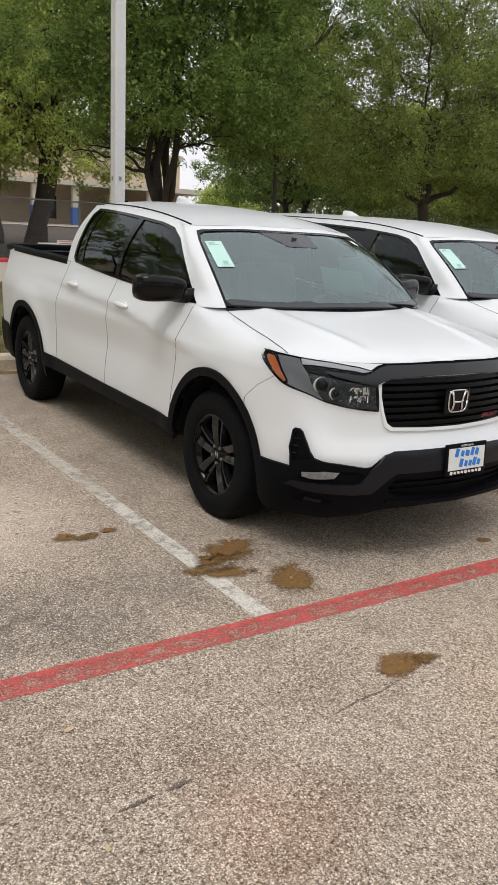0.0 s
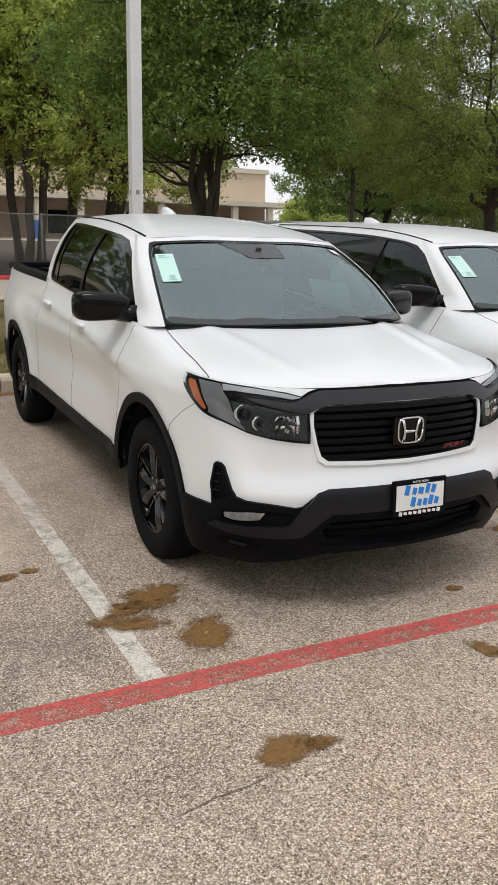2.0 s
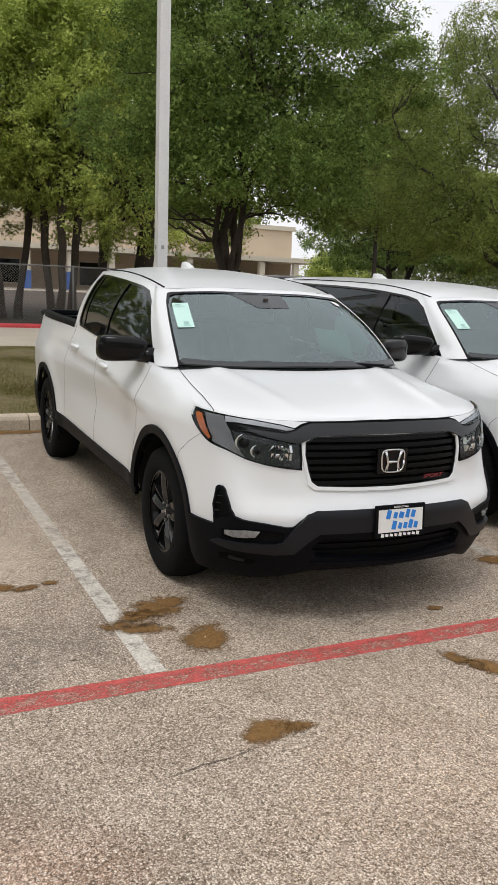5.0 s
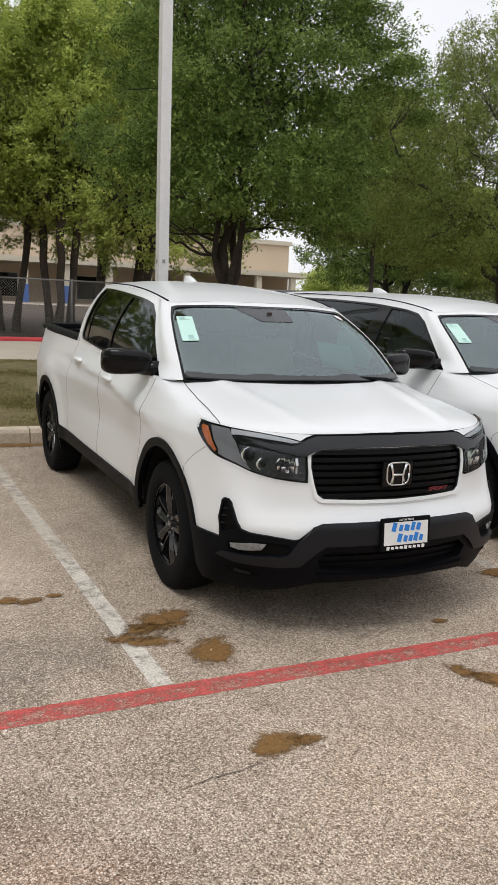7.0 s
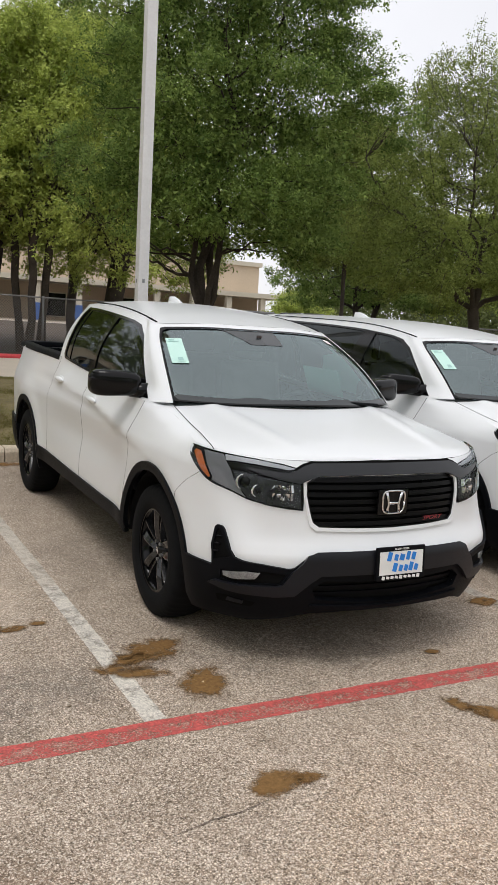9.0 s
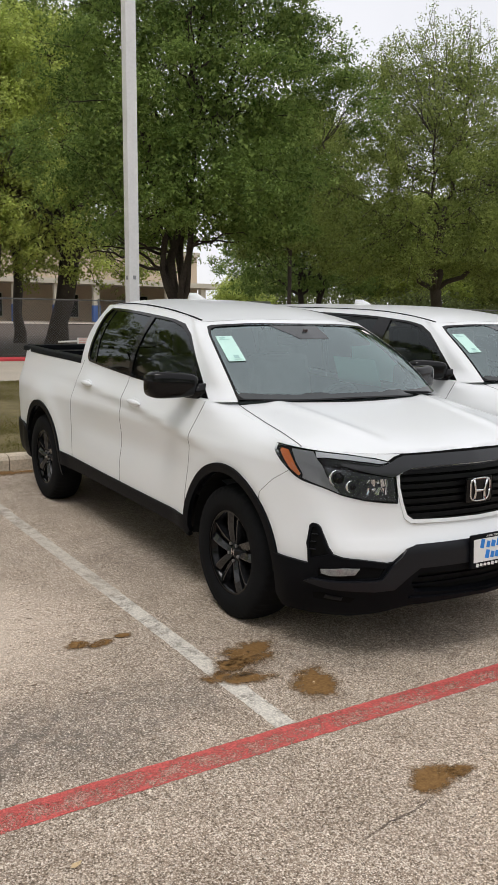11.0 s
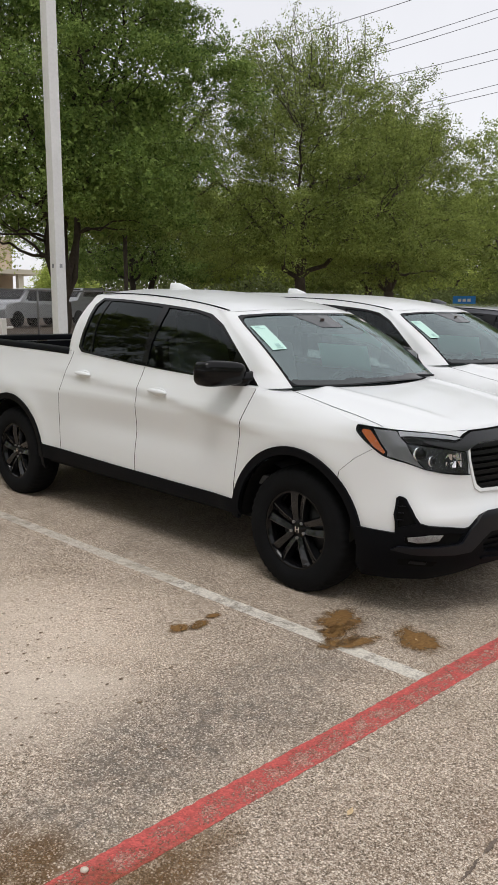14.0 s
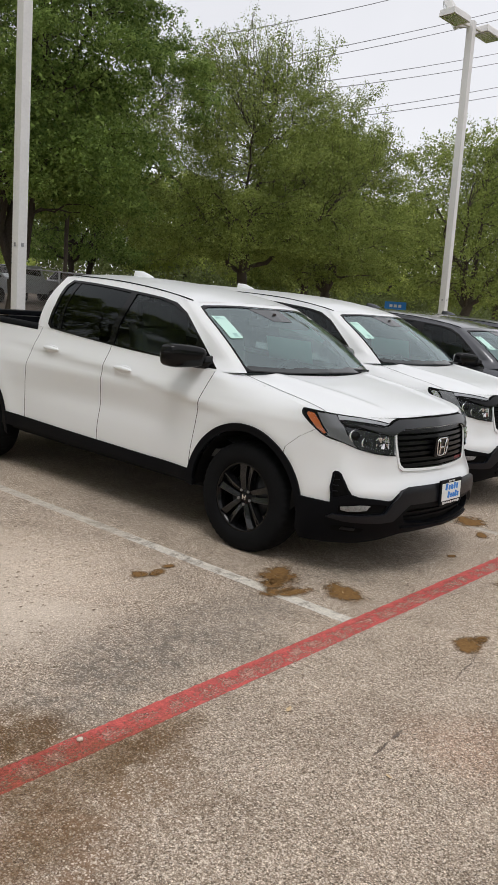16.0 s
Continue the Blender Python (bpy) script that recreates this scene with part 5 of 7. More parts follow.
def kerb(name, y0, y1, top, material, label, cuts):
    """A row of kerb stones with open joints."""
    row = thing(name, label, "kerb", kind="structure")
    for i in range(len(cuts) - 1):
        x0, x1 = cuts[i] + 0.006, cuts[i + 1] - 0.006
        prof = [(y0, -0.10), (y0 + 0.01, top - 0.045), (y0 + 0.035, top - 0.008), (y0 + 0.07, top), (y1, top), (y1, -0.1)]
        vs = [(x, y, gz(y) + z) for x in (x0, x1) for y, z in prof]
        fs = [(k, k + 1, k + 7, k + 6) for k in range(5)] + [tuple(range(5, -1, -1)), tuple(range(6, 12))]
        part("kerb_stone", mesh_from("stone", vs, fs, False), material, row)
    return row


kerb("kerb", 4.60, 4.80, 0.15, M_KERB, "weathered concrete kerb along the grass verge", [-0.86 + 3.05 * i for i in range(-7, 16)])
kerb("red_kerb", 18.5, 18.75, 0.22, M_REDKERB, "bright red painted fire-lane kerb", [0.9 + 6.1 * i for i in range(-5, 10)])


def paint_mat(name, paint, amount, middle=None, half=0.07, wear=0.0, spread=0.4, most=0.94, least=0.10):
    """Road paint worn off the stones to the paving below; middle: the y of a band whose middle has worn most."""
    m = bpy.data.materials.new(name)
    m.use_nodes = True
    n, l = m.node_tree.nodes, m.node_tree.links
    b = n["Principled BSDF"]
    b.inputs["Roughness"].default_value = 0.75
    b.inputs["Specular IOR Level"].default_value = 0.25
    co = n.new("ShaderNodeTexCoord")

    def tex(kind, scale, detail=3.0):
        t = n.new(kind)
        t.inputs["Scale"].default_value = scale
        if kind == "ShaderNodeTexNoise":
            t.inputs["Detail"].default_value = detail
        l.new(co.outputs["Object"], t.inputs["Vector"])
        return t

    def sums(a, k, c):
        x = n.new("ShaderNodeMath")
        x.operation = "MULTIPLY_ADD"
        x.inputs[1].default_value = k
        l.new(a, x.inputs[0])
        if isinstance(c, float):
            x.inputs[2].default_value = c
        else:
            l.new(c, x.inputs[2])
        return x.outputs[0]

    long, blot, fine, peb = tex("ShaderNodeTexNoise", 0.9), tex("ShaderNodeTexNoise", 13.0, 9.0), tex("ShaderNodeTexNoise", 90.0), tex("ShaderNodeTexVoronoi", 150.0)
    sp = n.new("ShaderNodeSeparateColor")
    l.new(peb.outputs["Color"], sp.inputs[0])
    worn = sums(blot.outputs["Fac"], 1.0, sums(fine.outputs["Fac"], 0.45, sums(sp.outputs[0], 0.22, sums(long.outputs["Fac"], 0.5, 0.0))))
    if middle is not None:
        xyz = n.new("ShaderNodeSeparateXYZ")
        l.new(co.outputs["Object"], xyz.inputs[0])
        off = n.new("ShaderNodeMath")
        off.operation = "SUBTRACT"
        off.inputs[1].default_value = middle
        l.new(xyz.outputs["Y"], off.inputs[0])
        far = n.new("ShaderNodeMath")
        far.operation = "ABSOLUTE"
        l.new(off.outputs[0], far.inputs[0])
        band = n.new("ShaderNodeMapRange")
        band.inputs["From Min"].default_value, band.inputs["From Max"].default_value = half * 0.35, half * 0.95
        band.inputs["To Min"].default_value, band.inputs["To Max"].default_value = wear, -wear
        l.new(far.outputs[0], band.inputs["Value"])
        worn = sums(band.outputs["Result"], 1.0, worn)
    rp = n.new("ShaderNodeMapRange")
    rp.inputs["From Min"].default_value, rp.inputs["From Max"].default_value = amount, amount + spread
    rp.inputs["To Min"].default_value, rp.inputs["To Max"].default_value = most, least
    l.new(worn, rp.inputs["Value"])
    l.new(rp.outputs["Result"], b.inputs["Alpha"])
    tone = n.new("ShaderNodeMix")
    tone.data_type = "RGBA"
    tone.inputs["A"].default_value, tone.inputs["B"].default_value = (*[k * 0.6 for k in paint], 1), (*paint, 1)
    l.new(sp.outputs[1], tone.inputs["Factor"])
    l.new(tone.outputs["Result"], b.inputs["Base Color"])
    bp = n.new("ShaderNodeBump")
    bp.inputs["Strength"].default_value, bp.inputs["Distance"].default_value = 0.4, 0.003
    bp.invert = True
    l.new(peb.outputs["Distance"], bp.inputs["Height"])
    l.new(bp.outputs["Normal"], b.inputs["Normal"])
    return m


M_LINE = paint_mat("worn white line paint", (0.80, 0.745, 0.655), 1.07)
M_LINE_OLD = paint_mat("very worn white line paint", (0.77, 0.70, 0.60), 1.03, spread=0.5, most=0.8, least=0.18)
M_RED = paint_mat("worn red line paint", (0.70, 0.135, 0.12), 0.95, -1.276, 0.073, 0.14, 0.42, 0.92, 0.25)


def mud_mat(name, most):
    """Mud that thins out into flecks towards its rim and lets pebbles through."""
    m = bpy.data.materials.new(name)
    m.use_nodes = True
    n, l = m.node_tree.nodes, m.node_tree.links
    b = n["Principled BSDF"]
    b.inputs["Roughness"].default_value = 0.95
    b.inputs["Specular IOR Level"].default_value = 0.1
    co, geo = n.new("ShaderNodeTexCoord"), n.new("ShaderNodeNewGeometry")
    ln = n.new("ShaderNodeVectorMath")
    ln.operation = "LENGTH"
    l.new(co.outputs["Object"], ln.inputs[0])
    wob, fine, peb = n.new("ShaderNodeTexNoise"), n.new("ShaderNodeTexNoise"), n.new("ShaderNodeTexVoronoi")
    wob.inputs["Scale"].default_value, wob.inputs["Detail"].default_value, wob.inputs["Roughness"].default_value = 13.0, 3.0, 0.5
    fine.inputs["Scale"].default_value, fine.inputs["Detail"].default_value, fine.inputs["Roughness"].default_value = 55.0, 6.0, 0.7
    peb.inputs["Scale"].default_value = 150.0
    for t in (wob, fine, peb):
        l.new(geo.outputs["Position"], t.inputs["Vector"])
    a = n.new("ShaderNodeMath")
    a.operation = "MULTIPLY_ADD"
    a.inputs[1].default_value = 1.1
    l.new(wob.outputs["Fac"], a.inputs[0])
    l.new(ln.outputs["Value"], a.inputs[2])
    c = n.new("ShaderNodeMath")
    c.operation = "MULTIPLY_ADD"
    c.inputs[1].default_value = 1.0
    l.new(fine.outputs["Fac"], c.inputs[0])
    l.new(a.outputs[0], c.inputs[2])
    rim = n.new("ShaderNodeMapRange")
    rim.inputs["From Min"].default_value, rim.inputs["From Max"].default_value = 1.55, 1.95
    rim.inputs["To Min"].default_value, rim.inputs["To Max"].default_value = most, 0.0
    l.new(c.outputs[0], rim.inputs["Value"])
    l.new(rim.outputs["Result"], b.inputs["Alpha"])
    rp = n.new("ShaderNodeValToRGB")
    rp.color_ramp.elements[0].position, rp.color_ramp.elements[1].position = 0.3, 0.7
    rp.color_ramp.elements[0].color, rp.color_ramp.elements[1].color = (0.13, 0.072, 0.027, 1), (0.29, 0.165, 0.065, 1)
    l.new(fine.outputs["Fac"], rp.inputs["Fac"])
    l.new(rp.outputs["Color"], b.inputs["Base Color"])
    bp = n.new("ShaderNodeBump")
    bp.inputs["Strength"].default_value, bp.inputs["Distance"].default_value = 0.5, 0.004
    l.new(fine.outputs["Fac"], bp.inputs["Height"])
    l.new(bp.outputs["Normal"], b.inputs["Normal"])
    return m


M_MUD, M_DIRT = mud_mat("brown mud", 0.95), mud_mat("thin brown dirt", 0.30)
M_LITTER = mud_mat("brown leaf litter", 0.8)


def stripe(name, pts, width, material, label, seed):
    """A painted band with slightly ragged edges, 4 mm over the paving."""
    rng = random.Random(seed)
    vs, fs = [], []
    n = 0
    for i in range(len(pts) - 1):
        (xa, ya), (xb, yb) = pts[i], pts[i + 1]
        L = math.dist(pts[i], pts[i + 1])
        k = int(L / 0.02)
        nx, ny = -(yb - ya) / L, (xb - xa) / L
        for j in range(k + 1):
            f = j / k
            x, y = xa + (xb - xa) * f, ya + (yb - ya) * f
            for sgn in (-1, 1):
                w = width / 2 + rng.uniform(-0.003, 0.003)
                px, py = x + sgn * nx * w, y + sgn * ny * w
                vs.append((px, py, gz(py) + 0.0012))
            if n:
                fs.append((2 * n - 2, 2 * n - 1, 2 * n + 1, 2 * n))
            n += 1
    ob = new(name, mesh_from(name, vs, fs))
    ob.data.materials.append(material)
    return tagged(ob, label, "painted line", kind="structure")


stripe("white_line", [(-1.336, -1.19), (-1.355, 0.6)], 0.10, M_LINE, "worn white bay line on the paving", 1)
stripe("white_line", [(-1.355, 0.6), (-1.40, 4.55)], 0.10, M_LINE_OLD, "faded rear of the white bay line", 2)
stripe("white_line", [(1.30, -1.19), (1.26, 4.55)], 0.10, M_LINE_OLD, "worn white bay line on the paving", 3)
stripe("white_line", [(3.83, -1.19), (3.80, 4.55)], 0.10, M_LINE_OLD, "worn white bay line on the paving", 4)
red = stripe("red_line", [(-9.0, -1.265), (14.0, -1.265)], 0.135, M_RED, "worn red fire-lane line across the bay mouths", 5)
for v in red.data.vertices:
    v.co.z += 0.0008


def mud(x, y, rx, ry, label="dried brown mud stain on the paving", turn=0.0, material=None):
    """A splash of mud: a thin sheet that thins out into flecks at its rim."""
    k, vs, fs = 36, [(0, 0, 0)], []
    for ring in (0.5, 1.0, 1.5):
        vs += [(ring * math.cos(2 * math.pi * i / k), ring * math.sin(2 * math.pi * i / k), 0.0) for i in range(k)]
    for i in range(k):
        n1 = (i + 1) % k
        fs.append((0, 1 + i, 1 + n1))
        for r in (0, k):
            fs.append((1 + r + i, 1 + r + k + i, 1 + r + k + n1, 1 + r + n1))
    me = mesh_from("mud", vs, fs)
    ob = new("mud_stain", me)
    me.materials.append(material or M_MUD)
    ob.matrix_world = Matrix.Translation((x, y, gz(y) + 0.0062)) @ Matrix.Rotation(math.atan(SLOPE), 4, "X") @ Matrix.Rotation(turn, 4, "Z") @ Matrix.Diagonal((rx, ry, 1, 1))
    return tagged(ob, label, "mud stain", "mud stains on the paving", "stuff")


mud(-1.10, -0.50, 0.225, 0.15, turn=0.55)
mud(-1.24, -0.58, 0.13, 0.10, turn=0.3)
mud(-1.28, -0.71, 0.22, 0.10, turn=-0.45)
mud(-0.995, -0.94, 0.21, 0.14, turn=1.05)
mud(-1.085, -1.80, 0.15, 0.105, turn=0.3)
mud(-0.94, -1.815, 0.075, 0.05)
mud(-1.80, 0.01, 0.09, 0.06)
mud(-1.71, -0.02, 0.09, 0.055, turn=0.4)
mud(-1.56, 0.02, 0.055, 0.045)
mud(0.055, -1.52, 0.06, 0.12, turn=0.25)
mud(0.13, -1.64, 0.09, 0.16, turn=0.45)
mud(1.42, -0.60, 0.22, 0.17)
mud(1.22, -0.42, 0.14, 0.10)
mud(1.10, -0.86, 0.12, 0.07, turn=0.4)
mud(0.34, -0.98, 0.055, 0.035)
mud(-3.45, -1.38, 0.50, 0.22, "thin brown dirt over the red line", material=M_DIRT)
mud(-3.40, -1.06, 0.30, 0.14, "thin brown dirt beside the red line", material=M_DIRT)
mud(-3.02, -1.41, 0.42, 0.12, "thin brown dirt along the red line", turn=0.05, material=M_DIRT)
mud(-3.65, -1.10, 0.36, 0.15, "thin brown dirt beside the red line", turn=-0.2, material=M_DIRT)
mud(-3.75, -1.62, 0.40, 0.16, "thin brown dirt over the paving", material=M_DIRT)
mud(-1.3, 4.47, 1.3, 0.15, "dirt and leaf litter washed against the kerb", material=M_LITTER)
mud(-2.9, 4.45, 1.1, 0.14, "dirt and leaf litter washed against the kerb", material=M_LITTER)


M_CRUMB = mat("brown crumb", (0.16, 0.11, 0.07), 0.9, vary=0.5, scale=9, fine=80)


def debris():
    """Small dark crumbs scattered over the dusty bay."""
    rng = random.Random(24)
    vs, fs = [], []
    for i in range(460):
        x, y = rng.gauss(-2.45, 0.6), rng.gauss(0.6, 0.8)
        if x > -1.45:
            continue
        q, b0 = rng.uniform(0.003, 0.010) * rng.uniform(0.5, 1.0), len(vs)
        for n1 in range(7):
            c = 2 * math.pi * n1 / 7
            w = q * rng.uniform(0.5, 1.3)
            py = y + w * 0.7 * math.sin(c)
            vs.append((x + w * 1.7 * math.cos(c), py, gz(py) + 0.004))
        fs.append(tuple(range(b0, b0 + 7)))
    ob = new("debris", mesh_from("debris", vs, fs, False))
    ob.data.materials.append(M_CRUMB)
    tagged(ob, "small dark crumbs scattered on the dusty bay", "debris", kind="stuff")


debris()


def crack(pts, width, label, seed):
    """A thin dark crack or scrape in the paving."""
    rng = random.Random(seed)
    line = smooth_line([Vector((x, y, gz(y) + 0.004)) for x, y in pts], 24)
    vs, fs = [], []
    for i, p in enumerate(line):
        d = (line[min(i + 1, len(line) - 1)] - line[max(i - 1, 0)]).normalized()
        s = Vector((-d.y, d.x, 0)) * width * rng.uniform(0.3, 1.0) * (0.3 + math.sin(math.pi * i / (len(line) - 1)))
        w = Vector((-d.y, d.x, 0)) * rng.uniform(-0.003, 0.003)
        vs += [p + w - s / 2, p + w + s / 2]
        if i:
            fs.append((2 * i - 2, 2 * i, 2 * i + 1, 2 * i - 1))
    ob = new("paving_crack", mesh_from("crack", vs, fs, False))
    ob.data.materials.append(M_TAR)
    tagged(ob, label, "crack", kind="stuff")


M_TAR = mat("dark worn joint", (0.13, 0.10, 0.08), 0.9, vary=0.5, scale=12, fine=120)
crack([(-1.56, -1.96), (-1.40, -1.925), (-1.28, -1.915), (-1.15, -1.885)], 0.007, "fine dark crack in the paving", 1)
crack([(-2.44, -2.05), (-2.36, -2.045), (-2.30, -2.035)], 0.012, "short dark scrape on the paving", 2)
crack([(-2.27, -2.035), (-2.22, -2.03), (-2.165, -2.025)], 0.016, "short dark scrape on the paving", 3)


def litter():
    """Dry leaves and loose pebbles on the paving."""
    dry = mat("dry leaf", (0.62, 0.46, 0.27), 0.8, vary=0.3, scale=30, fine=200)
    pale = mat("loose pale pebble", (0.62, 0.55, 0.46), 0.8, vary=0.2, scale=30, fine=200)
    for x, y, turn, size in ((-2.413, -1.608, 0.2, 0.022), (-2.521, -2.174, 1.3, 0.016), (-1.0, -0.93, 0.9, 0.012), (-1.27, -0.47, 0.3, 0.011), (-0.2, -2.0, 0.4, 0.012)):
        bm = bmesh.new()
        vs = [bm.verts.new((size * a, size * b, 0.006 + size * c)) for a, b, c in ((-1, 0, 0.05), (-0.35, 0.45, 0.2), (0.45, 0.4, 0.1), (1, 0.05, 0.35), (0.4, -0.38, 0.15), (-0.4, -0.42, 0.02))]
        mid = bm.verts.new((0, 0, 0.004))
        for i in range(6):
            bm.faces.new((mid, vs[i], vs[(i + 1) % 6]))
        leaf = thing("fallen_leaf", "small dry tan leaf lying on the paving", "leaf", Matrix.Translation((x, y, gz(y))) @ Matrix.Rotation(turn, 4, "Z"), "fallen leaves")
        part("blade", bm, dry, leaf)
    for x, y, size in ((-3.239, -1.231, 0.014), (-2.55, -0.42, 0.007), (-1.62, -0.9, 0.006), (-3.0, -2.0, 0.007), (-0.55, -1.75, 0.006), (-2.2, -1.4, 0.006)):
        bm = bmesh.new()
        bmesh.ops.create_icosphere(bm, subdivisions=2, radius=size)
        for v in bm.verts:
            v.co *= 1 + 0.25 * noise.noise(v.co * 60 + Vector((x, y, 0)))
            v.co.z *= 0.6
        for f in bm.faces:
            f.smooth = True
        stone = thing("pebble", "small pale loose pebble on the paving", "pebble", Matrix.Translation((x, y, gz(y) + size * 0.5)), "loose pebbles")
        part("stone", bm, pale, stone)


litter()


# ---- light poles ----
def light_pole(x, y, side, height, label, heads):
    pole = thing("light_pole", label, "light pole", Matrix.Translation((x, y, gz(y) + 0.1)), "light poles")
    part("shaft", box(0, 0, height / 2, side, side, height, 0.008), M_POLE, pole)
    part("concrete_base", box(0, 0, 0.25, 0.5, 0.5, 0.6, 0.02), M_KERB, pole)
    part("base_cover", box(0, 0, 0.60, 0.26, 0.26, 0.10, 0.01), M_POLE, pole)
    for z in (1.94,):
        part("bolt_plate", box(-side / 2 - 0.002, 0.0, z, 0.006, 0.035, 0.045, 0.002), M_STEEL, pole)
        part("bolt_plate", box(0.0, -side / 2 - 0.002, z, 0.035, 0.006, 0.045, 0.002), M_STEEL, pole)
    for k, (ang, tip) in enumerate(heads):
        m = Matrix.Rotation(radians(ang), 4, "Z")
        head = new("lamp_head")
        head.parent = pole
        head.matrix_basis = Matrix.Translation((0, 0, height - 0.12)) @ m
        part("lamp_arm", box(0.22, 0, 0, 0.34, 0.07, 0.07, 0.01), M_POLE, head)
        t = Matrix.Translation((0.36, 0, 0)) @ Matrix.Rotation(radians(tip), 4, "Y") @ Matrix.Translation((-0.36, 0, 0))
        vs = [(x0, y0 * w, z0) for z0, x1, x2, w in ((-0.05, 0.36, 1.0, 1.0), (0.10, 0.36, 1.0, 0.92), (0.17, 0.46, 0.88, 0.6)) for x0, y0 in ((x1, -0.24), (x2, -0.24), (x2, 0.24), (x1, 0.24))]
        fs = [(0, 3, 2, 1), (8, 9, 10, 11)] + [(4 * k2 + i, 4 * k2 + (i + 1) % 4, 4 * k2 + 4 + (i + 1) % 4, 4 * k2 + 4 + i) for k2 in range(2) for i in range(4)]
        me = mesh_from("shell", vs, fs, False)
        me.transform(t)
        part("lamp_shell", me, M_POLE, head)
        lens = box(0.68, 0, -0.056, 0.56, 0.42, 0.012)
        lens.transform(t)
        part("lamp_lens", lens, M_LED, head)
    return pole


light_pole(0.83, 5.24, 0.128, 8.3, "square white steel light pole behind the pickup", [(45, 0), (225, 0)])
light_pole(14.9, 6.88, 0.175, 8.8, "square white steel light pole with box lamp heads", [(170, -6), (-10, 6), (120, -58)])


# ---- chain-link fence ----
def chain_fence(y, x0, x1, h):
    fence = thing("chain_link_fence", "galvanised chain-link fence behind the service road", "fence")
    g = gz(y) + 0.17
    n = int((x1 - x0) / 3.0)
    for i in range(n + 1):
        x = x0 + (x1 - x0) * i / n
        part("fence_post", tube([(x, y, g - 0.1), (x, y, g + h + 0.04)], 0.032, 8), M_FENCE, fence)
    part("top_rail", tube([(x0, y, g + h), (x1, y, g + h)], 0.022, 6), M_FENCE, fence)
    part("bottom_wire", tube([(x0, y, g + 0.06), (x1, y, g + 0.06)], 0.004, 4), M_FENCE, fence)
    vs, fs = [], []
    step, r = 0.075, 0.0028
    for sgn in (1, -1):
        x = x0 - h
        while x < x1:
            a, b = (x, 0.06), (x + h - 0.06, h)
            ax, az, bx, bz = a[0], a[1], b[0], b[1]
            if ax < x0:
                az += x0 - ax
                ax = x0
            if bx > x1:
                bz -= bx - x1
                bx = x1
            if az < bz:
                if sgn < 0:
                    az, bz = h + 0.06 - az, h + 0.06 - bz
                k = len(vs)
                yy = y - 0.03 + 0.004 * sgn
                vs += [(ax - r, yy, g + az), (ax + r, yy - r, g + az), (ax + r, yy + r, g + az), (bx - r, yy, g + bz), (bx + r, yy - r, g + bz), (bx + r, yy + r, g + bz)]
                fs += [(k, k + 1, k + 4, k + 3), (k + 1, k + 2, k + 5, k + 4), (k + 2, k, k + 3, k + 5)]
            x += step
    part("wire_mesh", mesh_from("mesh", vs, fs, False), M_FENCE, fence, kind="stuff")
    return fence


chain_fence(19.4, -9.0, 24.0, 1.62)


# ---- building ----
def school_building():
    b = thing("school_building", "beige two-storey building with a covered walkway", "building")
    g = gz(60)
    part("wall", box(0.5, 66, g + 2.9, 61, 12, 5.8), M_BEIGE, b)
    part("parapet", box(0.5, 66, g + 5.9, 61.4, 12.4, 0.35), M_TAN, b)
    part("walkway_roof", box(1.6, 57.6, g + 3.05, 61.2, 5.0, 0.16), M_TAN, b)
    part("walkway_fascia", box(1.6, 55.0, g + 3.0, 61.4, 0.12, 0.36), M_TAN, b)
    part("walkway_wall", box(27, 57.5, g + 0.75, 8.5, 0.3, 1.5), M_BEIGE, b)
    x = -28.0
    while x < 30:
        col = part("column", box(x, 55.4, g + 1.4, 0.45, 0.45, 2.8, 0.03), M_TAN, b)
        part("blue_dado", box(x, 55.38, g + 0.65, 0.52, 0.52, 1.3, 0.02), M_BLUEPOST, col)
        x += 3.0
    x = -28.5
    while x < 30:
        win = part("window_frame", box(x, 59.96, g + 1.4, 1.7, 0.12, 1.9), M_TAN, b)
        part("pane", box(x, 59.88, g + 1.4, 1.5, 0.04, 1.7), M_GLOSS, win)
        x += 6.0
    part("plinth", box(2, 57.5, g - 0.2, 63, 5.5, 0.55), M_ROAD, b)


school_building()


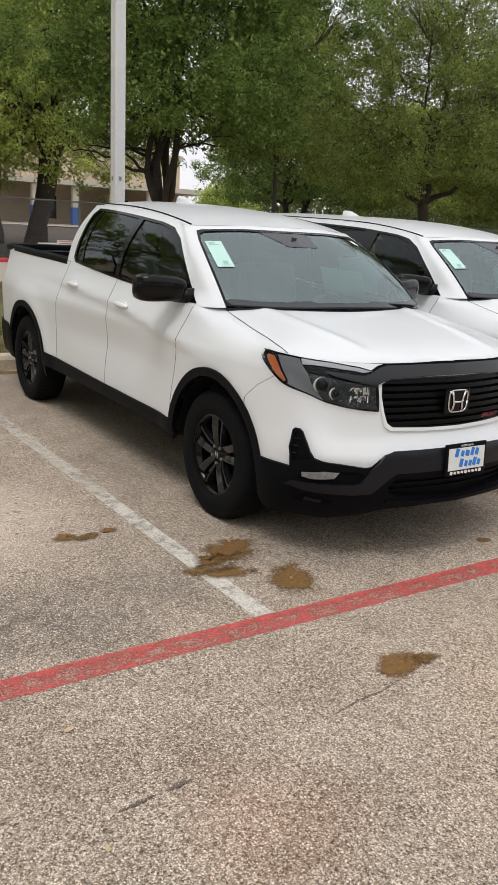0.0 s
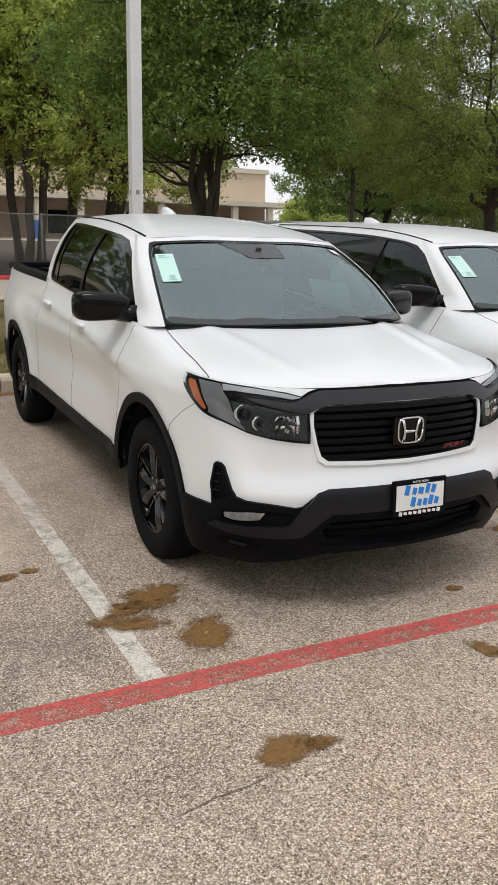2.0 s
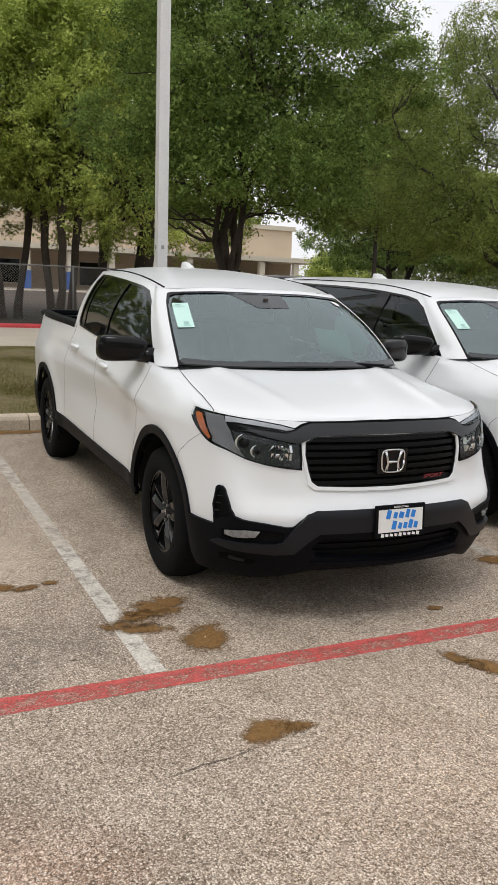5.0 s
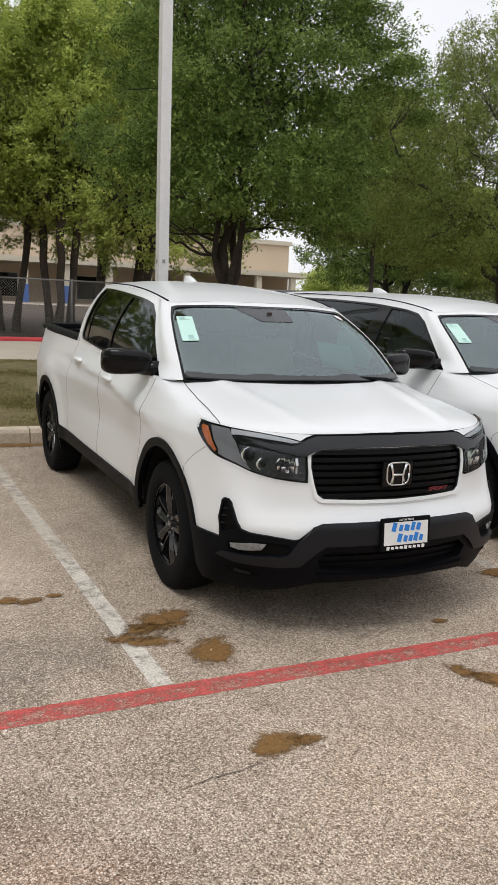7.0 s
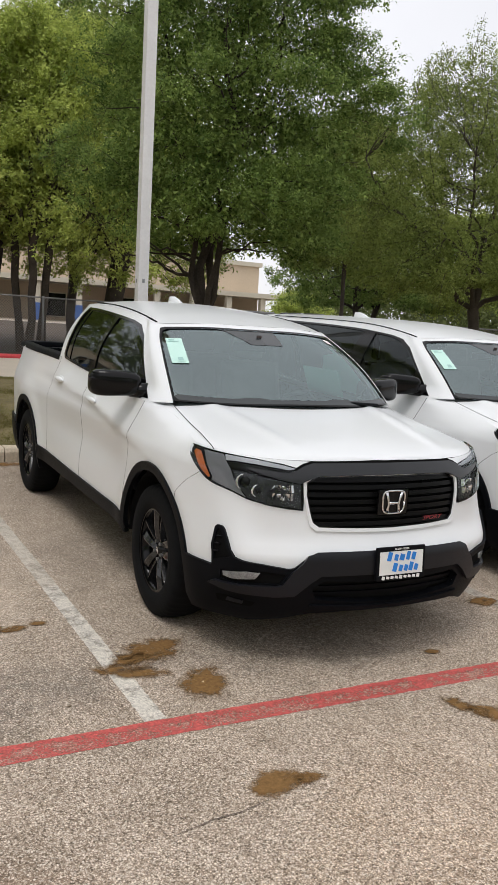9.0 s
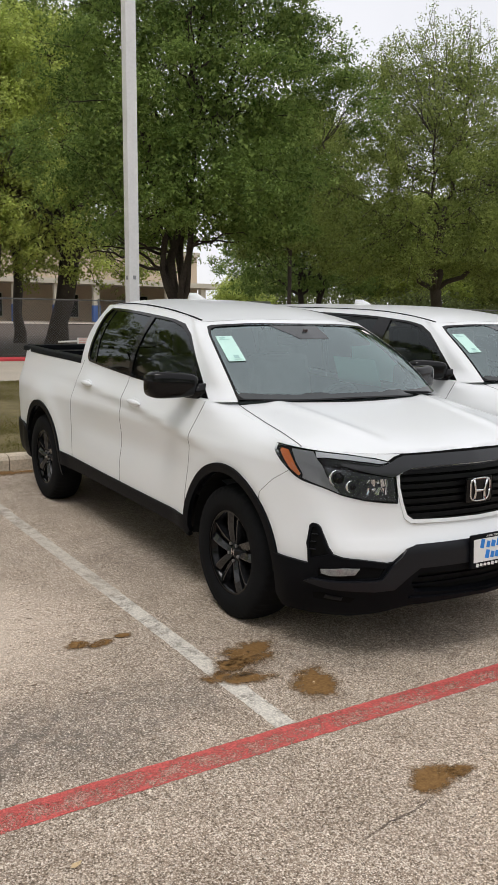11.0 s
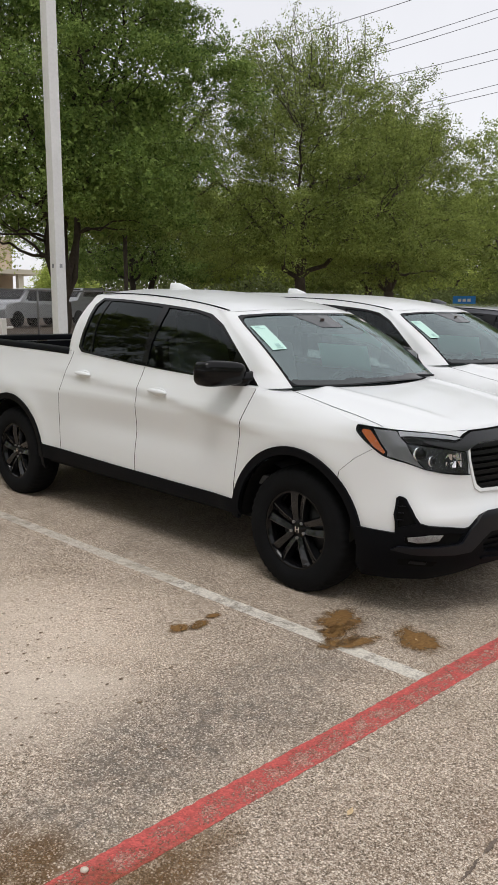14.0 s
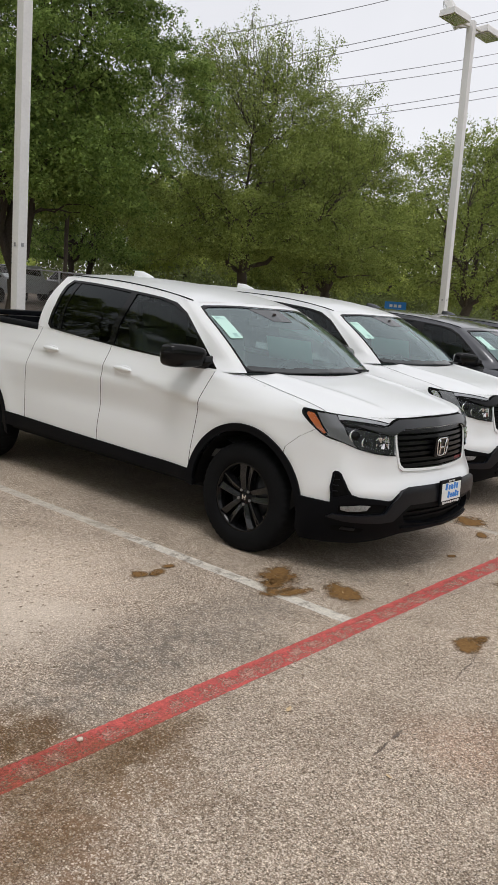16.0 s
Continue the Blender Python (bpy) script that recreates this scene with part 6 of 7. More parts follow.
# ---- far parked cars, barrier, sign, cables ----
def far_car(x, y, turn, paint, label, tall=0.0, pick=False):
    car = thing("parked_car", label, "car", Matrix.Translation((x, y, gz(y) + 0.17)) @ Matrix.Rotation(radians(turn), 4, "Z"), "far parked cars")
    if pick:
        prof = [(-2.7, 0.45), (-2.72, 0.85), (-2.6, 1.05), (-1.6, 1.14), (-0.85, 1.75), (0.75, 1.80), (0.95, 1.15), (2.75, 1.15), (2.8, 0.5)]
    else:
        prof = [(-2.3, 0.40), (-2.33, 0.75), (-2.2, 0.95), (-1.35, 1.08), (-0.65, 1.55 + tall), (1.2, 1.60 + tall), (2.15, 1.15 + tall * 0.6), (2.3, 0.95), (2.32, 0.45)]
    vs, fs, k = [], [], len(prof)
    for xx, sq in ((-0.9, 0.0), (-0.88, 1.0), (0.88, 1.0), (0.9, 0.0)):
        for py, pz in prof:
            vs.append((xx * (1 if pz < 1.2 else 0.82), py, pz - (0.02 if sq == 0 else 0)))
    for r in range(3):
        for i in range(k - 1):
            fs.append((r * k + i, (r + 1) * k + i, (r + 1) * k + i + 1, r * k + i + 1))
    fs += [tuple(range(k)), tuple(range(4 * k - 1, 3 * k - 1, -1))]
    part("body", mesh_from("body", vs, fs, False), paint, car)
    for s in (-1, 1):
        top = prof[4][1]
        w = [(s * 0.86, prof[3][0] + 0.35, 1.12), (s * 0.86, (0.7 if pick else 1.75), 1.16), (s * 0.765, (0.62 if pick else 1.25), top - 0.10), (s * 0.765, prof[4][0] + 0.06, top - 0.10)]
        part("window", mesh_from("win", [(x0 + s * 0.022, y0, z0) for x0, y0, z0 in w], [(0, 1, 2, 3)], False), M_GLOSS, car)
        for yy in (-1.55, 1.55):
            wl = lathe([(0.0, -0.1), (0.33, -0.1), (0.35, 0.0), (0.33, 0.1), (0.0, 0.1)], 20)
            wl.transform(Matrix.Translation((s * 0.85, yy, 0.35)))
            part("wheel", wl, M_TYRE, car)
    w = [(-0.72, prof[3][0] + 0.16, 1.20), (0.72, prof[3][0] + 0.16, 1.20), (0.68, prof[4][0] - 0.10, prof[4][1] - 0.06), (-0.68, prof[4][0] - 0.10, prof[4][1] - 0.06)]
    part("windscreen", mesh_from("ws", [(x0, y0 - 0.03, z0 + 0.03) for x0, y0, z0 in w], [(0, 1, 2, 3)], False), M_GLOSS, car)
    return car


M_SILVER = mat("silver car paint", (0.42, 0.43, 0.45), 0.3, metal=0.4, vary=0.04, coat=0.8)
far_car(19.0, 32.0, -70, M_SILVER, "silver crew-cab pickup parked behind the fence", pick=True)
far_car(14.8, 30.2, -70, M_SILVER, "silver car parked behind the fence", 0.12)
far_car(24.3, 34.6, -75, M_SILVER, "silver car parked behind the fence", 0.1)
far_car(29.5, 36.0, -75, M_WHITE, "white car parked behind the fence", 0.12)


def barrier():
    b = thing("barrier_gate", "white barrier arm with a red and white sign", "barrier", Matrix.Translation((6.6, 17.2, gz(17.2) + 0.12)))
    part("barrier_post", box(0, 0, 0.45, 0.16, 0.16, 0.9, 0.02), M_POLE, b)
    part("arm", tube([(0.3, 0, 0.66), (-2.6, 0, 0.58)], [0.03, 0.022], 8), M_POLE, b)
    part("sign", box(-1.85, -0.04, 0.60, 0.50, 0.02, 0.17), M_PAPER, b)
    for i in range(3):
        part("sign_bar", box(-1.85, -0.053, 0.655 - 0.05 * i, 0.42, 0.006, 0.02), M_PINK, b)


barrier()
sign = thing("blue_sign", "blue roadside sign with white marks", "sign", Matrix.Translation((19.6, 11.1, 2.22)) @ Matrix.Rotation(radians(-55), 4, "Z") @ Matrix.Scale(0.42, 4))
part("panel", box(0, 0, 0, 1.7, 0.1, 0.75), M_BLUE, sign)
part("sign_post", box(0, 0.05, -2.55, 0.12, 0.1, 4.7), M_STEEL, sign)
for i in range(3):
    part("sign_bar", box(-0.35 + 0.35 * i, -0.06, 0.05, 0.24, 0.02, 0.22), M_PAPER, sign)


def cable(a, b, r):
    """A long sagging cable through two places and beyond them."""
    a, b = Vector(a), Vector(b)
    pts = []
    for i in range(25):
        f = -2.2 + 4.4 * i / 24
        p = a.lerp(b, f)
        p.z += 0.5 * ((f - 0.5) ** 2 - 0.25)
        pts.append(p)
    ob = new("power_cable", tube(pts, r, 5))
    ob.data.materials.append(M_WIRE)
    tagged(ob, "thin dark overhead power cable against the sky", "power cable", "overhead cables")


for a, b in (((98.9, 70, 40.8), (145.6, 70, 59.4)), ((99.7, 70, 40.1), (146.0, 70, 58.1)), ((104.6, 70, 38.1), (147.4, 70, 52.6)), ((105.6, 70, 37.2), (147.9, 70, 51.0)),
             ((103.9, 70, 33.0), (149.0, 70, 47.0)), ((104.8, 70, 32.4), (149.3, 70, 45.5)), ((76.3, 70, 36.3), (107.5, 70, 49.4))):
    cable(a, b, 0.055)


# ---- trees ----
def leaf_mat(name, low, high):
    m = bpy.data.materials.new(name)
    m.use_nodes = True
    n, l = m.node_tree.nodes, m.node_tree.links
    b = n["Principled BSDF"]
    b.inputs["Roughness"].default_value = 0.6
    b.inputs["Specular IOR Level"].default_value = 0.12
    geo, rp = n.new("ShaderNodeNewGeometry"), n.new("ShaderNodeValToRGB")
    tone, half = n.new("ShaderNodeTexNoise"), n.new("ShaderNodeMix")
    tone.inputs["Scale"].default_value, tone.inputs["Detail"].default_value = 1.3, 2.0
    l.new(geo.outputs["Position"], tone.inputs["Vector"])
    spread = n.new("ShaderNodeMapRange")
    spread.inputs["From Min"].default_value, spread.inputs["From Max"].default_value = 0.3, 0.7
    l.new(tone.outputs["Fac"], spread.inputs["Value"])
    half.inputs["Factor"].default_value = 0.65
    l.new(spread.outputs["Result"], half.inputs["A"])
    l.new(geo.outputs["Random Per Island"], half.inputs["B"])
    rp.color_ramp.elements[0].color, rp.color_ramp.elements[1].color = (*low, 1), (*high, 1)
    l.new(half.outputs["Result"], rp.inputs["Fac"])
    l.new(rp.outputs["Color"], b.inputs["Base Color"])
    tr = n.new("ShaderNodeBsdfTranslucent")
    l.new(rp.outputs["Color"], tr.inputs["Color"])
    mix = n.new("ShaderNodeMixShader")
    mix.inputs["Fac"].default_value = 0.45
    l.new(b.outputs[0], mix.inputs[1])
    l.new(tr.outputs[0], mix.inputs[2])
    l.new(mix.outputs[0], n["Material Output"].inputs["Surface"])
    return m


M_LEAF_OAK = leaf_mat("oak leaf", (0.046, 0.10, 0.024), (0.40, 0.52, 0.145))
M_LEAF_ELM = leaf_mat("elm leaf", (0.085, 0.125, 0.03), (0.42, 0.49, 0.14))
M_LEAF_FAR = leaf_mat("far leaf", (0.11, 0.14, 0.05), (0.22, 0.255, 0.10))
M_LEAF_YOUNG = leaf_mat("spring leaf", (0.22, 0.285, 0.065), (0.64, 0.71, 0.20))


def leaf_mesh(c, leaf, nr, face=None, kite=False):
    """Small pointed leaves at the places c, as one mesh; face: the way that each one's upper side looks."""
    k = len(c)
    nn = nr.normal(0, 1, (k, 3)) * (1.0 if face is None else 0.5)
    if face is not None:
        nn += face
    nn /= np.linalg.norm(nn, axis=1)[:, None] + 1e-9
    ax = np.cross(nn, nr.normal(0, 1, (k, 3)))
    ax /= np.linalg.norm(ax, axis=1)[:, None] + 1e-9
    side = np.cross(nn, ax)
    ln = leaf * nr.uniform(0.6, 1.35, k)[:, None]
    if kite:
        corners = ((-0.5, 0.0, 0.0), (-0.04, 0.27, 0.07), (0.5, 0.0, -0.05), (-0.04, -0.27, 0.07))
    else:
        corners = ((-0.5, 0.1, 0.0), (0.2, 0.42, 0.0), (0.5, -0.36, 0.0))
    q = len(corners)
    v = np.empty((k, q, 3))
    for i, (a, b, d) in enumerate(corners):
        v[:, i] = c + ln * (ax * a + side * b + nn * d)
    me = bpy.data.meshes.new("crown")
    me.vertices.add(q * k)
    me.vertices.foreach_set("co", v.ravel())
    me.loops.add(q * k)
    me.loops.foreach_set("vertex_index", np.arange(q * k, dtype=np.int32))
    me.polygons.add(k)
    me.polygons.foreach_set("loop_start", np.arange(0, q * k, q, dtype=np.int32))
    me.update(calc_edges=True)
    return me


def build_tree(x, y, height, spread, trunk_h, trunk_r, clumps, per, leaf, bark, foliage, label, seed, forks=4, lean=(0, 0), base=0.9, clump_r=0.42, flat=1.0, shift=(0, 0), stems=1, core=0, shoot=1.0, fill=0.8, taper=0.0, airy=0.0, kite=False, bunch=14, pad=0.62):
    """A tree: forked trunk, limbs and twigs that carry leafy clumps, spread through an uneven crown."""
    rng, nr = random.Random(seed), np.random.RandomState(seed)
    tree = thing("tree", label, "tree", Matrix.Translation((x, y, gz(y) + 0.12)), "trees")
    vs, fs, nodes = [], [], []

    def grow(pts, radii, sides):
        b0 = len(vs)
        side = None
        for i, p in enumerate(pts):
            d = (pts[min(i + 1, len(pts) - 1)] - pts[max(i - 1, 0)]).normalized()
            side = d.orthogonal().normalized() if side is None else (side - d * side.dot(d)).normalized()
            up = d.cross(side)
            for q in range(sides):
                a = 2 * math.pi * q / sides
                vs.append(p + (side * math.cos(a) + up * math.sin(a)) * radii[i])
        for i in range(len(pts) - 1):
            for q in range(sides):
                r = (q + 1) % sides
                fs.append((b0 + i * sides + q, b0 + i * sides + r, b0 + (i + 1) * sides + r, b0 + (i + 1) * sides + q))

    def bough(p, target, r, sides, wob, n=8, rise=0.25):
        pts, radii = [], []
        mid = p.lerp(target, 0.5) + Vector((0, 0, (target - p).length * rise))
        for i in range(n + 1):
            f = i / n
            q = p.lerp(mid, f).lerp(mid.lerp(target, f), f)
            if 0 < i:
                q += Vector((rng.uniform(-1, 1), rng.uniform(-1, 1), rng.uniform(-1, 1))) * wob * (target - p).length
            pts.append(q)
            radii.append(r * (1 - 0.72 * f))
        grow(pts, radii, sides)
        return pts, radii

    crown_z0 = trunk_h * base
    cz, rz = (crown_z0 + height) / 2, (height - crown_z0) / 2
    for st in range(stems):
        off = Vector((0.25 * math.cos(st * 2.3), 0.25 * math.sin(st * 2.3), 0)) * (stems > 1)
        top = Vector((lean[0] * trunk_h, lean[1] * trunk_h, trunk_h)) + off * 2.5
        trunk, rad = [], []
        for i in range(7):
            f = i / 6
            p = off.lerp(top, f) + Vector((rng.uniform(-1, 1), rng.uniform(-1, 1), 0)) * 0.05 * (0 < i)
            p.z -= 0.2 * (1 - f)
            trunk.append(p)
            rad.append(trunk_r * (1.28 - 0.55 * min(f * 3, 1) + 0.12 * f))
        grow(trunk, rad, 12)
        for k in range(forks):
            a = 2 * math.pi * (k + rng.uniform(-0.25, 0.25)) / forks + st
            reach = rng.uniform(0.4, 0.75) if k else 0.15
            tgt = Vector((shift[0] + math.cos(a) * spread * reach, shift[1] + math.sin(a) * spread * reach, crown_z0 + (height - crown_z0) * (rng.uniform(0.36, 0.72) if k else 0.85)))
            pts, radii = bough(trunk[-1 - (k % 2)].lerp(trunk[-1], 0.6), tgt, trunk_r * (0.42 if k else 0.6), 8, 0.03, 10, -0.02)
            nodes += [(p, r) for p, r in zip(pts[2:], radii[2:])]
            for j in range(5):
                i = rng.randint(2, 9)
                b = a + rng.uniform(-1.3, 1.3)
                t2 = pts[i] + Vector((math.cos(b), math.sin(b), rng.uniform(-0.1, 0.8))) * spread * rng.uniform(0.3, 0.5)
                p2, r2 = bough(pts[i], t2, radii[i] * 0.6, 6, 0.05, 7, 0.06)
                nodes += [(p, r) for p, r in zip(p2[2:], r2[2:])]
    place = np.array([p for p, _ in nodes])
    leaves, faces = [], []
    for c in range(clumps):
        h, ang = nr.rand() ** 0.85, nr.uniform(0, 2 * math.pi)
        prof = math.sqrt(1 - ((h - 0.33) / 0.70) ** 2) if h > 0.33 else 1 - 0.32 * ((0.33 - h) / 0.33) ** 2
        prof *= 1 - taper * h
        r = nr.rand() ** 0.42
        edge = 1.0 + 0.42 * noise.noise((math.cos(ang) * 1.6 + seed, math.sin(ang) * 1.6, h * 3.2))
        sag = 0.06 * (height - crown_z0) * r * r * max(0.0, 0.5 - h)
        rr = r * prof * edge * spread
        p = np.array([shift[0] + math.cos(ang) * rr, shift[1] + math.sin(ang) * rr, crown_z0 + 0.25 + h * (height - crown_z0 - 0.3) * (0.93 + 0.07 * edge) - sag])
        j = int(np.argmin(((place - p) ** 2).sum(axis=1) + 0.4 * np.maximum(place[:, 2] - p[2], 0)))
        q, r0 = nodes[j]
        bough(q, Vector(p), min(r0 * 0.5, 0.03), 4, 0.05, 5, 0.05)
        m = int(per * nr.uniform(0.5, 1.5) * (1 - airy * max(0.0, (h - 0.4) / 0.6)))
        cr = clump_r * nr.uniform(0.6, 1.3)
        way = Vector(p) - q
        out = Vector((p[0] - shift[0], p[1] - shift[1], 0)) / spread
        w = ((way.normalized() if way.length > 0.05 else Vector((0, 0, 1))) * 0.7 + out * 0.5 + Vector((0, 0, 0.4 * shoot * max(h, 0.15))) + Vector(nr.uniform(-0.6, 0.6, 3))).normalized()
        if shoot > 1.2:
            bough(Vector(p), Vector(p) + w * cr * shoot, 0.008, 3, 0.03, 3, 0.0)
        # leaves stand in small bunches on the outside of a flattened pad
        nb = max(1, m // bunch)
        d = nr.normal(0, 1, (nb, 3)) + np.array([0, 0, 0.55])
        d /= np.linalg.norm(d, axis=1)[:, None]
        seat = d * cr * nr.uniform(0.45, 1.1, nb)[:, None] * np.array([1, 1, pad]) + np.outer(nr.uniform(-0.8, 1.1 * shoot, nb), np.array(w)) * cr * 0.75
        pick = np.repeat(np.arange(nb), bunch)
        t = nr.normal(0, 1, (len(pick), 3)) * leaf * 0.85
        leaves.append(p + seat[pick] + t)
        faces.append(d[pick] * 0.55 + t / leaf * 0.3 + np.array([0, 0, 0.55]))
    part("trunk", mesh_from("trunk", vs, fs), bark, tree)
    part("crown", leaf_mesh(np.concatenate(leaves), leaf, nr, np.concatenate(faces), kite), foliage, tree)
    if core:
        h, ang, r = nr.rand(core) ** (1.15 + airy), nr.uniform(0, 2 * math.pi, core), np.sqrt(nr.rand(core)) * fill
        prof = np.sqrt(np.maximum(1 - ((h - 0.33) / 0.70) ** 2, 0.05)) * (1 - taper * h)
        c = np.stack([shift[0] + np.cos(ang) * r * prof * spread, shift[1] + np.sin(ang) * r * prof * spread, crown_z0 + 0.35 + h * (height - crown_z0) * 0.86], 1)
        part("inner_foliage", leaf_mesh(c, leaf * 1.35, nr), foliage, tree)
    return tree


OAK, ELM, YOUNG = (M_BARK, M_LEAF_OAK), (M_BARK2, M_LEAF_ELM), (M_BARK2, M_LEAF_YOUNG)
build_tree(3.38, 9.19, 10.5, 2.85, 1.45, 0.14, 450, 740, 0.054, *OAK, "dense dark green oak on the grass verge", 3, forks=7, base=1.66, clump_r=0.40, core=50000, fill=0.8, shift=(0.35, 0.0), taper=0.15, shoot=1.3, kite=True, pad=0.5)
build_tree(10.0, 9.61, 7.0, 3.45, 2.05, 0.14, 520, 420, 0.046, *ELM, "airy yellow-green elm on the grass verge", 8, forks=5, clump_r=0.23, base=1.04, core=34000, shoot=2.8, fill=0.9, taper=0.15, airy=0.7, kite=True, bunch=8)
build_tree(14.2, 10.2, 6.0, 2.55, 1.8, 0.16, 300, 320, 0.056, *ELM, "low spreading yellow-green elm by the light pole", 9, forks=5, core=3500, base=1.08, clump_r=0.27, shoot=2.1, kite=True, bunch=9)
build_tree(20.6, 9.0, 7.3, 3.3, 1.9, 0.19, 360, 130, 0.08, *ELM, "spreading green tree at the end of the verge", 10, forks=5, core=4500)
# beyond the fence and the road
build_tree(5.3, 21.5, 9.5, 4.2, 3.4, 0.36, 420, 180, 0.093, M_BARK, M_LEAF_YOUNG, "leaning dark-barked oak behind the fence", 21, forks=5, core=7500, lean=(0.22, 0), base=0.62)
build_tree(1.6, 21.8, 9.0, 2.8, 3.5, 0.13, 300, 185, 0.088, *YOUNG, "light green tree with slim stems behind the fence", 22, forks=4, core=6750, stems=2)
build_tree(2.9, 20.7, 9.5, 2.6, 3.5, 0.14, 300, 185, 0.088, *YOUNG, "light green tree with slim stems behind the fence", 23, forks=4, core=7500, stems=3, base=0.9)
build_tree(-0.6, 21.2, 8.6, 2.8, 3.2, 0.12, 300, 185, 0.088, *YOUNG, "bright green tree with slim stems behind the fence", 24, forks=4, core=6750, stems=2)
build_tree(-3.6, 22.0, 9.5, 3.2, 2.9, 0.2, 320, 165, 0.098, *YOUNG, "tall light green tree behind the fence", 25, forks=5, core=6750)
build_tree(-1.2, 26.5, 12.5, 4.2, 3.9, 0.2, 420, 92, 0.158, *YOUNG, "tall light green tree deep behind the fence", 26, forks=5, core=6750)
build_tree(6.0, 27.5, 12.5, 4.0, 3.6, 0.22, 400, 92, 0.158, *ELM, "tall yellow-green tree deep behind the fence", 27, forks=5, core=6750)
build_tree(22.7, 31.9, 8.4, 5.2, 2.4, 0.18, 420, 150, 0.128, *OAK, "twin-stemmed green tree behind the fence", 29, forks=4, core=6750, stems=2)
build_tree(29.5, 31.0, 7.5, 4.2, 2.2, 0.2, 320, 92, 0.158, *YOUNG, "rounded yellow-green tree far behind the road", 30, forks=5, core=6750)
build_tree(37.0, 30.0, 8.0, 4.6, 2.2, 0.2, 320, 92, 0.158, *ELM, "rounded yellow-green tree far behind the road", 31, forks=5, core=6750)
build_tree(46.0, 28.0, 8.5, 5.0, 2.2, 0.2, 320, 92, 0.158, *YOUNG, "rounded green tree far behind the road", 32, forks=5, core=6750)
build_tree(27.0, 20.5, 7.6, 3.8, 2.0, 0.2, 340, 92, 0.158, *ELM, "green tree beside the service road", 33, forks=5, core=6750)
build_tree(34.0, 14.0, 8.5, 4.0, 2.0, 0.2, 340, 92, 0.158, *ELM, "yellow-green tree at the far end of the verge", 34, forks=5, core=6750)
# along the open side, mirrored in the side glass
for i, (tx, ty) in enumerate(((-13.0, 9.0), (-13.0, 1.5), (-13.5, 17.0), (-15.5, -6.0), (-10.5, 23.0))):
    build_tree(tx, ty, 15.0, 4.3, 2.6, 0.24, 240, 80, 0.23, *(OAK if i % 2 else YOUNG), "broad green tree at the edge of the lot", 40 + i, forks=5)
build_tree(18.0, 27.0, 10.2, 3.3, 4.2, 0.11, 300, 92, 0.158, *ELM, "tall green tree behind the parked cars", 35, forks=5, core=6750)
build_tree(28.2, 48.0, 3.3, 2.3, 0.4, 0.05, 140, 120, 0.15, *YOUNG, "rounded yellow-green shrub beside the walkway", 36, forks=5, core=3000, base=0.5)
# small vase-shaped shrub, still bare
build_tree(8.7, 24.0, 1.9, 0.62, 0.30, 0.065, 46, 6, 0.05, *ELM, "small bare vase-shaped shrub behind the fence", 50, forks=6)


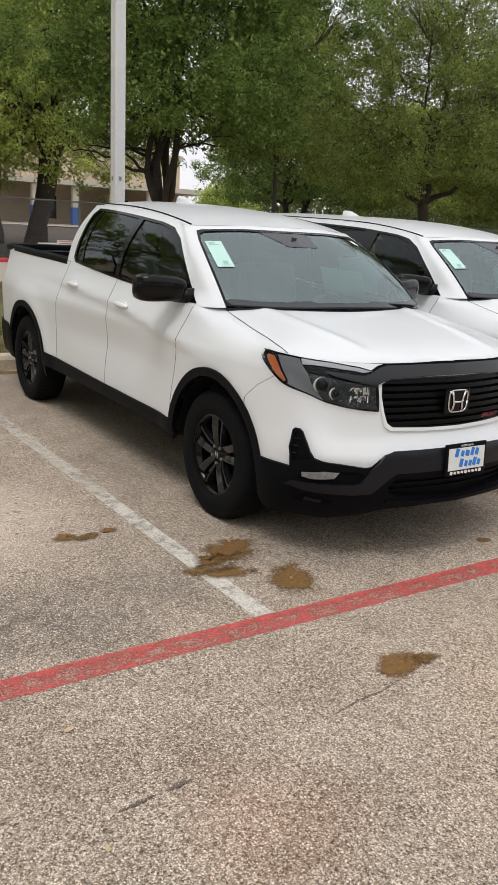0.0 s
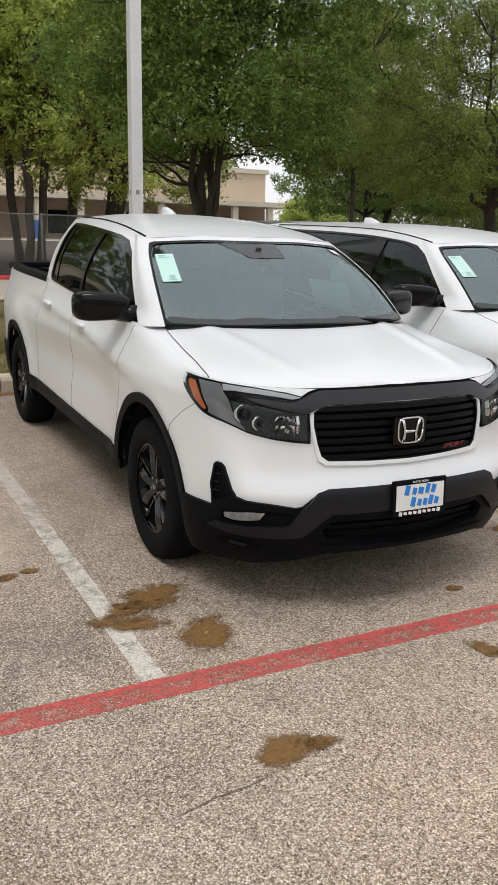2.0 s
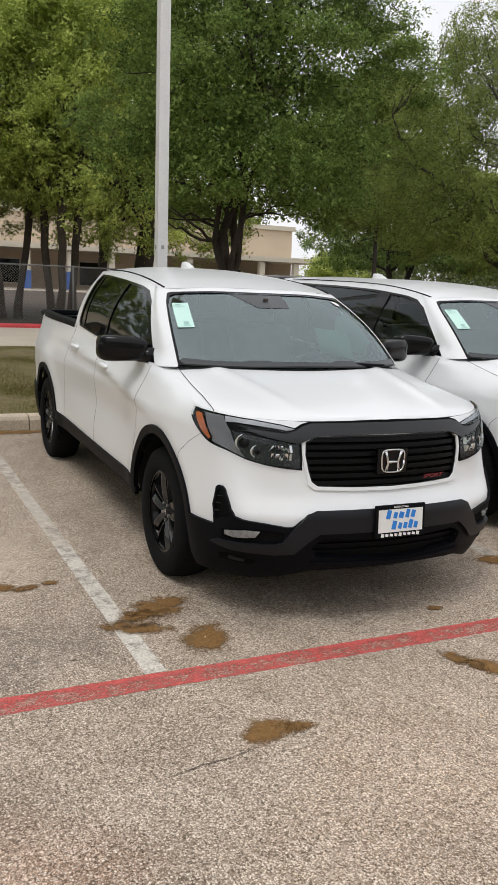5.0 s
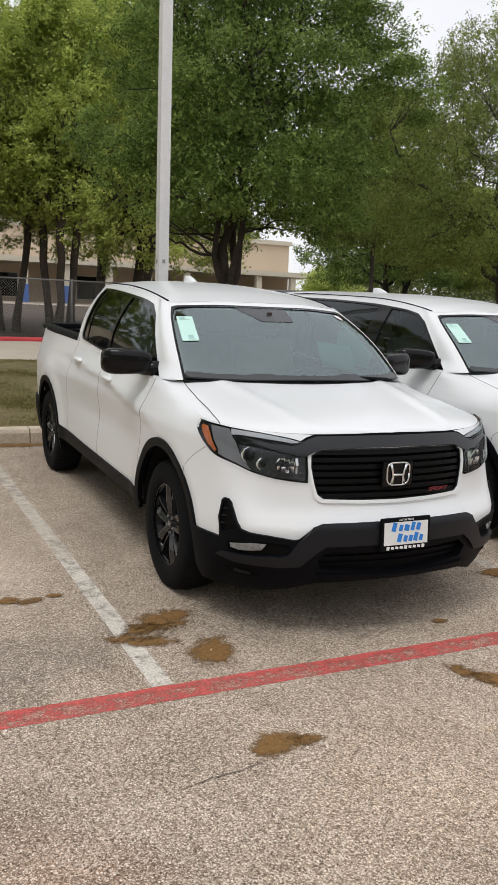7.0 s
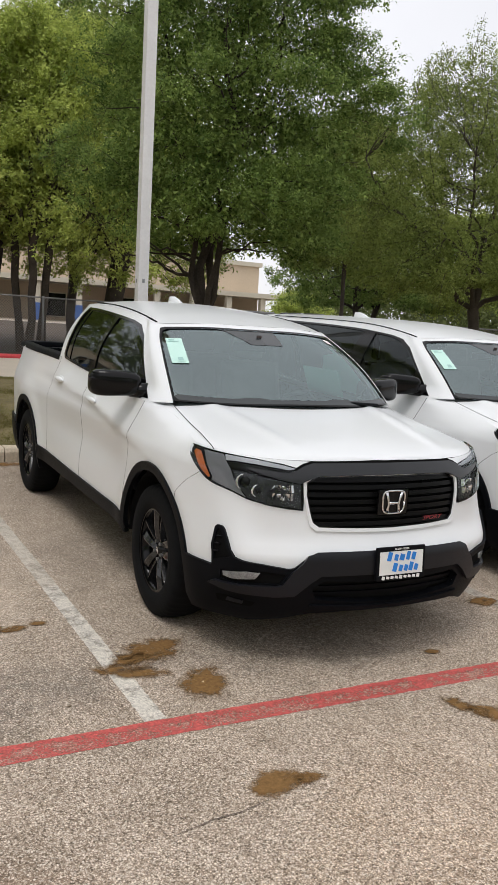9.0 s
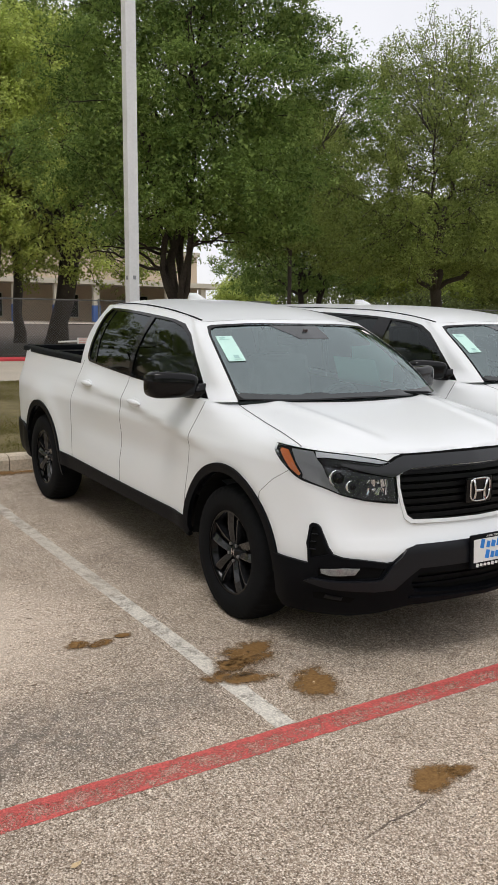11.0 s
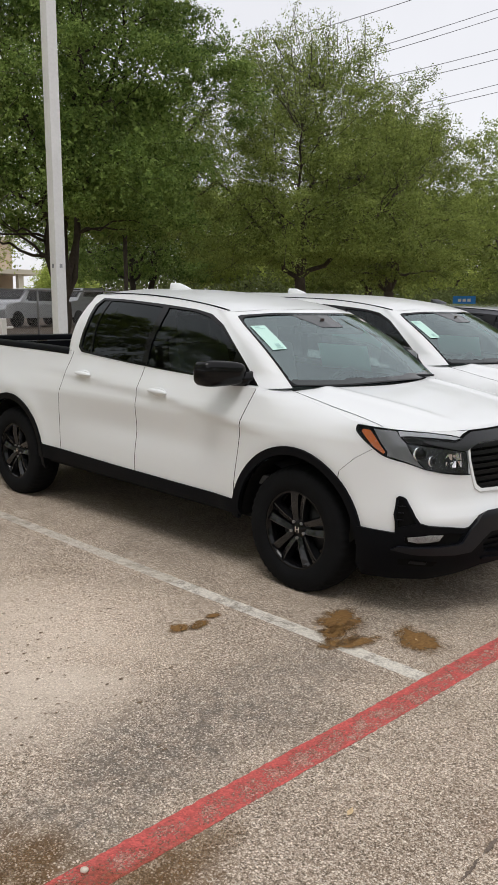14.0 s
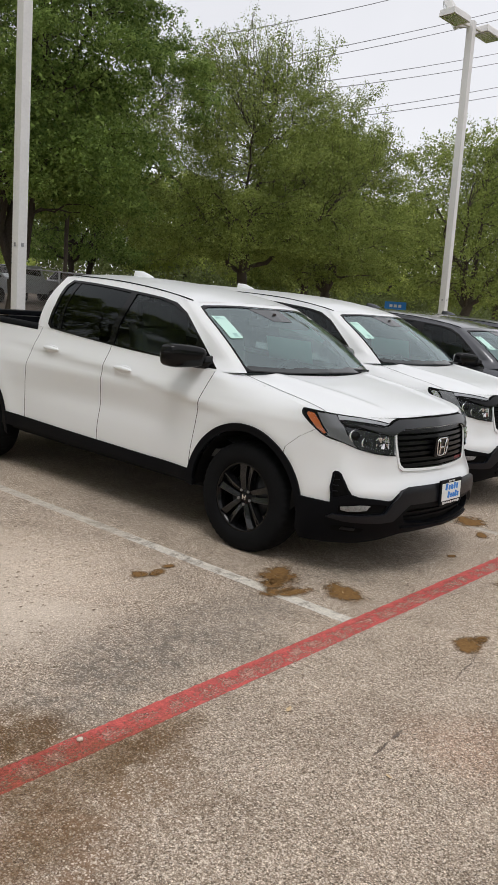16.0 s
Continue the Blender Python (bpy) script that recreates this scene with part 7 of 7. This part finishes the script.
def far_woods(name, y, x0, x1, h0, h1, n, seed, material, leaf, deep=3.0, spread=0.7):
    """A belt of mixed woods as one mass of leafy clumps, distant or out of view."""
    nr = np.random.RandomState(seed)
    pts = []
    for i in range(n):
        x = nr.uniform(x0, x1)
        top = h0 + (h1 - h0) * (0.5 + 0.5 * noise.noise((x * 0.11, seed, 0))) + 1.2 * noise.noise((x * 0.5, seed, 4))
        z = top * nr.rand() ** 0.7
        p = np.array([x, y + nr.uniform(-deep, deep), gz(y) + z])
        pts.append(p + nr.normal(0, 1, (26, 3)) * np.array([1, 1, 0.8]) * spread)
    ob = new(name, leaf_mesh(np.concatenate(pts), leaf, nr))
    ob.data.materials.append(material)
    return tagged(ob, "hazy green belt of trees, distant ones and an unseen one behind the camera", "woods", kind="stuff")


far_woods("far_woods", 78, -70, 36, 6, 11, 3200, 61, M_LEAF_FAR, 0.36)
far_woods("far_woods", 60, 36, 150, 4, 8, 3600, 62, M_LEAF_FAR, 0.34)
# unseen belt added behind the camera, to cut sky light on the truck's front
far_woods("far_woods", -26, -45, 45, 6, 11, 1300, 64, M_LEAF_OAK, 0.42)
far_woods("hedge", 26, 24, 75, 1.0, 2.6, 2400, 63, M_LEAF_FAR, 0.19, 1.5, 0.38)


# ---- grass on the verge ----
def grass(name, x0, x1, y0, y1, n, seed, tall):
    nr = np.random.RandomState(seed)
    x, y = nr.uniform(x0, x1, n), nr.uniform(y0, y1, n)
    keep = np.array([noise.noise((a * 1.3, b * 1.3, 7)) + 0.55 > nr.rand() * 0.75 - 0.1 for a, b in zip(x, y)])
    x, y = x[keep], y[keep]
    k = len(x)
    z = LIFT + SLOPE * y + 0.13
    a, ht = nr.uniform(0, math.pi, k), tall * nr.uniform(0.4, 1.3, k)
    v = np.empty((k, 3, 3))
    w = 0.006
    v[:, 0] = np.stack([x - w * np.cos(a), y - w * np.sin(a), z], 1)
    v[:, 1] = np.stack([x + w * np.cos(a), y + w * np.sin(a), z], 1)
    v[:, 2] = np.stack([x + nr.normal(0, 0.03, k), y + nr.normal(0, 0.03, k), z + ht], 1)
    me = bpy.data.meshes.new(name)
    me.vertices.add(3 * k)
    me.vertices.foreach_set("co", v.ravel())
    me.loops.add(3 * k)
    me.loops.foreach_set("vertex_index", np.arange(3 * k, dtype=np.int32))
    me.polygons.add(k)
    me.polygons.foreach_set("loop_start", np.arange(0, 3 * k, 3, dtype=np.int32))
    me.update(calc_edges=True)
    ob = new(name, me)
    ob.data.materials.append(leaf_mat("mixed turf blade", (0.15, 0.115, 0.045), (0.21, 0.215, 0.065)))
    return tagged(ob, "short patchy grass, part dry and brown", "grass", kind="stuff")


grass("grass", -4.2, 2.2, 4.83, 12.8, 135000, 71, 0.034)
